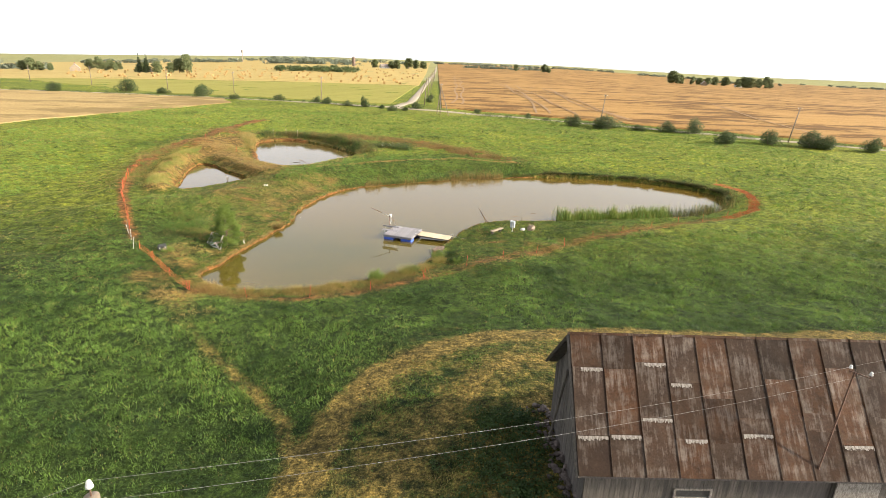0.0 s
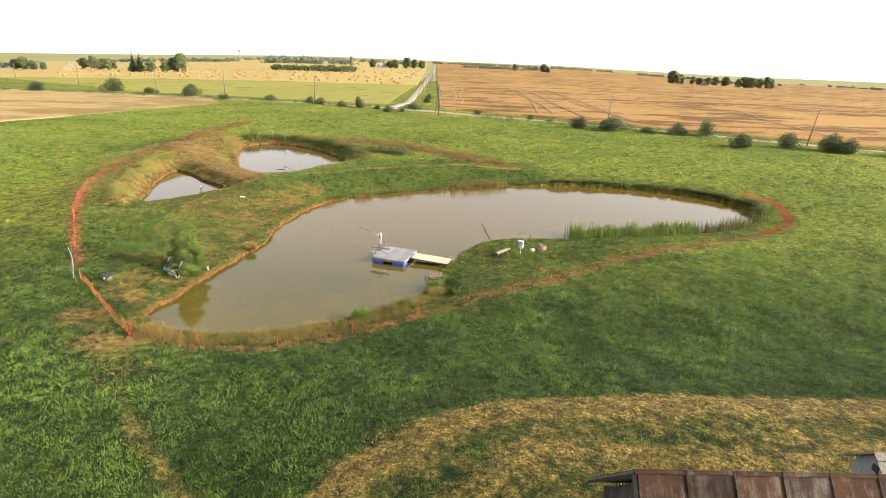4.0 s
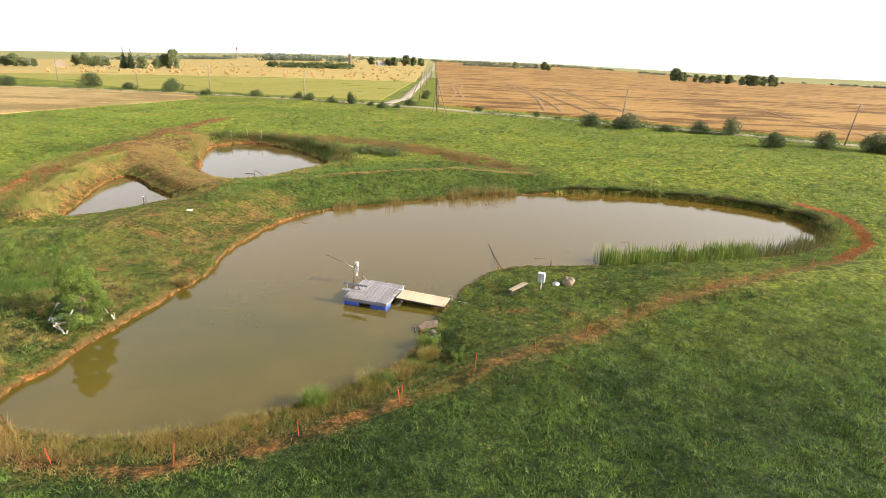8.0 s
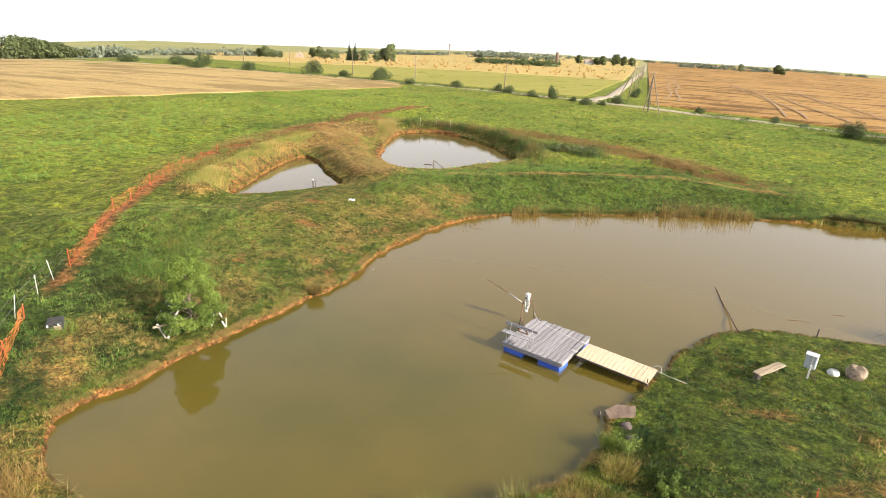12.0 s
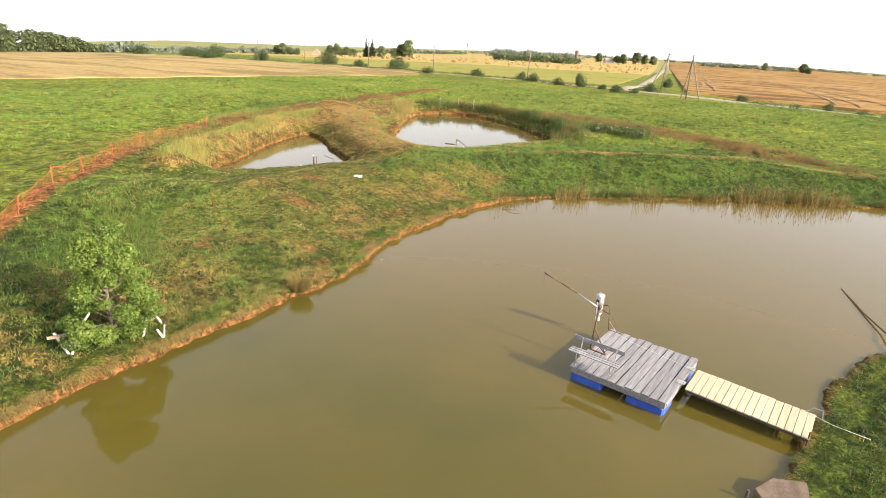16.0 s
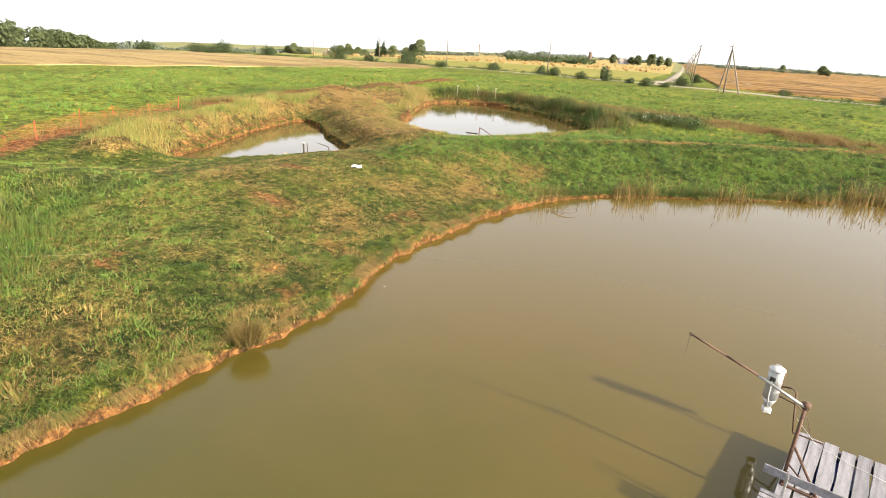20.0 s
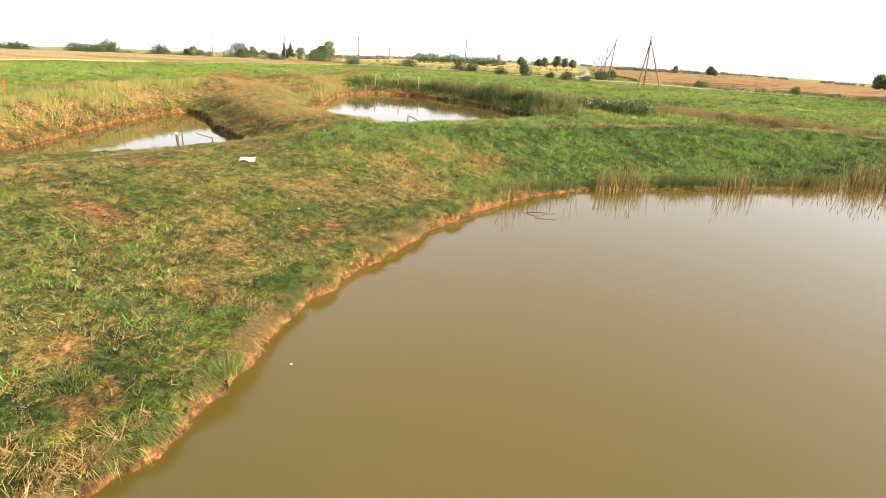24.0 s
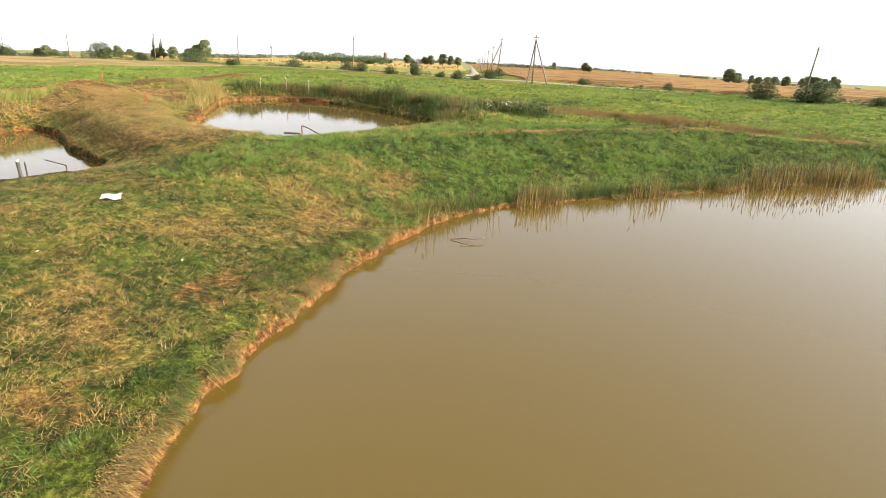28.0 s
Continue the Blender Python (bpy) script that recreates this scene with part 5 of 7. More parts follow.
def make_trestle(x, y, turn, upturned=False):
    """A sawhorse end: two crossed white legs with a tan rail nailed across; upturned, it stands in for the glazed frame
    resting on its corner.
    """
    t = thing("trestle", pose(x, y, gz(x, y) - 0.03, 0, 0, turn), "white corner of the glazed frame with a tan rail" if upturned else "white sawhorse with a tan rail standing in dry grass", "trestle", "sawhorses under the tree")
    h = 0.74
    for s in (-1, 1):
        top, foot = ((0, s * 0.04, h), (0, s * 0.46, 0.0)) if not upturned else ((0, s * 0.30, h), (0, s * 0.03, 0.0))
        a, b = Vector(foot), Vector(top)
        way = (b - a).to_track_quat("Z", "Y").to_matrix().to_4x4()
        part("leg", Shape().box((0.035, 0.075, (b - a).length), (0, 0, 0), Matrix.Translation((a + b) / 2 + Vector((0.018 * s, 0, 0))) @ way, bevel=0.006), WHITE_WOOD, t)
    z = 0.66 if upturned else 0.44
    part("rail", Shape().box((0.03, 1.0, 0.09), (0.05, 0.08, z), pose(0, 0, 0, 4, 0, 0), bevel=0.006), OLD_PALE, t, "tan rail")
    if not upturned:
        for s in (-1, 1):
            a, b = Vector((0.55, -0.3, 0.0)), Vector((0.5, -0.3 + s * 0.16, 0.36))
            way = (b - a).to_track_quat("Z", "Y").to_matrix().to_4x4()
            part("brace", Shape().box((0.03, 0.06, (b - a).length), (0, 0, 0), Matrix.Translation((a + b) / 2 + Vector((0.016 * s, 0, 0))) @ way, bevel=0.005), WHITE_WOOD, t)
    return t


WHITE_WOOD = mat_simple("worn_white_wood", (0.30, 0.28, 0.25), (0.52, 0.50, 0.46), 3.0, 0.8, stretch=(3, 3, 0.8))
make_frame_panel()
make_trestle(-17.25, 41.75, 12)
make_trestle(-18.1, 39.7, -48, True)
o = tagged(new("plank", plank_mesh("plank", 1.3, 0.14, 0.03, OLD_PALE)), "grey board dropped under the small tree", "plank")
o.matrix_world = pose(-18.6, 40.9, gz(-18.6, 40.9) + 0.04, 0, 0, -60)

# a dark upholstered crate left in the grass
t = thing("crate", pose(-22.0, 38.0, gz(-22.0, 38.0) - 0.02, 4, -6, 35), "battered black crate with pale fittings in the grass", "crate")
part("body", Shape().box((0.62, 0.44, 0.34), (0, 0, 0.17), bevel=0.04), RUBBER, t)
part("lid", Shape().box((0.58, 0.42, 0.06), (0.03, 0.05, 0.37), pose(0, 0, 0, 8, 3, 6), bevel=0.02), RUBBER, t, "loose black lid")
for k in (-0.2, 0.2):
    part("latch", Shape().box((0.06, 0.03, 0.10), (k, -0.225, 0.26), bevel=0.006), WHITE, t, "pale latch")
part("panel", Shape().box((0.26, 0.03, 0.2), (0.14, -0.228, 0.13), bevel=0.006), OLD_PALE, t, "tan end panel")

# white plastic posts with two strands of electric tape
PLASTIC_RED = mat_simple("red_plastic", (0.42, 0.04, 0.02), (0.62, 0.08, 0.04), 5.0, 0.5, bump=0)
ORANGE = mat_simple("orange_netting", (0.46, 0.11, 0.03), (0.64, 0.19, 0.055), 2.0, 0.6, bump=0)
SAP = [(-26.3, 41.4), (-25.4, 39.9), (-24.3, 38.0)]
for x, y in SAP:
    t = thing("electric_fence_post", pose(x, y, gz(x, y) - 0.05, random.uniform(-6, 6), random.uniform(-8, 8), 0), "white plastic electric fence post in grass", "fence post", "white fence posts")
    part("rod", Shape().box((0.024, 0.018, 1.1), (0, 0, 0.55), bevel=0.004), WHITE, t)
    for z in (0.5, 0.95):
        part("clip", Shape().box((0.06, 0.04, 0.03), (0.0, 0.0, z)), WHITE, t)
    part("tip", Shape().tube([(0, 0, -0.1), (0, 0, 0.02)], 0.01, 5), RUSTY, t)
for z in (0.5, 0.95):
    s = Shape()
    pts = [(-27.2, 42.9)] + SAP + [(-22.9, 36.2)]
    s.tube([(x, y, gz(x, y) + z - 0.05) for x, y in pts], 0.006, 4)
    tagged(new("fence_tape", s.mesh("fence_tape", WIRE)), "thin pale electric tape strung between white posts", "fence tape", "electric tapes")


def stake_and_net(points, height, gap, name, droop, seed, net=None, thick=1.0):
    """Leaning stakes with torn orange netting slung between them."""
    rnd = random.Random(seed)
    p = np.array(points, float)
    seg = np.r_[0, np.cumsum(np.linalg.norm(np.diff(p, axis=0), axis=1))]
    n = int(seg[-1] / gap)
    d = np.linspace(0, seg[-1], n + 1)
    xs, ys = np.interp(d, seg, p[:, 0]), np.interp(d, seg, p[:, 1])
    tops = []
    for x, y in zip(xs, ys):
        g, h = gz(x, y), height * rnd.uniform(0.85, 1.15)
        lx, ly = rnd.uniform(-0.16, 0.16), rnd.uniform(-0.16, 0.16)
        t = thing("fence_stake", pose(x, y, g), "thin red plastic stake leaning in the grass", "fence stake", "netting stakes")
        part("rod", Shape().tube([(0, 0, -0.2), (lx, ly, h)], 0.015, 6), PLASTIC_RED, t)
        part("cap", Shape().tube([(lx * 0.98, ly * 0.98, h - 0.02), (lx * 1.02, ly * 1.02, h + 0.05)], 0.020, 6), net or ORANGE, t, "orange plastic cap")
        tops.append((x + lx, y + ly, g + h * 0.92, x, y, g))
    v, f = [], []

    def strand(a, b, w):
        k = len(v)
        way = Vector(b) - Vector(a)
        side = way.cross(Vector((0, 0, 1)))
        side = side.normalized() * 0.0 + Vector((0, 0, w)) if abs(way.z) < way.length * 0.7 else Vector((-way.y, way.x, 0)).normalized() * w if way.xy.length > 1e-4 else Vector((w, 0, 0))
        v.extend([tuple(Vector(a) - side), tuple(Vector(b) - side), tuple(Vector(b) + side), tuple(Vector(a) + side)])
        f.append((k, k + 1, k + 2, k + 3))

    for A, B in zip(tops[:-1], tops[1:]):
        length = math.hypot(B[0] - A[0], B[1] - A[1])
        cols, rows = max(6, int(length / 0.11)), 6
        sag = droop * rnd.uniform(0.4, 1.0)
        pts = []
        for i in range(cols + 1):
            u = i / cols
            top = Vector(A[:3]).lerp(Vector(B[:3]), u)
            x, y = A[3] + (B[3] - A[3]) * u, A[4] + (B[4] - A[4]) * u
            foot = Vector((x, y, gz(x, y) + 0.03))
            s = min(0.96, max(0.82 if droop > 1 else 0.0, sag * 4 * u * (1 - u)))
            top = top.lerp(foot, s) + Vector((noise.noise((x, y, 1)) * 0.3, noise.noise((x, y, 5)) * 0.3, 0))
            if droop > 0.95:
                # slumped flat, spread across the strip
                along = Vector((B[3] - A[3], B[4] - A[4], 0)).normalized()
                wide = Vector((along.y, -along.x, 0)) * (0.55 + 0.35 * noise.noise((x * 0.4, y * 0.4, 3)))
                pts.append([foot + wide * (2 * r / rows - 1) + Vector((0.12 * noise.noise((x * 2, y * 2, r)), 0.12 * noise.noise((x * 2, y * 2, r + 9)), 0.02 + 0.10 * abs(noise.noise((x * 1.3, y * 1.3, r * 0.5))))) for r in range(rows + 1)])
                continue
            pts.append([foot.lerp(top, r / rows) + Vector((0.05 * noise.noise((x * 2, y * 2, r)), 0.05 * noise.noise((x * 2, y * 2, r + 9)), 0)) for r in range(rows + 1)])
        for i in range(cols):
            for r in range(rows + 1):
                strand(pts[i][r], pts[i + 1][r], 0.010 * thick if r == rows else 0.005 * thick)
                if r < rows:
                    strand(pts[i][r], pts[i][r + 1], 0.005 * thick)
    tagged(new(name, mesh_from(name, v, f, net or ORANGE)), "sagging orange plastic netting slung between stakes", "netting", kind="stuff")


RED_NET = mat_simple("sunk_netting", (0.34, 0.080, 0.022), (0.52, 0.135, 0.036), 2.0, 0.7, bump=0)
DIRTY_NET = mat_simple("faded_netting", (0.15, 0.062, 0.026), (0.28, 0.108, 0.044), 2.0, 0.8, bump=0)
stake_and_net(FENCE_WEST[[0, 1, 2]], 0.75, 3.0, "fence_netting", 0.25, 1)
stake_and_net(FENCE_WEST[[3, 4, 5, 6]], 0.85, 3.4, "fence_netting", 0.32, 2, RED_NET, 0.7)
stake_and_net(FENCE_EAST[[0, 1, 2, 3]], 0.8, 3.6, "fence_netting", 0.98, 4, DIRTY_NET, 0.5)
stake_and_net(FENCE_EAST[[3, 4, 5, 6, 7, 8, 9]], 0.75, 3.8, "fence_netting", 0.97, 5, DIRTY_NET, 0.5)
stake_and_net(FENCE_EAST[[9, 10, 11, 12, 13]], 0.6, 3.2, "fence_netting", 0.97, 6, RED_NET, 1.3)
for x, y in ((-29.8, 80.5), (-37.5, 89)):
    t = thing("fence_stake", pose(x, y, gz(x, y)), "bright red plastic stake standing on the straw bank", "fence stake", "netting stakes")
    part("rod", Shape().tube([(0, 0, -0.2), (0.02, 0, 0.75)], 0.018, 6), PLASTIC_RED, t)
    part("cap", Shape().tube([(0.02, 0, 0.73), (0.02, 0, 0.78)], 0.024, 6), ORANGE, t)

# pipes and posts standing in the small ponds
t = thing("inlet_pipe", pose(-20.1, 78.9, BASIN_Z), "dark bent steel pipe frame standing in the pond", "pipe")
part("upright", Shape().tube([(0, 0, -1), (0, 0, 0.42)], 0.035, 7), RUSTY, t)
part("arm", Shape().tube([(0, 0, 0.42), (0.4, -0.4, 0.38), (1.7, -1.7, 0.08)], 0.03, 7), RUSTY, t)
part("prop", Shape().tube([(1.7, -1.7, -0.8), (1.7, -1.7, 0.16)], 0.035, 7), RUSTY, t)
part("float_board", Shape().box((0.9, 0.12, 0.05), (-0.5, -0.25, 0.02), bevel=0.008), DARK_BOARD, t)
t = thing("mooring_post", pose(-25.85, 64.7, POOL_Z), "grey wooden post with a white top standing in the pond", "post")
part("post", Shape().tube([(0, 0, -1), (-0.08, 0, 0.5)], 0.055, 8), WOOD_OLD, t)
part("cap", Shape().tube([(-0.08, 0, 0.48), (-0.085, 0, 0.57)], 0.05, 8), WHITE, t, "white cap")
part("lath", Shape().tube([(0.14, 0.1, -0.8), (0.1, 0.08, 0.5)], 0.025, 6), WOOD_OLD, t)
t = thing("inlet_pipe", pose(-24.4, 64.9, POOL_Z), "thin dark bent pipe standing in the small pond", "pipe")
part("upright", Shape().tube([(0, 0, -0.8), (-0.05, 0.05, 0.42)], 0.022, 6), RUSTY, t)
part("arm", Shape().tube([(-0.05, 0.05, 0.42), (-1.1, 0.5, 0.48)], 0.016, 6), RUSTY, t)
for x, y in ((-29.4, 99.7), (-27.5, 100.9), (-25.2, 100.4)):
    t = thing("bank_stake", pose(x, y, gz(x, y) - 0.2), "pale wooden stake on the far pond bank", "stake", "pale pond stakes")
    part("stake", Shape().tube([(0, 0, 0), (random.uniform(-0.2, 0.2), 0, 1.35)], 0.045, 6), OLD_PALE, t)
    part("top", Shape().tube([(0, 0, 1.3), (0, 0, 1.42)], 0.05, 6), WHITE_WOOD, t)
for a, b in (((-11.2, 61.7, 0.02), (-10.3, 61.5, 0.1)), ((-10.9, 61.2, 0.01), (-10.2, 61.75, 0.12))):
    tagged(new("floating_twig", Shape().tube([a, tuple((Vector(a) + Vector(b)) / 2 + Vector((0, 0, 0.03))), b], [0.016, 0.013, 0.006], 5).mesh("twig", RUSTY)), "thin dark twig floating near the cattails", "twig", "floating twigs")
for a, b in (((8.06, 54.06, 0.01), (8.95, 54.23, 0.01)), ((10.52, 55.78, 0.01), (11.07, 55.9, 0.01)), ((16.17, 58.82, 0.01), (16.9, 58.83, 0.01))):
    tagged(new("floating_twig", Shape().tube([a, tuple((Vector(a) + Vector(b)) / 2 + Vector((0, 0.05, 0.01))), b], [0.012, 0.012, 0.006], 5).mesh("twig", RUSTY)), "thin dark twig drifting on the pond", "twig", "floating twigs")
for i, (x, y) in enumerate(((-22.4, 45.9), (-23.3, 46.8), (-24.2, 44.4), (-13.9, 50.9), (-22.6, 44.9), (-18.4, 51.6), (-19.3, 56.4), (-16.9, 57.4))):
    o = tagged(new("litter", Shape().box((0.06, 0.04, 0.012), (0, 0, 0.085), pose(0, 0, 0, 20 * (i % 3), 12, 40 * i), bevel=0.01).mesh("litter", WHITE if i != 2 else PLASTIC_RED)), "small scrap of white litter in the grass" if i != 2 else "small scrap of red litter in the grass", "litter", "scraps of litter")
    o.matrix_world = pose(x, y, gz(x, y) - 0.04 if i != 3 else 0.0)
hose = Shape().tube([(x, y, gz(x, y) + 0.06) for x, y in ((-21.0, 47.5), (-21.8, 47.0), (-22.6, 46.3), (-23.4, 46.6), (-23.9, 47.6), (-25, 48.5))], 0.006, 5)
tagged(new("garden_hose", hose.mesh("garden_hose", OLD_PALE, True)), "thin pale hose trailing through the grass", "hose")


# ---------------------------------------------------------------- trees, bushes and poles
def leaf_cloud(rnd, lobes, count, size, droop=0.0):
    """Small bent leaves scattered in and on a set of lobes (centre, radii)."""
    w = np.array([r[0] * r[1] * r[2] for _, r in lobes]) ** 0.67
    pick = rnd.choice(len(lobes), count, p=w / w.sum())
    c, r = np.array([l[0] for l in lobes])[pick], np.array([l[1] for l in lobes])[pick]
    d = rnd.normal(size=(count, 3))
    d /= np.linalg.norm(d, axis=1)[:, None]
    p = c + d * r * (rnd.uniform(0.45, 1.08, count) ** 0.6)[:, None]
    a = rnd.normal(size=(count, 3))
    a /= np.linalg.norm(a, axis=1)[:, None]
    n = d * 0.7 + rnd.normal(size=(count, 3)) * 0.6 + (0, 0, 0.3)
    b = np.cross(n, a)
    b /= np.linalg.norm(b, axis=1)[:, None] + 1e-9
    a = np.cross(b, n)
    a /= np.linalg.norm(a, axis=1)[:, None] + 1e-9
    s = (size * rnd.uniform(0.6, 1.4, count))[:, None]
    v = np.stack([p - a * s, p - b * s * 0.55, p + a * s - (0, 0, droop), p + b * s * 0.55], 1)
    return v.reshape(-1, 3), np.arange(count * 4).reshape(-1, 4)


def mat_leaf(name, dark, light, rough=0.6):
    m, nt, p = material(name)
    g = nt.nodes.new("ShaderNodeNewGeometry")
    col = ramp_between(nt, g.outputs["Random Per Island"], dark, light, 0.1, 0.9)
    big = noise_at(nt, 0.6, 3)
    col = mixed(nt, 0.4, col, ramp_between(nt, big, dark, light, 0.35, 0.65))
    nt.links.new(col, p.inputs["Base Color"])
    p.inputs["Roughness"].default_value, p.inputs["Specular IOR Level"].default_value = rough, 0.25
    tr = nt.nodes.new("ShaderNodeBsdfTranslucent")
    nt.links.new(col, tr.inputs["Color"])
    mx = nt.nodes.new("ShaderNodeMixShader")
    mx.inputs[0].default_value = 0.3
    nt.links.new(p.outputs[0], mx.inputs[1])
    nt.links.new(tr.outputs[0], mx.inputs[2])
    nt.links.new(mx.outputs[0], nt.nodes["Material Output"].inputs["Surface"])
    return m


# only distant trees wear this; their haze is lightened into the leaf colour
LEAF = mat_leaf("hazed_tree_leaves", (0.075, 0.098, 0.045), (0.21, 0.235, 0.10))
LEAF_WOOD = mat_leaf("wood_leaves", (0.045, 0.062, 0.026), (0.125, 0.145, 0.060))
LEAF_BUSH = mat_leaf("willow_leaves", (0.030, 0.052, 0.018), (0.105, 0.135, 0.050))
LEAF_APPLE = mat_leaf("fresh_leaves", (0.036, 0.076, 0.012), (0.185, 0.245, 0.045))
# horizon foliage: distance haze is put into this pale grey-green
LEAF_HAZED = mat_leaf("hazed_leaves", (0.10, 0.125, 0.090), (0.19, 0.21, 0.15))
NEEDLE = mat_leaf("spruce_needles", (0.020, 0.036, 0.014), (0.060, 0.085, 0.030))
BARK = mat_simple("bark", (0.07, 0.05, 0.035), (0.20, 0.16, 0.12), 4.0, 0.95, stretch=(3, 3, 0.7))


def proto_tree(kind, seed, label, category="tree", group=""):
    """A broadleaf, bush or spruce of about one metre's scale: trunk with limbs, and a crown of leaves."""
    rnd = np.random.default_rng(seed)
    t = thing({"bush": "bush", "spruce": "spruce_tree"}.get(kind, "tree"), pose(0, 0, -300), label, category, group)
    trunk = Shape()
    if kind == "spruce":
        trunk.tube([(0, 0, -0.3), (0, 0, 8), (0.1, 0, 16)], [0.28, 0.17, 0.03], 8)
        lobes = []
        for i in range(26):
            z = 1.5 + 14.5 * i / 25
            r = 3.0 * (1 - z / 17.5) + 0.2
            for k in range(4 if i < 20 else 2):
                a = rnd.uniform(0, 6.28)
                lobes.append(((math.cos(a) * r * 0.55, math.sin(a) * r * 0.55, z - 0.1 * r), (r * 0.55, r * 0.55, 0.35)))
                trunk.tube([(0, 0, z), (math.cos(a) * r * 0.8, math.sin(a) * r * 0.8, z - 0.15 * r)], [0.05, 0.015], 4)
        v, f = leaf_cloud(rnd, lobes, 2600, 0.26, 0.1)
        mat = NEEDLE
    elif kind == "bush":
        lobes = []
        for i in range(9):
            a, r = rnd.uniform(0, 6.28), rnd.uniform(0, 1.1)
            h = rnd.uniform(1.0, 2.3) * (1.15 - r * 0.35)
            lobes.append(((math.cos(a) * r, math.sin(a) * r, h * 0.55), (rnd.uniform(0.5, 0.8), rnd.uniform(0.5, 0.8), h * 0.55)))
            trunk.tube([(math.cos(a) * 0.2, math.sin(a) * 0.2, -0.2), (math.cos(a) * r, math.sin(a) * r, h * 0.8)], [0.05, 0.015], 5)
        v, f = leaf_cloud(rnd, lobes, 3200, 0.066)
        mat = LEAF_BUSH
    else:
        trunk.tube([(0, 0, -0.4), (0.1, 0, 2.5), (-0.1, 0.1, 6), (0.2, 0, 10)], [0.42, 0.32, 0.22, 0.06], 9)
        lobes = []
        for i in range(26):
            a, z = rnd.uniform(0, 6.28), rnd.uniform(1.2, 11.5)
            r = (3.9 if kind == "oak" else 3.1) * math.sin(min(3.0, 0.75 + (z - 1.5) / 10.4 * 2.2)) * rnd.uniform(0.5, 1.0)
            c = (math.cos(a) * r, math.sin(a) * r, z)
            s = rnd.uniform(1.5, 2.5)
            lobes.append((c, (s, s, s * 0.8)))
            trunk.tube([(0, 0, max(2, z - 2.2)), (c[0] * 0.5, c[1] * 0.5, z - 0.9), c], [0.14, 0.09, 0.03], 5)
        v, f = leaf_cloud(rnd, lobes, 3000, 0.52)
        mat = LEAF
    part("trunk", trunk, BARK, t)
    part("crown", fast_mesh("crown", v, f, mat), None, t)
    return t


def planted(proto, x, y, scale, turn=None, wide=1.0, sink=0.0, label=""):
    z = gz(x, y) - sink
    m = Matrix.Translation((x, y, z)) @ Matrix.Rotation(random.uniform(0, 6.28) if turn is None else turn, 4, "Z") @ Matrix.Diagonal((scale * wide * random.uniform(0.85, 1.35), scale * wide * random.uniform(0.85, 1.35), scale * random.uniform(0.82, 1.08), 1))
    o = copy_thing(proto, m)
    if label:
        o["label"] = label
    return o


BUSHES = [proto_tree("bush", s, "rounded grey-green willow bush beside the gravel road", "bush", "roadside bushes") for s in (1, 2, 3)]
TREES = [proto_tree("tree", s, "tall leafy tree standing among distant fields", "tree", "farmstead trees") for s in (4, 5, 6)]
OAK = proto_tree("oak", 7, "broad spreading leafy tree beside the bale field", "tree", "farmstead trees")
SPRUCE = proto_tree("spruce", 8, "dark pointed spruce beside the bale field", "tree", "farmstead trees")
random.seed(21)
for x, y, s, w in ((-21, 166, 1.55, 0.8), (-48, 176, 1.1, 1.2), (-32, 171, 1.2, 1.0), (-35.5, 174, 1.0, 1.1), (33.5, 136, 1.5, 1.2), (41.0, 133.5, 1.7, 2.0), (55, 132, 1.4, 1.2), (61, 130.5, 1.9, 0.9),
                   (60.6, 114.5, 1.4, 1.2), (70.5, 115, 1.5, 1.1), (77.5, 112, 2.1, 1.1), (80.5, 111, 1.6, 1.1), (-74, 183, 1.3, 1.2), (-77, 192, 2.0, 1.1), (-107, 203, 2.4, 1.1), (-12, 157, 0.8, 1.3), (-5.5, 166, 1.2, 1.3),
                   (-8.2, 160, 0.7, 1.5), (-92, 196, 1.2, 1.3), (-140, 215, 1.2, 1.2), (-62, 178, 0.9, 1.3), (-26, 168, 0.8, 1.2), (-15, 163, 0.7, 1.5), (12, 160, 0.6, 1.5), (25, 151, 0.7, 1.5), (48, 131, 0.8, 1.6),
                   (66, 122, 0.8, 1.6), (-170, 225, 2.3, 1.2), (-182, 222, 2.0, 1.8), (-210, 225, 2.0, 1.6), (-150, 196, 1.8, 1.5), (-128, 196, 1.8, 1.4), (-2, 192, 1.1, 1.0), (-1.5, 214, 1.0, 1.0), (88, 108, 1.6, 1.2), (99, 103, 1.4, 1.2)):
    planted(random.choice(BUSHES), x, y, s * 0.95, None, w, 0.1)
for x, y, s in ((-232, 500, 1.05), (-243, 503, 0.95), (-250, 508, 0.8), (-226, 512, 0.8), (-436, 650, 1.3), (-420, 640, 1.1), (-406, 636, 0.9), (-448, 655, 1.0), (-395, 690, 1.25), (-380, 681, 1.4), (-372, 690, 1.1), (-362, 690, 0.9),
                (-390, 726, 0.9), (-350, 640, 0.8), (-341, 640, 0.9), (-268, 540, 0.55)):
    planted(random.choice(TREES), x, y, s * 0.85, None, 1.1, 0.2)
planted(SPRUCE, -239, 497, 1.1)
planted(SPRUCE, -246, 499, 0.95)
planted(OAK, -214, 516, 1.2, None, 1.0)
planted(OAK, -222, 520, 1.0, None, 1.05)
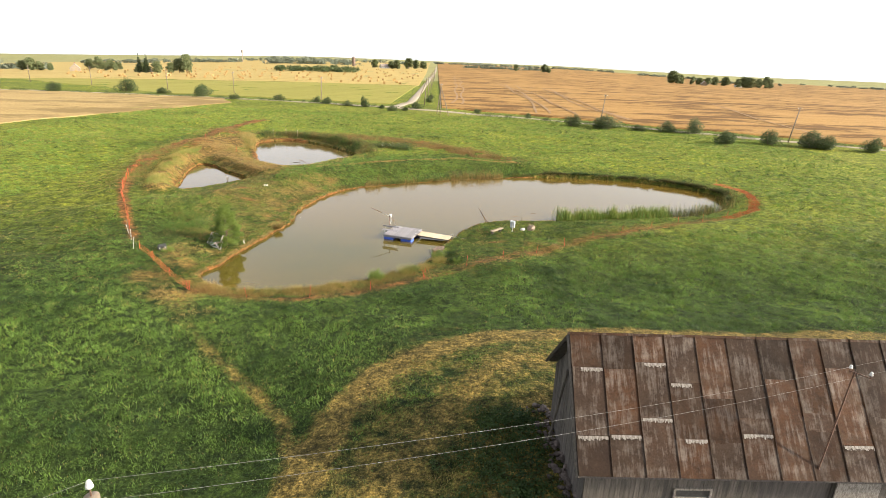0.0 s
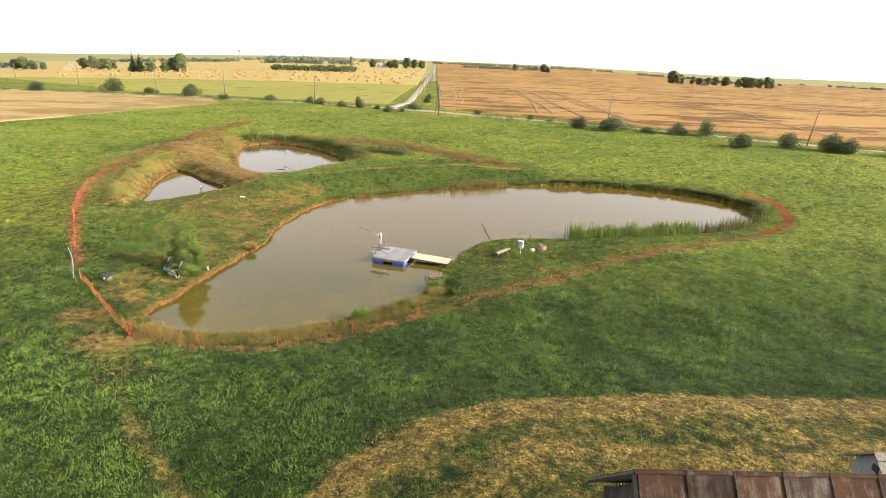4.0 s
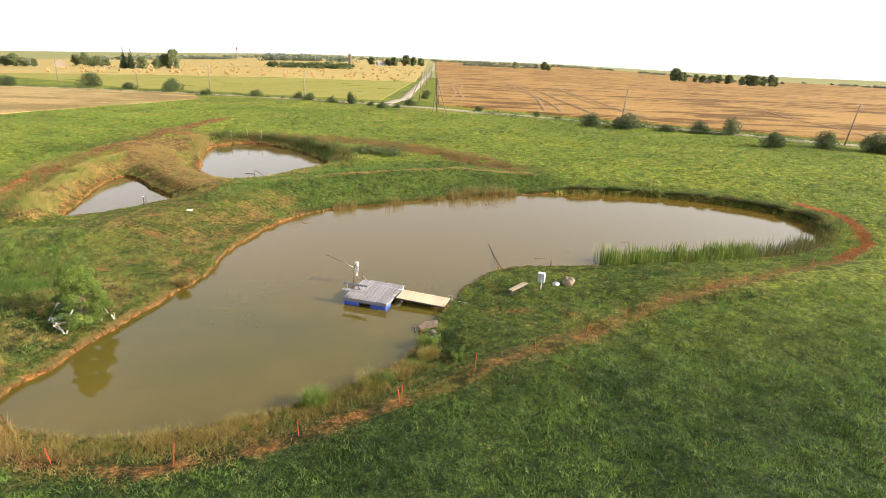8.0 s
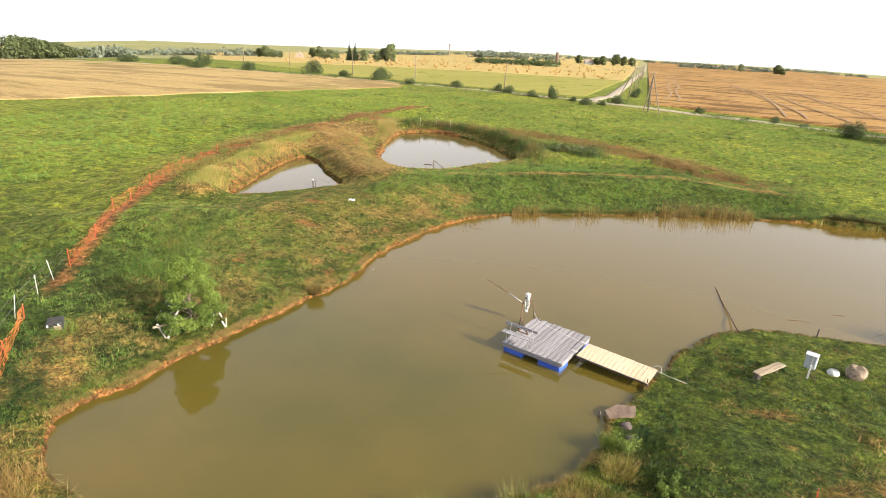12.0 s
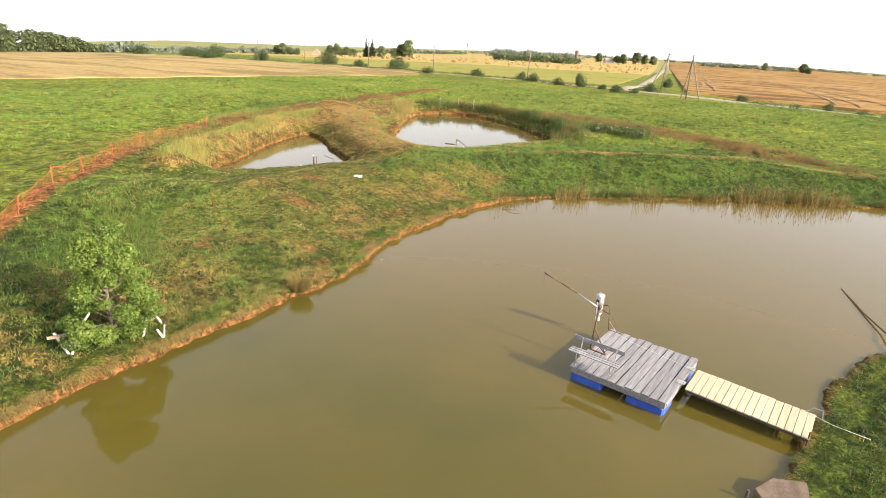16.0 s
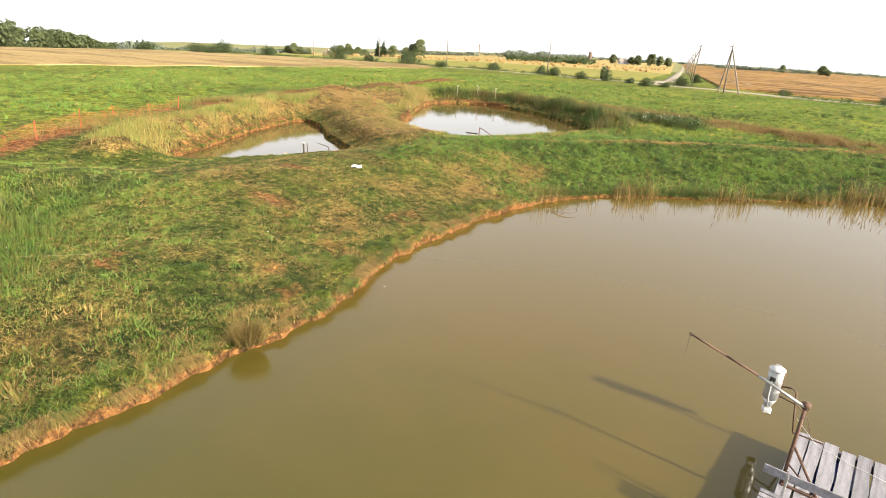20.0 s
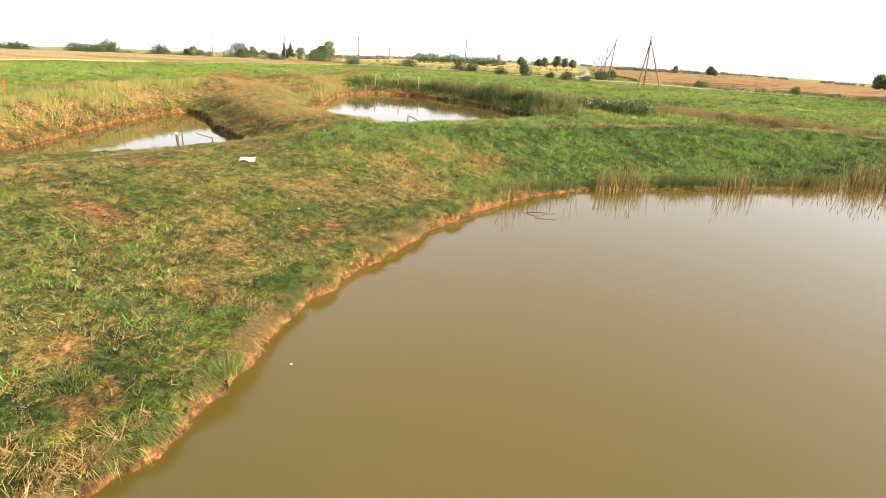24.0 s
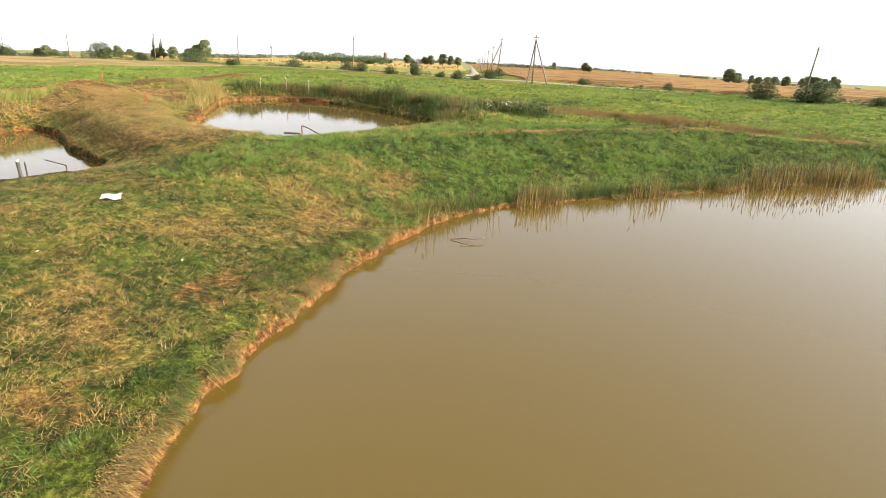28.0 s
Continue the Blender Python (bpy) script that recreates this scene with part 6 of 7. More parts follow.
for x, y, s in ((176, 1290, 1.2), (226, 1220, 1.35), (233, 1215, 0.9), (361, 893, 1.5), (366, 885, 1.1), (372, 890, 1.2), (395, 900, 1.0), (408, 905, 1.1), (430, 925, 1.0), (448, 940, 1.2), (470, 950, 1.1), (455, 880, 1.0), (466, 885, 1.3),
                (474, 880, 1.4), (500, 905, 1.1), (512, 905, 1.4), (520, 908, 1.2), (-32, 1060, 1.4), (-45, 1050, 1.4), (-62, 1000, 1.2), (-72, 1010, 1.1), (-20, 1100, 1.2), (-100, 1010, 1.1)):
    planted(random.choice(TREES), x, y, s, None, 1.25, 0.3, "leafy tree in a hazy distant village")
for proto in (*BUSHES, *TREES, OAK, SPRUCE):
    for q in (*proto.children_recursive, proto):
        bpy.data.objects.remove(q)


def far_wood(name, spots, leaves, leaf, mat, label):
    """A distant stand of trees as one mass of crowns."""
    rnd = np.random.default_rng(len(spots))
    vs = []
    for x, y, h, w in spots:
        lobes = [((x + rnd.normal() * w * 0.35, y + rnd.normal() * w * 0.35, gz(x, y) + h * q), (w * 0.5, w * 0.5, h * 0.28)) for q in (0.22, 0.45, 0.6, 0.75)]
        v, _ = leaf_cloud(rnd, lobes, leaves, leaf)
        vs.append(v)
    v = np.concatenate(vs)
    return tagged(new(name, fast_mesh(name, v, np.arange(len(v)).reshape(-1, 4), mat)), label, "wood", kind="stuff")


def polar(az, d):
    return math.sin(radians(az)) * d, math.cos(radians(az)) * d


random.seed(33)
wood = []
for i in range(150):
    az = random.uniform(-74, -48)
    d = random.uniform(390, 460) + (az + 74) * 3
    edge = min(1, (-47.5 - az) / 5)
    wood.append((*polar(az, d), random.uniform(13, 17) * (0.5 + 0.5 * edge), random.uniform(7, 10)))
far_wood("wood", wood, 620, 0.95, LEAF_WOOD, "dense mixed wood at the edge of the wheat")
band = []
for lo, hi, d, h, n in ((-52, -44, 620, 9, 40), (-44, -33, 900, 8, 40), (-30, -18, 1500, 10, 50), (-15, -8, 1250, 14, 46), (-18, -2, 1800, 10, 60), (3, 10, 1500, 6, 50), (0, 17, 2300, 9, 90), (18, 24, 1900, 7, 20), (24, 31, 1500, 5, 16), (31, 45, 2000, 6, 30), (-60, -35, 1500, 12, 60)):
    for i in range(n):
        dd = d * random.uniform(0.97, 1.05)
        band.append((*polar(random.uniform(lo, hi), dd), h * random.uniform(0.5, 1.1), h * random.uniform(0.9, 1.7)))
far_wood("treeline", band, 70, 2.0, LEAF_HAZED, "line of distant trees along the horizon, coloured pale for haze")
hedge = [(random.uniform(-175, -92), random.uniform(640, 690), random.uniform(4, 7), random.uniform(6, 9)) for _ in range(40)]
far_wood("thicket", hedge, 120, 0.9, LEAF_BUSH, "long low thicket standing in the bale field")
verge = []
for i in range(260):
    u = random.random()
    x, y = (-150 + 145 * u, 203 - 36 * u) if i % 2 else (10 + 85 * u, 158 - 42 * u)
    verge.append((x + random.gauss(0, 1), y - 3.4 + random.gauss(0, 0.8), random.uniform(0.4, 1.1), random.uniform(0.8, 2.0)))
far_wood("verge_weeds", verge, 50, 0.10, LEAF_BUSH, "rough weeds along the road verge")


def make_small_tree():
    rnd = np.random.default_rng(17)
    x, y = -17.9, 40.9
    t = thing("young_tree", pose(x, y, gz(x, y) - 0.05), "young bright green leafy tree on the pond bank", "tree")
    trunk = Shape().tube([(0, 0, 0), (0.03, 0.02, 1.0), (-0.03, 0.05, 2.2), (0.02, 0.0, 3.45)], [0.07, 0.055, 0.035, 0.01], 8)
    lobes = []
    for i in range(46):
        a = i * 2.4 + rnd.uniform(-0.3, 0.3)
        z = 0.35 + 3.0 * (i / 45) ** 1.15
        reach = (1.40 * (1 - (z - 0.35) / 3.6) ** 0.8 + 0.12) * rnd.uniform(0.35, 1.0)
        c = (math.cos(a) * reach, math.sin(a) * reach, z + 0.08 * reach)
        size = 0.38 * rnd.uniform(0.55, 1.25)
        lobes.append((c, (size, size, size * 0.65)))
        trunk.tube([(0, 0, max(0.3, z - 0.35)), (c[0] * 0.6, c[1] * 0.6, z - 0.08), c], [0.022, 0.014, 0.005], 5)
    part("trunk", trunk, BARK, t)
    v, f = leaf_cloud(rnd, lobes, 26000, 0.040)
    part("crown", fast_mesh("crown", v, f, LEAF_APPLE), None, t)
    return t


make_small_tree()


def make_pole(x, y, h, label, strut=None, lean=(0, 0)):
    t = thing("utility_pole", pose(x, y, gz(x, y) - 0.3), label, "utility pole", "power line poles")
    part("pole", Shape().tube([(0, 0, 0), (lean[0], lean[1], h + 0.3)], [0.15, 0.10], 9), POLE_WOOD, t, "", True)
    part("crossarm", Shape().box((0.9, 0.08, 0.08), (lean[0], lean[1], h - 0.05)), POLE_WOOD, t)
    for k in (-0.38, 0.38):
        part("insulator", Shape().lathe([(0.05, 0), (0.06, 0.05), (0.03, 0.14)], 8, (lean[0] + k, lean[1], h)), WHITE, t)
    if strut:
        for sx, sy in strut:
            part("strut", Shape().tube([(sx, sy, 0), (lean[0], lean[1], h - 0.4)], [0.13, 0.09], 8), POLE_WOOD, t)
    return Vector((x + lean[0], y + lean[1], gz(x, y) + h))


LINE = "grey timber power pole standing beside the fields"
row = [make_pole(77.5, 120, 7.6, LINE, None, (1.0, 0)), make_pole(40.4, 137.0, 7.8, "leaning timber power pole beside a bush", None, (0.6, 0)),
       make_pole(1.3, 152, 8.0, "timber power pole braced by two struts", ((2.3, -3.0), (-0.9, 0.8))), make_pole(-36.5, 184, 7.2, LINE, None, (0.3, 0)), make_pole(-72, 208, 7.4, LINE), make_pole(-99, 216, 7.4, LINE), make_pole(-142, 243, 7.6, LINE), make_pole(-185, 270, 7.6, LINE)]
lane = [make_pole(-3.4, 180, 8.2, "timber power pole braced by one strut beside a lane", ((-2.6, -0.6),), (0.6, 0))] + [make_pole(-3.0 + 0.01 * k * 40, 180 + 42 * k, 7.8, "timber power pole in a row along the lane") for k in range(1, 9)]
for chain in (row, lane, [row[2], lane[0]]):
    for a, b in zip(chain[:-1], chain[1:]):
        wire(a + Vector((0.38, 0, 0.1)), b + Vector((0.38, 0, 0.1)), 0.6, r=0.004)
tower = thing("water_tower", pose(*polar(-17.6, 1500), gz(*polar(-17.6, 1500)) - 1), "slender distant tower on the horizon", "tower")
part("shaft", Shape().tube([(0, 0, 0), (0, 0, 22)], [1.3, 1.0], 10), OLD_PALE, tower)
part("tank", Shape().lathe([(1.0, 22), (2.2, 23.5), (2.2, 26.5), (0.4, 28)], 12), OLD_PALE, tower)


# ---------------------------------------------------------------- bales and farm buildings
STRAW = mat_simple("straw_bale", (0.19, 0.115, 0.04), (0.40, 0.26, 0.095), 3.0, 0.95, vary=0.15)


def make_bale():
    t = thing("straw_bale", pose(0, 0, -300), "round golden straw bale lying on the stubble", "bale", "straw bales")
    s = Shape()
    s.tube([(-0.6, 0, 0.66), (-0.57, 0, 0.66), (0.57, 0, 0.66), (0.6, 0, 0.66)], [0.6, 0.66, 0.66, 0.6], 14)
    part("roll", s, STRAW, t)
    s = Shape()
    for x in (-0.35, 0.0, 0.35):
        s.tube([(x - 0.02, 0, 0.66), (x + 0.02, 0, 0.66)], [0.668, 0.668], 14)
    part("twine", s, mat_simple("bale_twine", (0.36, 0.25, 0.1), (0.6, 0.45, 0.2), 3, 0.9), t)
    return t


bale = make_bale()
random.seed(44)
for r in range(20):
    for c in range(13):
        v = ((r + 0.5 + random.uniform(-0.3, 0.3)) / 20) ** 1.25
        u = (c + 0.5 + random.uniform(-0.4, 0.4)) / 13
        y = 345 + 560 * v
        x = -12 - (205 + 330 * v) * u
        if abs(x + 238) < 18 and y < 540 or -180 < x < -90 and 630 < y < 700:
            continue
        copy_thing(bale, Matrix.Translation((x, y, gz(x, y) + 0.1)) @ Matrix.Rotation(random.choice((0.1, 0.3, 1.7)) + random.uniform(-0.2, 0.2), 4, "Z") @ Matrix.Scale(1.12, 4))
for q in (*bale.children_recursive, bale):
    bpy.data.objects.remove(q)


def make_house(x, y, length, width, wall_h, roof_h, turn, label, wall_mat, roof_mat):
    t = thing("house", pose(x, y, gz(x, y) - 0.3, 0, 0, turn), label, "house")
    a, b = length / 2, width / 2
    part("wall", Shape().add([(sx * a, sy * b, z) for z in (0, wall_h) for sx, sy in ((-1, -1), (1, -1), (1, 1), (-1, 1))] + [(-a, 0, wall_h + roof_h), (a, 0, wall_h + roof_h)],
                             [(3, 2, 1, 0), (0, 1, 5, 4), (2, 3, 7, 6), (1, 2, 6, 9, 5), (3, 0, 4, 8, 7)]), wall_mat, t)
    r = Shape()
    for s in (-1, 1):
        k = [(-a - 0.5, 0, wall_h + roof_h + 0.15), (a + 0.5, 0, wall_h + roof_h + 0.15), (a + 0.5, s * (b + 0.5), wall_h - 0.3), (-a - 0.5, s * (b + 0.5), wall_h - 0.3)]
        k += [(p[0], p[1], p[2] - 0.18) for p in k]
        r.add(k, [(0, 1, 2, 3), (7, 6, 5, 4), (0, 3, 7, 4), (1, 5, 6, 2), (2, 6, 7, 3), (0, 4, 5, 1)])
    roof = part("roof", r, roof_mat, t)
    part("chimney", Shape().box((0.7, 0.7, 1.4), (a * 0.3, 0.2, wall_h + roof_h + 0.5)), BRICK, roof)
    for i in range(3):
        w = part("window", Shape().box((1.1, 0.1, 1.2), (-a + (i + 0.7) * length / 3.4, -b - 0.02, wall_h * 0.55)), WHITE, t)
        part("pane", Shape().box((0.9, 0.06, 1.0), (-a + (i + 0.7) * length / 3.4, -b - 0.06, wall_h * 0.55)), RUBBER, w)
    return t


BRICK = mat_simple("brick", (0.2, 0.09, 0.06), (0.34, 0.17, 0.12), 4, 0.9)
TILE_ROOF = mat_simple("grey_roofing", (0.20, 0.16, 0.14), (0.34, 0.29, 0.26), 1.5, 0.9)
make_house(-366, 612, 20, 9, 3.2, 4.5, -60, "pale farmhouse with a steep grey roof between trees", OLD_PALE, TILE_ROOF)
make_house(-266, 548, 16, 6, 1.6, 1.8, -20, "low dark shed beside the stubble field", DARK_BOARD, TILE_ROOF)
make_house(470, 900, 16, 9, 3.4, 4, 20, "pale distant village house with a grey roof", WHITE, TILE_ROOF)
make_house(404, 880, 14, 8, 3.2, 3.5, 70, "pale distant village house with a brown roof", OLD_PALE, TILE_ROOF)
make_house(-84, 1010, 14, 9, 3.4, 4.2, 30, "pale distant farmhouse among village trees", WHITE, TILE_ROOF)
silo = thing("grain_silo", pose(-150, 1120, gz(-150, 1120) - 0.5), "grey cylindrical silo among distant trees", "silo")
part("body", Shape().lathe([(3, 0), (3, 15), (2.6, 16)], 16), CONCRETE, silo)
part("roof", Shape().lathe([(3.1, 15.8), (0.3, 18)], 16), TILE_ROOF, silo)


# ---------------------------------------------------------------- grass, reeds and weeds
def mat_grass():
    m, nt, p = material("grass_blades")
    tone, straw = attr(nt, "tone"), attr(nt, "straw")
    col = ramp_between(nt, tone, (0.008, 0.034, 0.008), (0.135, 0.228, 0.036), 0.0, 1.0)
    col = mixed(nt, straw, col, ramp_between(nt, tone, (0.085, 0.045, 0.017), (0.43, 0.285, 0.10), 0.0, 1.0))
    nt.links.new(col, p.inputs["Base Color"])
    p.inputs["Roughness"].default_value, p.inputs["Specular IOR Level"].default_value = 0.55, 0.3
    tr = nt.nodes.new("ShaderNodeBsdfTranslucent")
    nt.links.new(col, tr.inputs["Color"])
    mx = nt.nodes.new("ShaderNodeMixShader")
    mx.inputs[0].default_value = 0.22
    nt.links.new(p.outputs[0], mx.inputs[1])
    nt.links.new(tr.outputs[0], mx.inputs[2])
    nt.links.new(mx.outputs[0], nt.nodes["Material Output"].inputs["Surface"])
    return m


GRASS = mat_grass()
NETTLE = mat_leaf("nettle_leaves", (0.016, 0.036, 0.010), (0.055, 0.090, 0.024))


def blades(rnd, x, y, h, w, lean, tone, straw, z=None, away=None):
    """One bent triangle a blade; away: an angle to lean to, else at random."""
    n = len(x)
    z = ground_z(x, y) - 0.02 if z is None else z
    a = rnd.uniform(0, 6.283, n)
    d = a + rnd.normal(0, 0.7, n) if away is None else away + rnd.normal(0, 0.6, n)
    l = h * lean * rnd.uniform(0.3, 1.5, n)
    base = np.stack([x, y, z], 1)
    side = np.stack([np.cos(a), np.sin(a), 0 * a], 1) * (w / 2)[:, None]
    tip = base + np.stack([np.cos(d) * l, np.sin(d) * l, h], 1)
    v = np.stack([base - side, base + side, tip], 1).reshape(-1, 3)
    return v, np.repeat(tone, 3), np.repeat(straw, 3)


def sward(name, label, batches):
    v = np.concatenate([b[0] for b in batches])
    me = fast_mesh(name, v, np.arange(len(v)).reshape(-1, 3), GRASS)
    mark(me, "tone", np.concatenate([b[1] for b in batches]))
    mark(me, "straw", np.concatenate([b[2] for b in batches]))
    return tagged(new(name, me), label, "grass", kind="stuff")


def near_grid():
    xs, ys = np.arange(-50, 50.2, 0.4), np.arange(2, 126.2, 0.4)
    return xs, ys, ground_z(*np.meshgrid(xs, ys))


GRID_X, GRID_Y, GRID_Z = near_grid()


def quick_z(x, y):
    """Height of the ground sheet itself, between its corners."""
    u, v = np.clip((x + 50) / 0.4, 0, len(GRID_X) - 1.001), np.clip((y - 2) / 0.4, 0, len(GRID_Y) - 1.001)
    i, j = u.astype(int), v.astype(int)
    a, b = u - i, v - j
    z = (GRID_Z[j, i] * (1 - a) + GRID_Z[j, i + 1] * a) * (1 - b) + (GRID_Z[j + 1, i] * (1 - a) + GRID_Z[j + 1, i + 1] * a) * b
    out = (np.abs(x) > 49.9) | (y < 2.1) | (y > 125.8)
    if out.any():
        z[out] = ground_z(x[out], y[out])
    return z


def sow(seed, count, box, clump, high, wide, lean, keep, dryness=0.0, soft=0.0, per=9, contrast=1.0, speck=0.14):
    """Tussocks of blades over a box of ground, kept off water, bare clay and the barn."""
    rnd = np.random.default_rng(seed)
    k = count // per
    x, y = rnd.uniform(box[0], box[1], k), rnd.uniform(box[2], box[3], k)
    soil, dry, mown = zones(x, y)
    ground, water = bank_lift(x, y, quick_z(x, y))
    thin = patchy(x, y, 0.6) * 0.5 + patchy(x, y, 1.7) * 0.5
    ok = keep(x, y) & (water > 0.10 + clump * 0.25) & (soil + (thin - 0.5) * 0.6 < 0.42)
    ok &= ~((x > WEST_X - 0.1) & (x < EAST_X + 0.1) & (y > 9.2) & (y < 15.2))
    ok &= rnd.random(k) > np.clip(mown - 0.5, 0, 1)
    x, y, soil, dry, mown, thin, ground, water = (q[ok] for q in (x, y, soil, dry, mown, thin, ground, water))
    k = len(x)
    lush = patchy(x, y, 0.9) * 0.45 + patchy(x, y, 3.1) * 0.55
    h = high * (0.30 + 1.4 * lush) * rnd.uniform(0.35, 1.6, k) * (1 - 0.7 * np.clip(mown * 1.3, 0, 1)) * (1 - 0.35 * np.clip(dry * 1.2, 0, 1))
    tone = 0.42 + contrast * (0.55 * (patchy(x, y, 0.75) - 0.5) + 0.75 * (patchy(x, y, 2.6) - 0.5) + 0.4 * (patchy(x, y, 9.0) - 0.5) + rnd.normal(0, 1.35 * speck, k)) + (soft(x, y) if callable(soft) else soft)
    straw = (dryness(x, y) if callable(dryness) else dryness) + 1.15 * dry + 0.95 * mown + 0.9 * soil + (patchy(x, y, 0.8) - 0.5) * 0.8 + (patchy(x, y, 4.0) - 0.5) * 0.5 - 0.22 + rnd.normal(0, speck, k)
    way = rnd.uniform(0, 6.283, k)
    i = np.repeat(np.arange(k), per)
    n = len(i)
    px, py = x[i] + rnd.normal(0, clump * 0.42, n), y[i] + rnd.normal(0, clump * 0.42, n)
    t = np.clip(tone[i] + rnd.normal(0, speck * 0.55, n), 0, 1)
    s = np.clip((straw[i] + rnd.normal(0, 0.12, n) - 0.5) * 2.0 + 0.5, 0, 1)
    s = np.where(rnd.random(n) < 0.05, np.maximum(s, 0.6), s)
    away = np.where(rnd.random(n) < 0.5, way[i], rnd.uniform(0, 6.283, n))
    return blades(rnd, px, py, h[i] * rnd.uniform(0.7, 1.25, n), wide * rnd.uniform(0.7, 1.3, n), lean, t, s, np.where(water[i] < 1.2, ground[i], quick_z(px, py)) - 0.02, away)


def everywhere(x, y):
    return np.ones(x.shape, bool)


def fray(x, y):
    """A ragged seam between two sowings."""
    return TABLE[np.floor(x * 3.1).astype(int) % 256, np.floor(y * 3.1).astype(int) % 256]


# blade tone lifted to the north, west and east of the middle
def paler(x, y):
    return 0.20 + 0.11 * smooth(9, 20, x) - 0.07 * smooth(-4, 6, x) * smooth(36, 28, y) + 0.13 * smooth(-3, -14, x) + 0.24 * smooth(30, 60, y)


def drier(x, y):
    return -0.04 + 0.27 * smooth(70, 95, y) * smooth(24, 8, x)


def tongue(x, y):
    """The grazed tongue of land by the gangway."""
    return (x > -1) & (y > 36) & (y < 54) & (outline_distance(x, y, RING) < 7)


def left_bank(x, y):
    return (x < -11.5) & (y > 31) | (y > 63.5) & (x < 14)


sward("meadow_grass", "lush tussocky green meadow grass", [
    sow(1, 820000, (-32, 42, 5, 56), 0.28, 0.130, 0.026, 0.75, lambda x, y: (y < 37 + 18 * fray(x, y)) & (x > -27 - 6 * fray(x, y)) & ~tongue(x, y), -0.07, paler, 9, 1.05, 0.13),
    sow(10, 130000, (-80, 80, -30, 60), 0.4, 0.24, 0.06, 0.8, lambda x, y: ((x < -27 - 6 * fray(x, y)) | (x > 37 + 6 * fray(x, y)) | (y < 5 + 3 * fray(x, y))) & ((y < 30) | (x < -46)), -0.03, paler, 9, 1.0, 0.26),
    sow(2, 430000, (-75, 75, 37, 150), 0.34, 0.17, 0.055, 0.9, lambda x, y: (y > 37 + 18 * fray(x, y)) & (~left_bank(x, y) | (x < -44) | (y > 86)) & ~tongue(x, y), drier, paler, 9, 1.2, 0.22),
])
sward("bank_grass", "short trampled grass on the pond banks", [
    sow(3, 290000, (-44, -12, 31, 84), 0.11, 0.066, 0.012, 1.2, left_bank, 0.70, 0.16, 12, 1.1, 0.30),
    sow(7, 420000, (-24, -12.5, 41, 68), 0.09, 0.058, 0.011, 1.1, left_bank, 0.70, 0.12, 12, 1.2, 0.36),
    sow(8, 70000, (-20, -12, 34, 66), 0.15, 0.14, 0.010, 0.9, lambda x, y: left_bank(x, y) & (patchy(x, y, 1.1) > 0.60) & (outline_distance(x, y, RING) < 1.5), -0.15, 0.05, 12, 0.9, 0.25),
    sow(9, 130000, (-20, -12, 34, 66), 0.12, 0.15, 0.013, 1.1, lambda x, y: left_bank(x, y) & (outline_distance(x, y, RING) < 1.3), 0.50, 0.06, 9, 0.9, 0.34),
    sow(4, 240000, (-20, 14, 62, 86), 0.13, 0.17, 0.020, 0.9, left_bank, -0.04, 0.46, 14, 1.3, 0.26),
    sow(5, 300000, (-1.5, 22, 35, 54), 0.12, 0.075, 0.018, 1.0, lambda x, y: outline_distance(x, y, RING) < 9, 0.27, -0.10, 9, 1.1, 0.30),
    sow(6, 70000, (12, 44, 48, 80), 0.2, 0.18, 0.022, 0.8, lambda x, y: outline_distance(x, y, RING) < 4, 0.05, 0.0),
])


def along(points, step, rnd, spread_by):
    """Random places near a line."""
    p = np.array(points, float)
    seg = np.r_[0, np.cumsum(np.linalg.norm(np.diff(p, axis=0), axis=1))]
    n = int(seg[-1] / step)
    d = rnd.uniform(0, seg[-1], n)
    return np.interp(d, seg, p[:, 0]) + rnd.normal(0, spread_by, n), np.interp(d, seg, p[:, 1]) + rnd.normal(0, spread_by, n)


def rough(seed, points, step, wide_by, high, width, lean, tone, straw, ring=None, clear=0.1):
    rnd = np.random.default_rng(seed)
    x, y = along(points, step, rnd, wide_by)
    ok = outline_distance(x, y, RING) > clear
    for r in (POOL_RING, BASIN_RING):
        ok &= outline_distance(x, y, r) > 0.15
    ok &= patchy(x, y, 0.8) > 0.30
    x, y = x[ok], y[ok]
    n = len(x)
    ground = bank_lift(x, y, quick_z(x, y))[0] - 0.02
    return blades(rnd, x, y, high * rnd.uniform(0.35, 1.15, n) * (0.5 + patchy(x, y, 1.2)), np.full(n, width), lean, np.clip(tone + rnd.normal(0, 0.2, n), 0, 1), np.clip(straw + rnd.normal(0, 0.22, n) + (patchy(x, y, 1.5) - 0.5) * 0.7, 0, 1), ground)


def shore(lo, hi, off):
    """A stretch of the big pond's outline, moved outwards."""
    p = np.array(POND[lo:hi + 1], float)
    t = np.gradient(p, axis=0)
    t /= np.linalg.norm(t, axis=1)[:, None]
    sgn = 1 if np.sum(RING[:, 0] * np.roll(RING[:, 1], -1) - np.roll(RING[:, 0], -1) * RING[:, 1]) > 0 else -1
    return p + np.stack([t[:, 1], -t[:, 0]], 1) * sgn * off


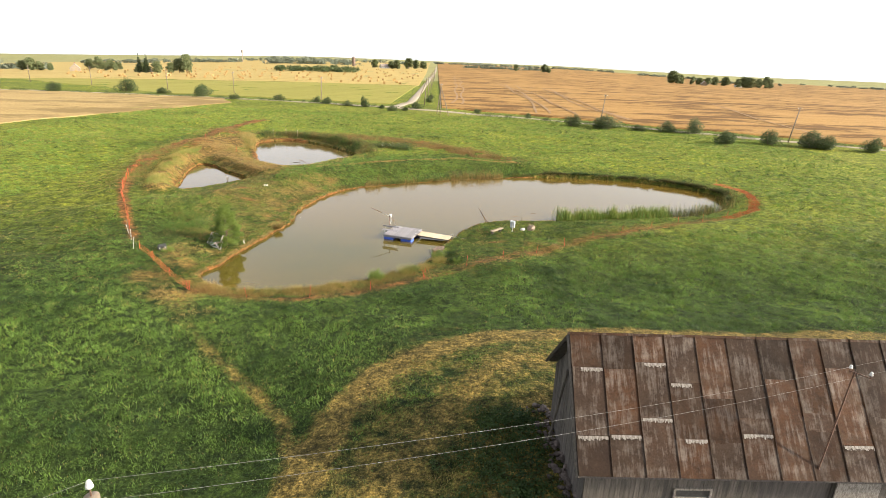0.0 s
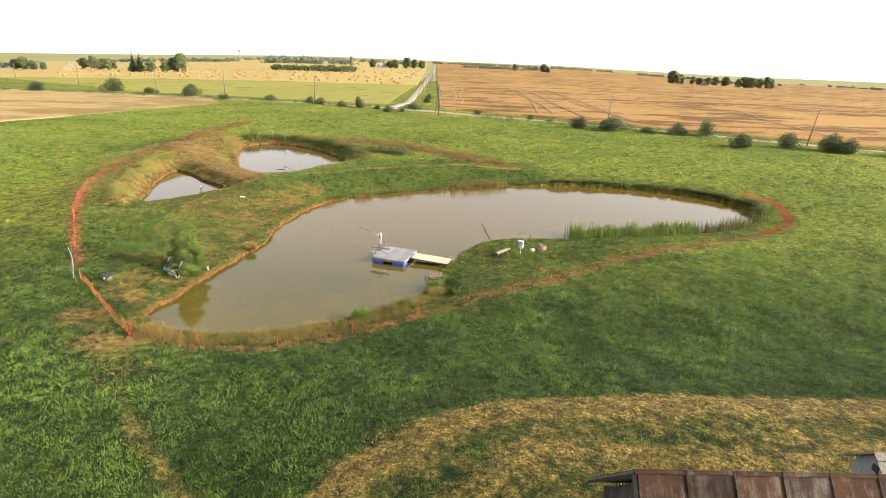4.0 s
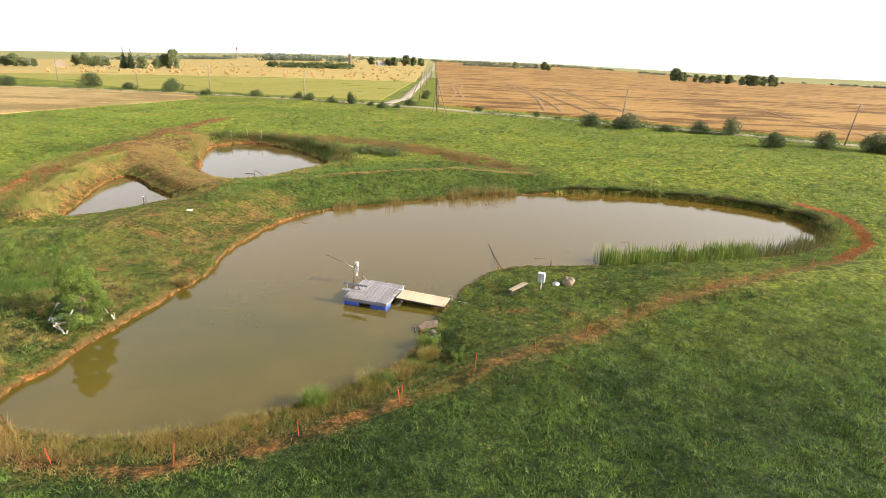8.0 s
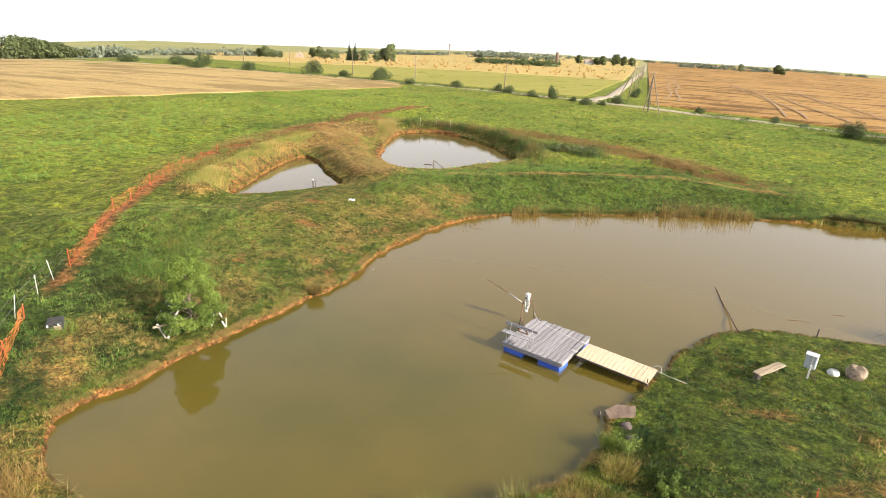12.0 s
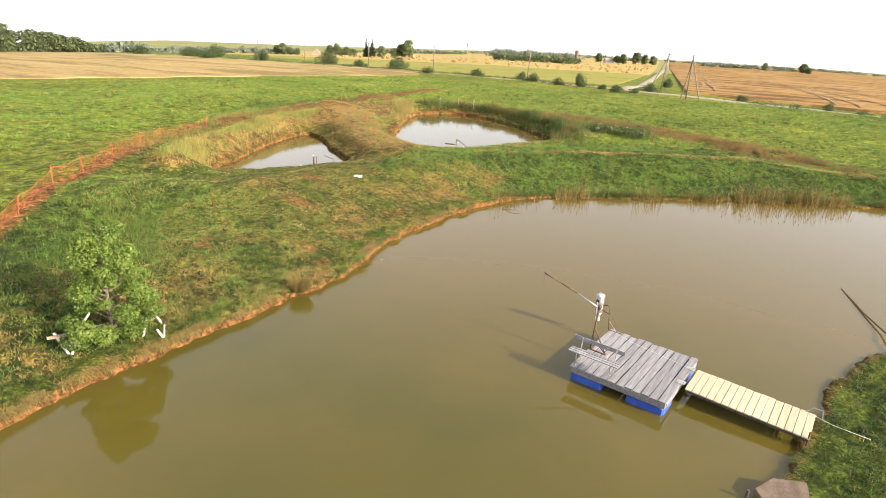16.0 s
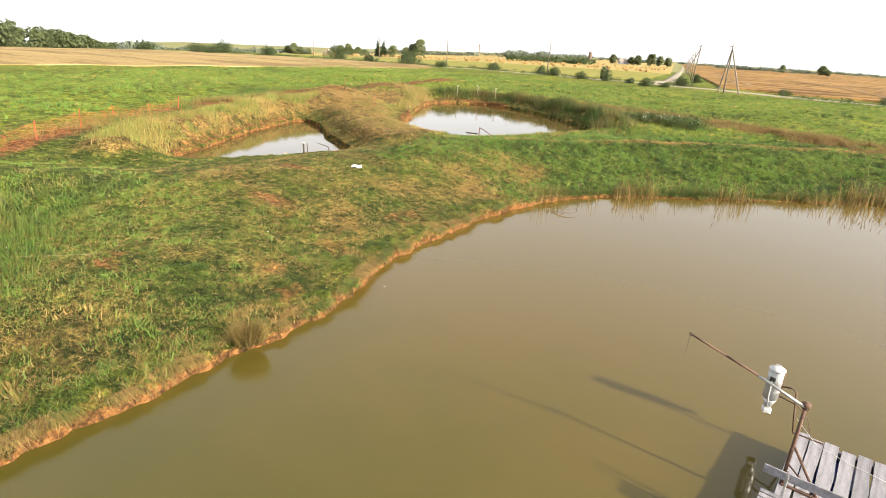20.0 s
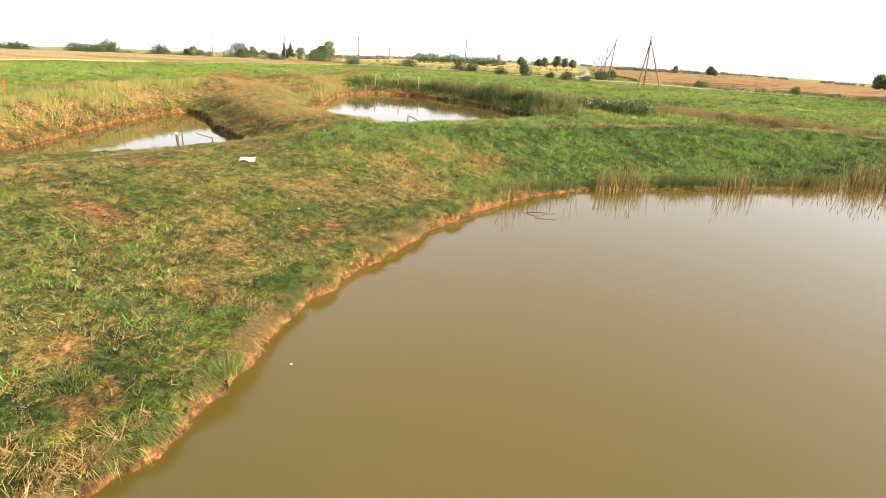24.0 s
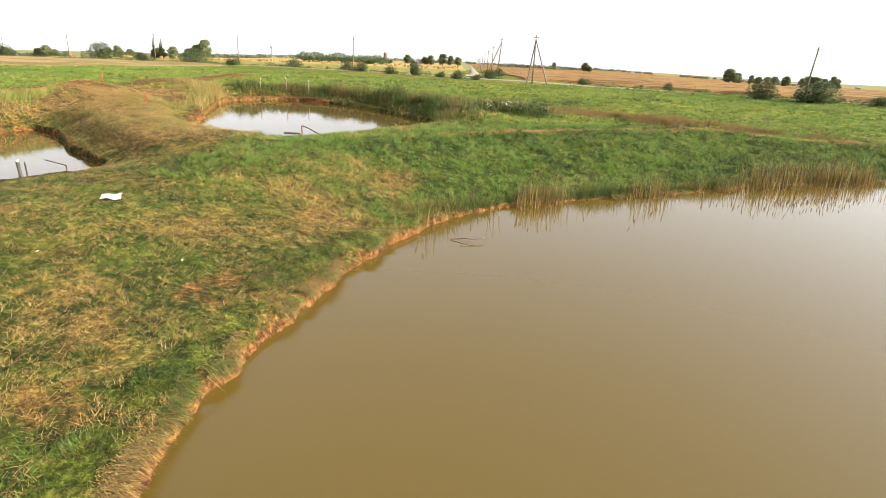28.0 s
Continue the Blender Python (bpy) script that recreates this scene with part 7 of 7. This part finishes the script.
sward("rough_grass", "tall bleached rough grass fringing the ponds", [
    rough(11, shore(31, 37, 0.7), 0.0017, 0.45, 0.46, 0.016, 0.5, 0.6, 0.70),
    rough(12, shore(31, 37, 1.4), 0.0020, 0.4, 0.32, 0.018, 0.6, 0.45, 0.75),
    rough(13, BERM, 0.0013, 0.7, 0.45, 0.026, 0.45, 0.85, 0.5),
    rough(28, [(-47, 86), (-44.5, 91), (-41, 96)], 0.0020, 2.2, 0.4, 0.03, 0.5, 0.3, 0.05),
    rough(14, SPIT, 0.0010, 1.9, 0.18, 0.022, 1.6, 0.6, 0.85),
    rough(24, SPIT, 0.00048, 2.0, 0.05, 0.024, 7.0, 0.72, 0.95),
    rough(41, [(-21.5, 42.5), (-23.5, 46), (-25.5, 50)], 0.0007, 1.4, 0.32, 0.022, 0.6, 0.5, 0.05),
    # spit's west slope: its shade is put into the blades as darker tone
    rough(25, [(-24.6, 67.4), (-27.6, 71.2), (-31.5, 76.5)], 0.0016, 0.7, 0.22, 0.02, 0.9, 0.2, 0.5),
    rough(23, [(-30, 103), (-16, 104), (-7, 101), (1, 95.5), (7, 88), (12, 82.5)], 0.0012, 1.3, 0.38, 0.03, 0.6, 0.28, 1.0),
    rough(26, [(-2, 97), (3, 93), (8, 87)], 0.0008, 1.1, 0.45, 0.03, 0.6, 0.42, 1.0),
    rough(15, [(-31.5, 99), (-28, 102.5), (-20, 99.5), (-13.5, 92), (-11, 86)], 0.0011, 0.9, 0.8, 0.035, 0.4, 0.3, 0.38),
    rough(16, [(-13, 92.5), (-8, 93), (-4.5, 92)], 0.0013, 1.1, 0.95, 0.035, 0.4, 0.35, 0.22),
    rough(17, [(-34, 98), (-31, 93), (-28.6, 87)], 0.0014, 0.7, 0.8, 0.03, 0.4, 0.7, 0.65),
    rough(27, shore(14, 20, 0.2), 0.0012, 0.22, 0.45, 0.022, 0.9, 0.15, 0.25, None, 0.0),
    rough(18, shore(16, 20, 0.5), 0.0014, 0.35, 0.5, 0.022, 0.7, 0.12, 0.18),
    rough(21, shore(9, 14, 0.25), 0.0022, 0.22, 0.45, 0.018, 0.5, 0.35, 0.25, None, 0.0),
    rough(22, CREST[3:], 0.0016, 0.35, 0.10, 0.02, 2.5, 0.85, 1.0),
    rough(19, [(-40, 104), (-20, 106), (-4, 101), (4, 94), (12, 84)], 0.003, 1.4, 0.35, 0.03, 0.6, 0.45, 0.6),
    rough(20, [(-35, 58), (-39, 70), (-40, 82)], 0.0025, 1.2, 0.4, 0.03, 0.6, 0.5, 0.5),
])


def overhang(seed, lo, hi, per_step):
    """Grass hanging over the bank's edge towards the water."""
    rnd = np.random.default_rng(seed)
    edge, out = EDGES["pond_bank"]
    i0, i1 = (int(np.argmin(np.hypot(edge[:, 0] - POND[k][0], edge[:, 1] - POND[k][1]))) for k in (lo, hi))
    i = rnd.integers(i0, i1, int((i1 - i0) * per_step))
    n = len(i)
    back = np.abs(rnd.normal(0, 0.06, n))
    x, y = edge[i, 0] + out[i, 0] * back + rnd.normal(0, 0.08, n), edge[i, 1] + out[i, 1] * back + rnd.normal(0, 0.08, n)
    ok = patchy(x, y, 0.35) * 0.6 + patchy(x, y, 1.3) * 0.4 > 0.44
    x, y, i, back = x[ok], y[ok], i[ok], back[ok]
    n = len(x)
    z = edge[i, 2] + 0.03 + 0.05 * back
    t, s = np.clip(rnd.normal(0.46, 0.28, n), 0, 1), np.clip(rnd.normal(0.68, 0.35, n) + (patchy(x, y, 0.7) - 0.5) * 1.3, 0, 1)
    v, t, s = blades(rnd, x, y, rnd.uniform(-0.22, 0.03, n), np.full(n, 0.013), 0.0, t, s, z)
    v = v.reshape(-1, 3, 3)
    reach = back + rnd.uniform(0.08, 0.26, n)
    turn = rnd.normal(0, 0.5, n)
    wx, wy = -out[i, 0], -out[i, 1]
    v[:, 2, 0] += (wx * np.cos(turn) - wy * np.sin(turn)) * reach
    v[:, 2, 1] += (wx * np.sin(turn) + wy * np.cos(turn)) * reach
    return v.reshape(-1, 3), t, s


sward("overhanging_grass", "straw-coloured grass hanging over the clay bank", [overhang(31, 0, 9, 150), overhang(32, 9, 14, 50), overhang(33, 24, 31, 35), overhang(34, 14, 21, 45), overhang(35, 31, 37, 50)])


rnd = np.random.default_rng(37)
k = 42000
x, y = rnd.uniform(-24, -13, k), rnd.uniform(41, 68, k)
ok = left_bank(x, y) & (outline_distance(x, y, RING) > 0.25) & (outline_distance(x, y, POOL_RING) > 0.3) & (patchy(x, y, 0.9) * 0.6 + patchy(x, y, 2.3) * 0.4 > 0.46)
x, y = x[ok], y[ok]
k = len(x)
z = bank_lift(x, y, quick_z(x, y))[0] + rnd.uniform(0.0, 0.05, k)
sward("straw_litter", "dry hay stems strewn over the trampled bank", [blades(rnd, x, y, rnd.uniform(0.005, 0.03, k), rnd.uniform(0.008, 0.014, k), rnd.uniform(5, 16, k), np.clip(rnd.normal(0.85, 0.25, k), 0, 1), np.ones(k), z)])


def tuft(seed, x, y, radius, high, count, tone, straw, lean=0.55):
    rnd = np.random.default_rng(seed)
    a, r = rnd.uniform(0, 6.283, count), radius * np.sqrt(rnd.random(count))
    px, py = x + np.cos(a) * r, y + np.sin(a) * r
    return blades(rnd, px, py, high * rnd.uniform(0.5, 1.1, count) * (1 - 0.4 * r / radius), np.full(count, 0.012), lean, np.clip(tone + rnd.normal(0, 0.25, count), 0, 1), np.clip(straw + rnd.normal(0, 0.15, count), 0, 1), bank_lift(px, py, quick_z(px, py))[0] - 0.02, a)


random.seed(71)
for i, (x, y, r, h, c, tone, straw, label) in enumerate((
        (-4.6, 34.4, 0.55, 0.95, 900, 0.95, 0.05, "bright green tussock on the pond's edge"), (-3.2, 35.3, 0.6, 0.55, 600, 0.1, 0.45, "dark rust-coloured weeds on the pond's edge"),
        (-2.4, 35.9, 0.6, 0.85, 800, 0.8, 0.45, "yellow-green grass tussock on the pond's edge"), (-1.1, 36.7, 0.45, 0.6, 500, 0.6, 0.8, "bleached grass tussock on the pond's edge"),
        (0.15, 38.6, 0.5, 0.75, 600, 0.95, 0.55, "yellow flowering tussock on the shore"), (-0.1, 39.9, 0.35, 0.9, 350, 0.8, 0.1, "slim green weeds at the shore"),
        (0.9, 40.4, 0.9, 0.35, 1200, 0.05, 0.0, "dark green nettle patch on the shore"), (1.3, 38.9, 0.9, 0.3, 1200, 0.05, 0.05, "dark green nettle patch on the shore"),
        (-7.4, 32.7, 0.4, 0.7, 500, 0.7, 0.6, "bleached grass tussock on the pond's edge"), (-10, 31.6, 0.4, 0.75, 500, 0.7, 0.7, "bleached grass tussock on the pond's edge"),
        (-14.55, 50.2, 0.24, 0.38, 150, 0.7, 0.25, "fresh green tussock on the clay bank"), (-15.05, 46.5, 0.34, 0.62, 1500, 0.40, 0.75, "dry brown tussock overhanging the bank"),
        (-16.6, 53.6, 0.28, 0.14, 500, 0.3, 0.0, "dark green grass tuft"), (-15.4, 53.2, 0.34, 0.18, 756, 0.45, 0.0, "dark green grass tuft"), (-14.9, 55.2, 0.30, 0.15, 540, 0.35, 0.0, "dark green grass tuft"),
        (-15.5, 51.7, 0.34, 0.18, 756, 0.5, 0.05, "dark green grass tuft"), (-17.1, 51.0, 0.30, 0.15, 504, 0.35, 0.1, "dark green grass tuft"), (-16.2, 49.2, 0.34, 0.15, 630, 0.45, 0.2, "dark green grass tuft"),
        (-21.6, 38.0, 0.5, 0.45, 500, 0.9, 0.15, "yellow-green weed clump in the grass"), (-14.6, 57.8, 0.26, 0.15, 540, 0.35, 0.0, "dark green grass tuft"), (-18.3, 48.4, 0.26, 0.15, 450, 0.4, 0.0, "dark green grass tuft"))):
    v, tn, st = tuft(100 + i, x, y, r, h, c, tone, straw)
    me = fast_mesh("grass_tuft", v, np.arange(len(v)).reshape(-1, 3), GRASS)
    mark(me, "tone", tn)
    mark(me, "straw", st)
    tagged(new("grass_tuft", me), label, "tussock", "tussocks on the banks")


def reeds(name, label, seed, points, step, wide_by, high, width, tone, straw, heads=0.0, lean=0.10, gap=0.35, level=0.0):
    """Upright stalks in two bent ribbons each, some with a brown cattail head."""
    rnd = np.random.default_rng(seed)
    x, y = along(points, step, rnd, wide_by)
    ok = patchy(x, y, 1.4) * 0.55 + patchy(x, y, 0.45) * 0.45 > gap
    x, y = x[ok], y[ok]
    n = len(x)
    z = np.maximum(ground_z(x, y), level - 0.15)
    h = high * rnd.uniform(0.4, 1.1, n) * (0.5 + 0.75 * patchy(x, y, 0.8))
    a, d = rnd.uniform(0, 6.283, n), rnd.uniform(0, 6.283, n)
    l = h * lean * rnd.uniform(0.2, 2.4, n)
    fallen = rnd.random(n) < 0.07
    l, h = np.where(fallen, h * 0.9, l), np.where(fallen, h * 0.35, h)
    side = np.stack([np.cos(a), np.sin(a), 0 * a], 1) * (width * rnd.uniform(0.6, 1.2, n) / 2)[:, None]
    base = np.stack([x, y, z], 1)
    mid = base + np.stack([np.cos(d) * l * 0.35, np.sin(d) * l * 0.35, h * 0.55], 1)
    tip = base + np.stack([np.cos(d) * l, np.sin(d) * l, h], 1)
    v = np.stack([base - side, base + side, mid + side * 0.8, mid - side * 0.8, tip + side * 0.15, tip - side * 0.15], 1).reshape(-1, 3)
    k = np.arange(n)[:, None] * 6
    f = np.concatenate([k + (0, 1, 2, 3), k + (3, 2, 4, 5)])
    me = fast_mesh(name, v, f, GRASS)
    mark(me, "tone", np.repeat(np.clip(tone + rnd.normal(0, 0.2, n), 0, 1), 6))
    mark(me, "straw", np.repeat(np.clip(straw + rnd.normal(0, 0.3, n), 0, 1), 6))
    tagged(new(name, me), label, "reeds", kind="stuff")
    if heads:
        s = Shape()
        for i in np.nonzero(rnd.random(n) < heads)[0]:
            if h[i] > high * 0.55:
                p, q = Vector(mid[i]), Vector(tip[i])
                w = (q - p).normalized()
                s.tube([tuple(q - w * 0.05), tuple(q), tuple(q + w * 0.13), tuple(q + w * 0.18)], [0.004, 0.016, 0.016, 0.003], 5)
        tagged(new("cattail_heads", s.mesh("cattail_heads", RUSTY)), "dark brown cattail heads above the stalks", "cattails", kind="stuff")


reeds("reeds", "thin clump of dry cattail stalks at the bank", 51, [(-12.3, 62.6), (-11.5, 64.0)], 0.025, 0.14, 1.3, 0.022, 0.5, 0.55, 0.10, 0.08, 0.0)
reeds("reeds", "dry straw-coloured cattail stalks along the dam", 52, [(-10.6, 64.6), (-7.5, 66.9), (-4.2, 68.4)], 0.008, 0.24, 1.1, 0.022, 0.5, 0.9, 0.06, 0.10, 0.46)
reeds("reeds", "dry straw-coloured cattail stalks along the dam", 53, [(-4.2, 68.5), (0, 70.4), (3.0, 71.8)], 0.008, 0.26, 1.1, 0.022, 0.45, 0.8, 0.07, 0.10, 0.46)
reeds("reeds", "dense brown cattail bed along the dam", 54, [(2.0, 71.7), (5, 73), (9.6, 74.5)], 0.0050, 0.36, 1.4, 0.024, 0.40, 0.85, 0.12, 0.12, 0.36)
reeds("reeds", "sparse pale reeds against the dark far bank", 55, [(14, 75.6), (18, 76.1), (25, 75.5)], 0.05, 0.25, 1.1, 0.026, 0.6, 0.7, 0.0, 0.10, 0.45)
reeds("reeds", "dense fresh green reed bed in shallow water", 56, [(13.2, 53.5), (16, 54.2), (21, 55.2), (26, 56.4)], 0.0022, 0.42, 1.45, 0.035, 0.8, 0.05, 0.0, 0.14, 0.05)
reeds("reeds", "thin olive-green reeds in shallow water", 57, [(26, 56.4), (30, 57.8), (33.5, 60)], 0.006, 0.5, 1.5, 0.028, 0.3, 0.3, 0.0, 0.12, 0.2)
reeds("reeds", "olive-green reeds and weeds at the pond's tip", 58, [(34.5, 60), (36.5, 63), (37.6, 66.5)], 0.008, 0.5, 1.2, 0.028, 0.35, 0.4, 0.0, 0.12, 0.2)

# leafy willow shoots and weeds on the near shore
for x, y, r, h, c, label in ((-4.7, 34.3, 0.55, 0.75, 1500, "bright green willow shoots on the pond's edge"), (0.35, 39.6, 0.45, 0.7, 900, "slim green willow shoots at the shore"), (1.6, 38.2, 0.7, 0.35, 1500, "low dark nettles on the shore"), (-1.9, 36.2, 0.5, 0.55, 800, "grey-green leafy weeds on the pond's edge")):
    rnd = np.random.default_rng(int(c))
    g = float(bank_lift(np.array([x]), np.array([y]), quick_z(np.array([x]), np.array([y])))[0][0])
    t = thing("willow_shrub", pose(x, y, g - 0.03), label, "shrub", "shore shrubs")
    stems, lobes = Shape(), []
    for k in range(11):
        a, q = rnd.uniform(0, 6.28), r * math.sqrt(rnd.random())
        top = (math.cos(a) * q, math.sin(a) * q, h * rnd.uniform(0.6, 1.1))
        stems.tube([(top[0] * 0.25, top[1] * 0.25, 0), (top[0] * 0.8, top[1] * 0.8, top[2] * 0.6), top], [0.010, 0.008, 0.003], 5)
        lobes += [((top[0] * u, top[1] * u, top[2] * u), (0.11, 0.11, 0.14)) for u in (0.55, 0.75, 0.95)]
    part("stems", stems, BARK, t)
    v, f = leaf_cloud(rnd, lobes, c, 0.032)
    part("leaves", fast_mesh("leaves", v, f, LEAF_APPLE), None, t)

# pale flowering weeds beside the middle pond
rnd = np.random.default_rng(81)
lobes = [((rnd.uniform(-13, -4.5), rnd.uniform(90.5, 94.5), rnd.uniform(1.0, 1.5)), (0.8, 0.8, 0.35)) for _ in range(26)]
v, f = leaf_cloud(rnd, lobes, 2600, 0.10)
tagged(new("tall_weeds", fast_mesh("tall_weeds", v, f, LEAF_BUSH)), "tall grey-green weeds beside the middle pond", "weeds", kind="stuff")
lobes = [((rnd.uniform(-9, -4.8), rnd.uniform(90.5, 93.5), rnd.uniform(1.4, 1.75)), (0.3, 0.3, 0.15)) for _ in range(12)]
v, f = leaf_cloud(rnd, lobes, 110, 0.05)
tagged(new("seed_heads", fast_mesh("seed_heads", v, f, WHITE)), "white fluffy seed heads on tall weeds", "weeds", kind="stuff")

# nettles and docks in the lee of the barn, coloured dark to deepen its shadow
rnd = np.random.default_rng(91)
lobes = [((x, y, gz(x, y) + rnd.uniform(-0.05, 0.12)), (0.5, 0.5, rnd.uniform(0.12, 0.28))) for x, y in ((3.9 - abs(rnd.normal(0, 1.7)), rnd.uniform(5.5, 15)) for _ in range(150))]
v, f = leaf_cloud(rnd, lobes, 30000, 0.048)
tagged(new("nettles", fast_mesh("nettles", v, f, NETTLE)), "green nettles crowding the barn gable, coloured dark for its shadow", "weeds", kind="stuff")
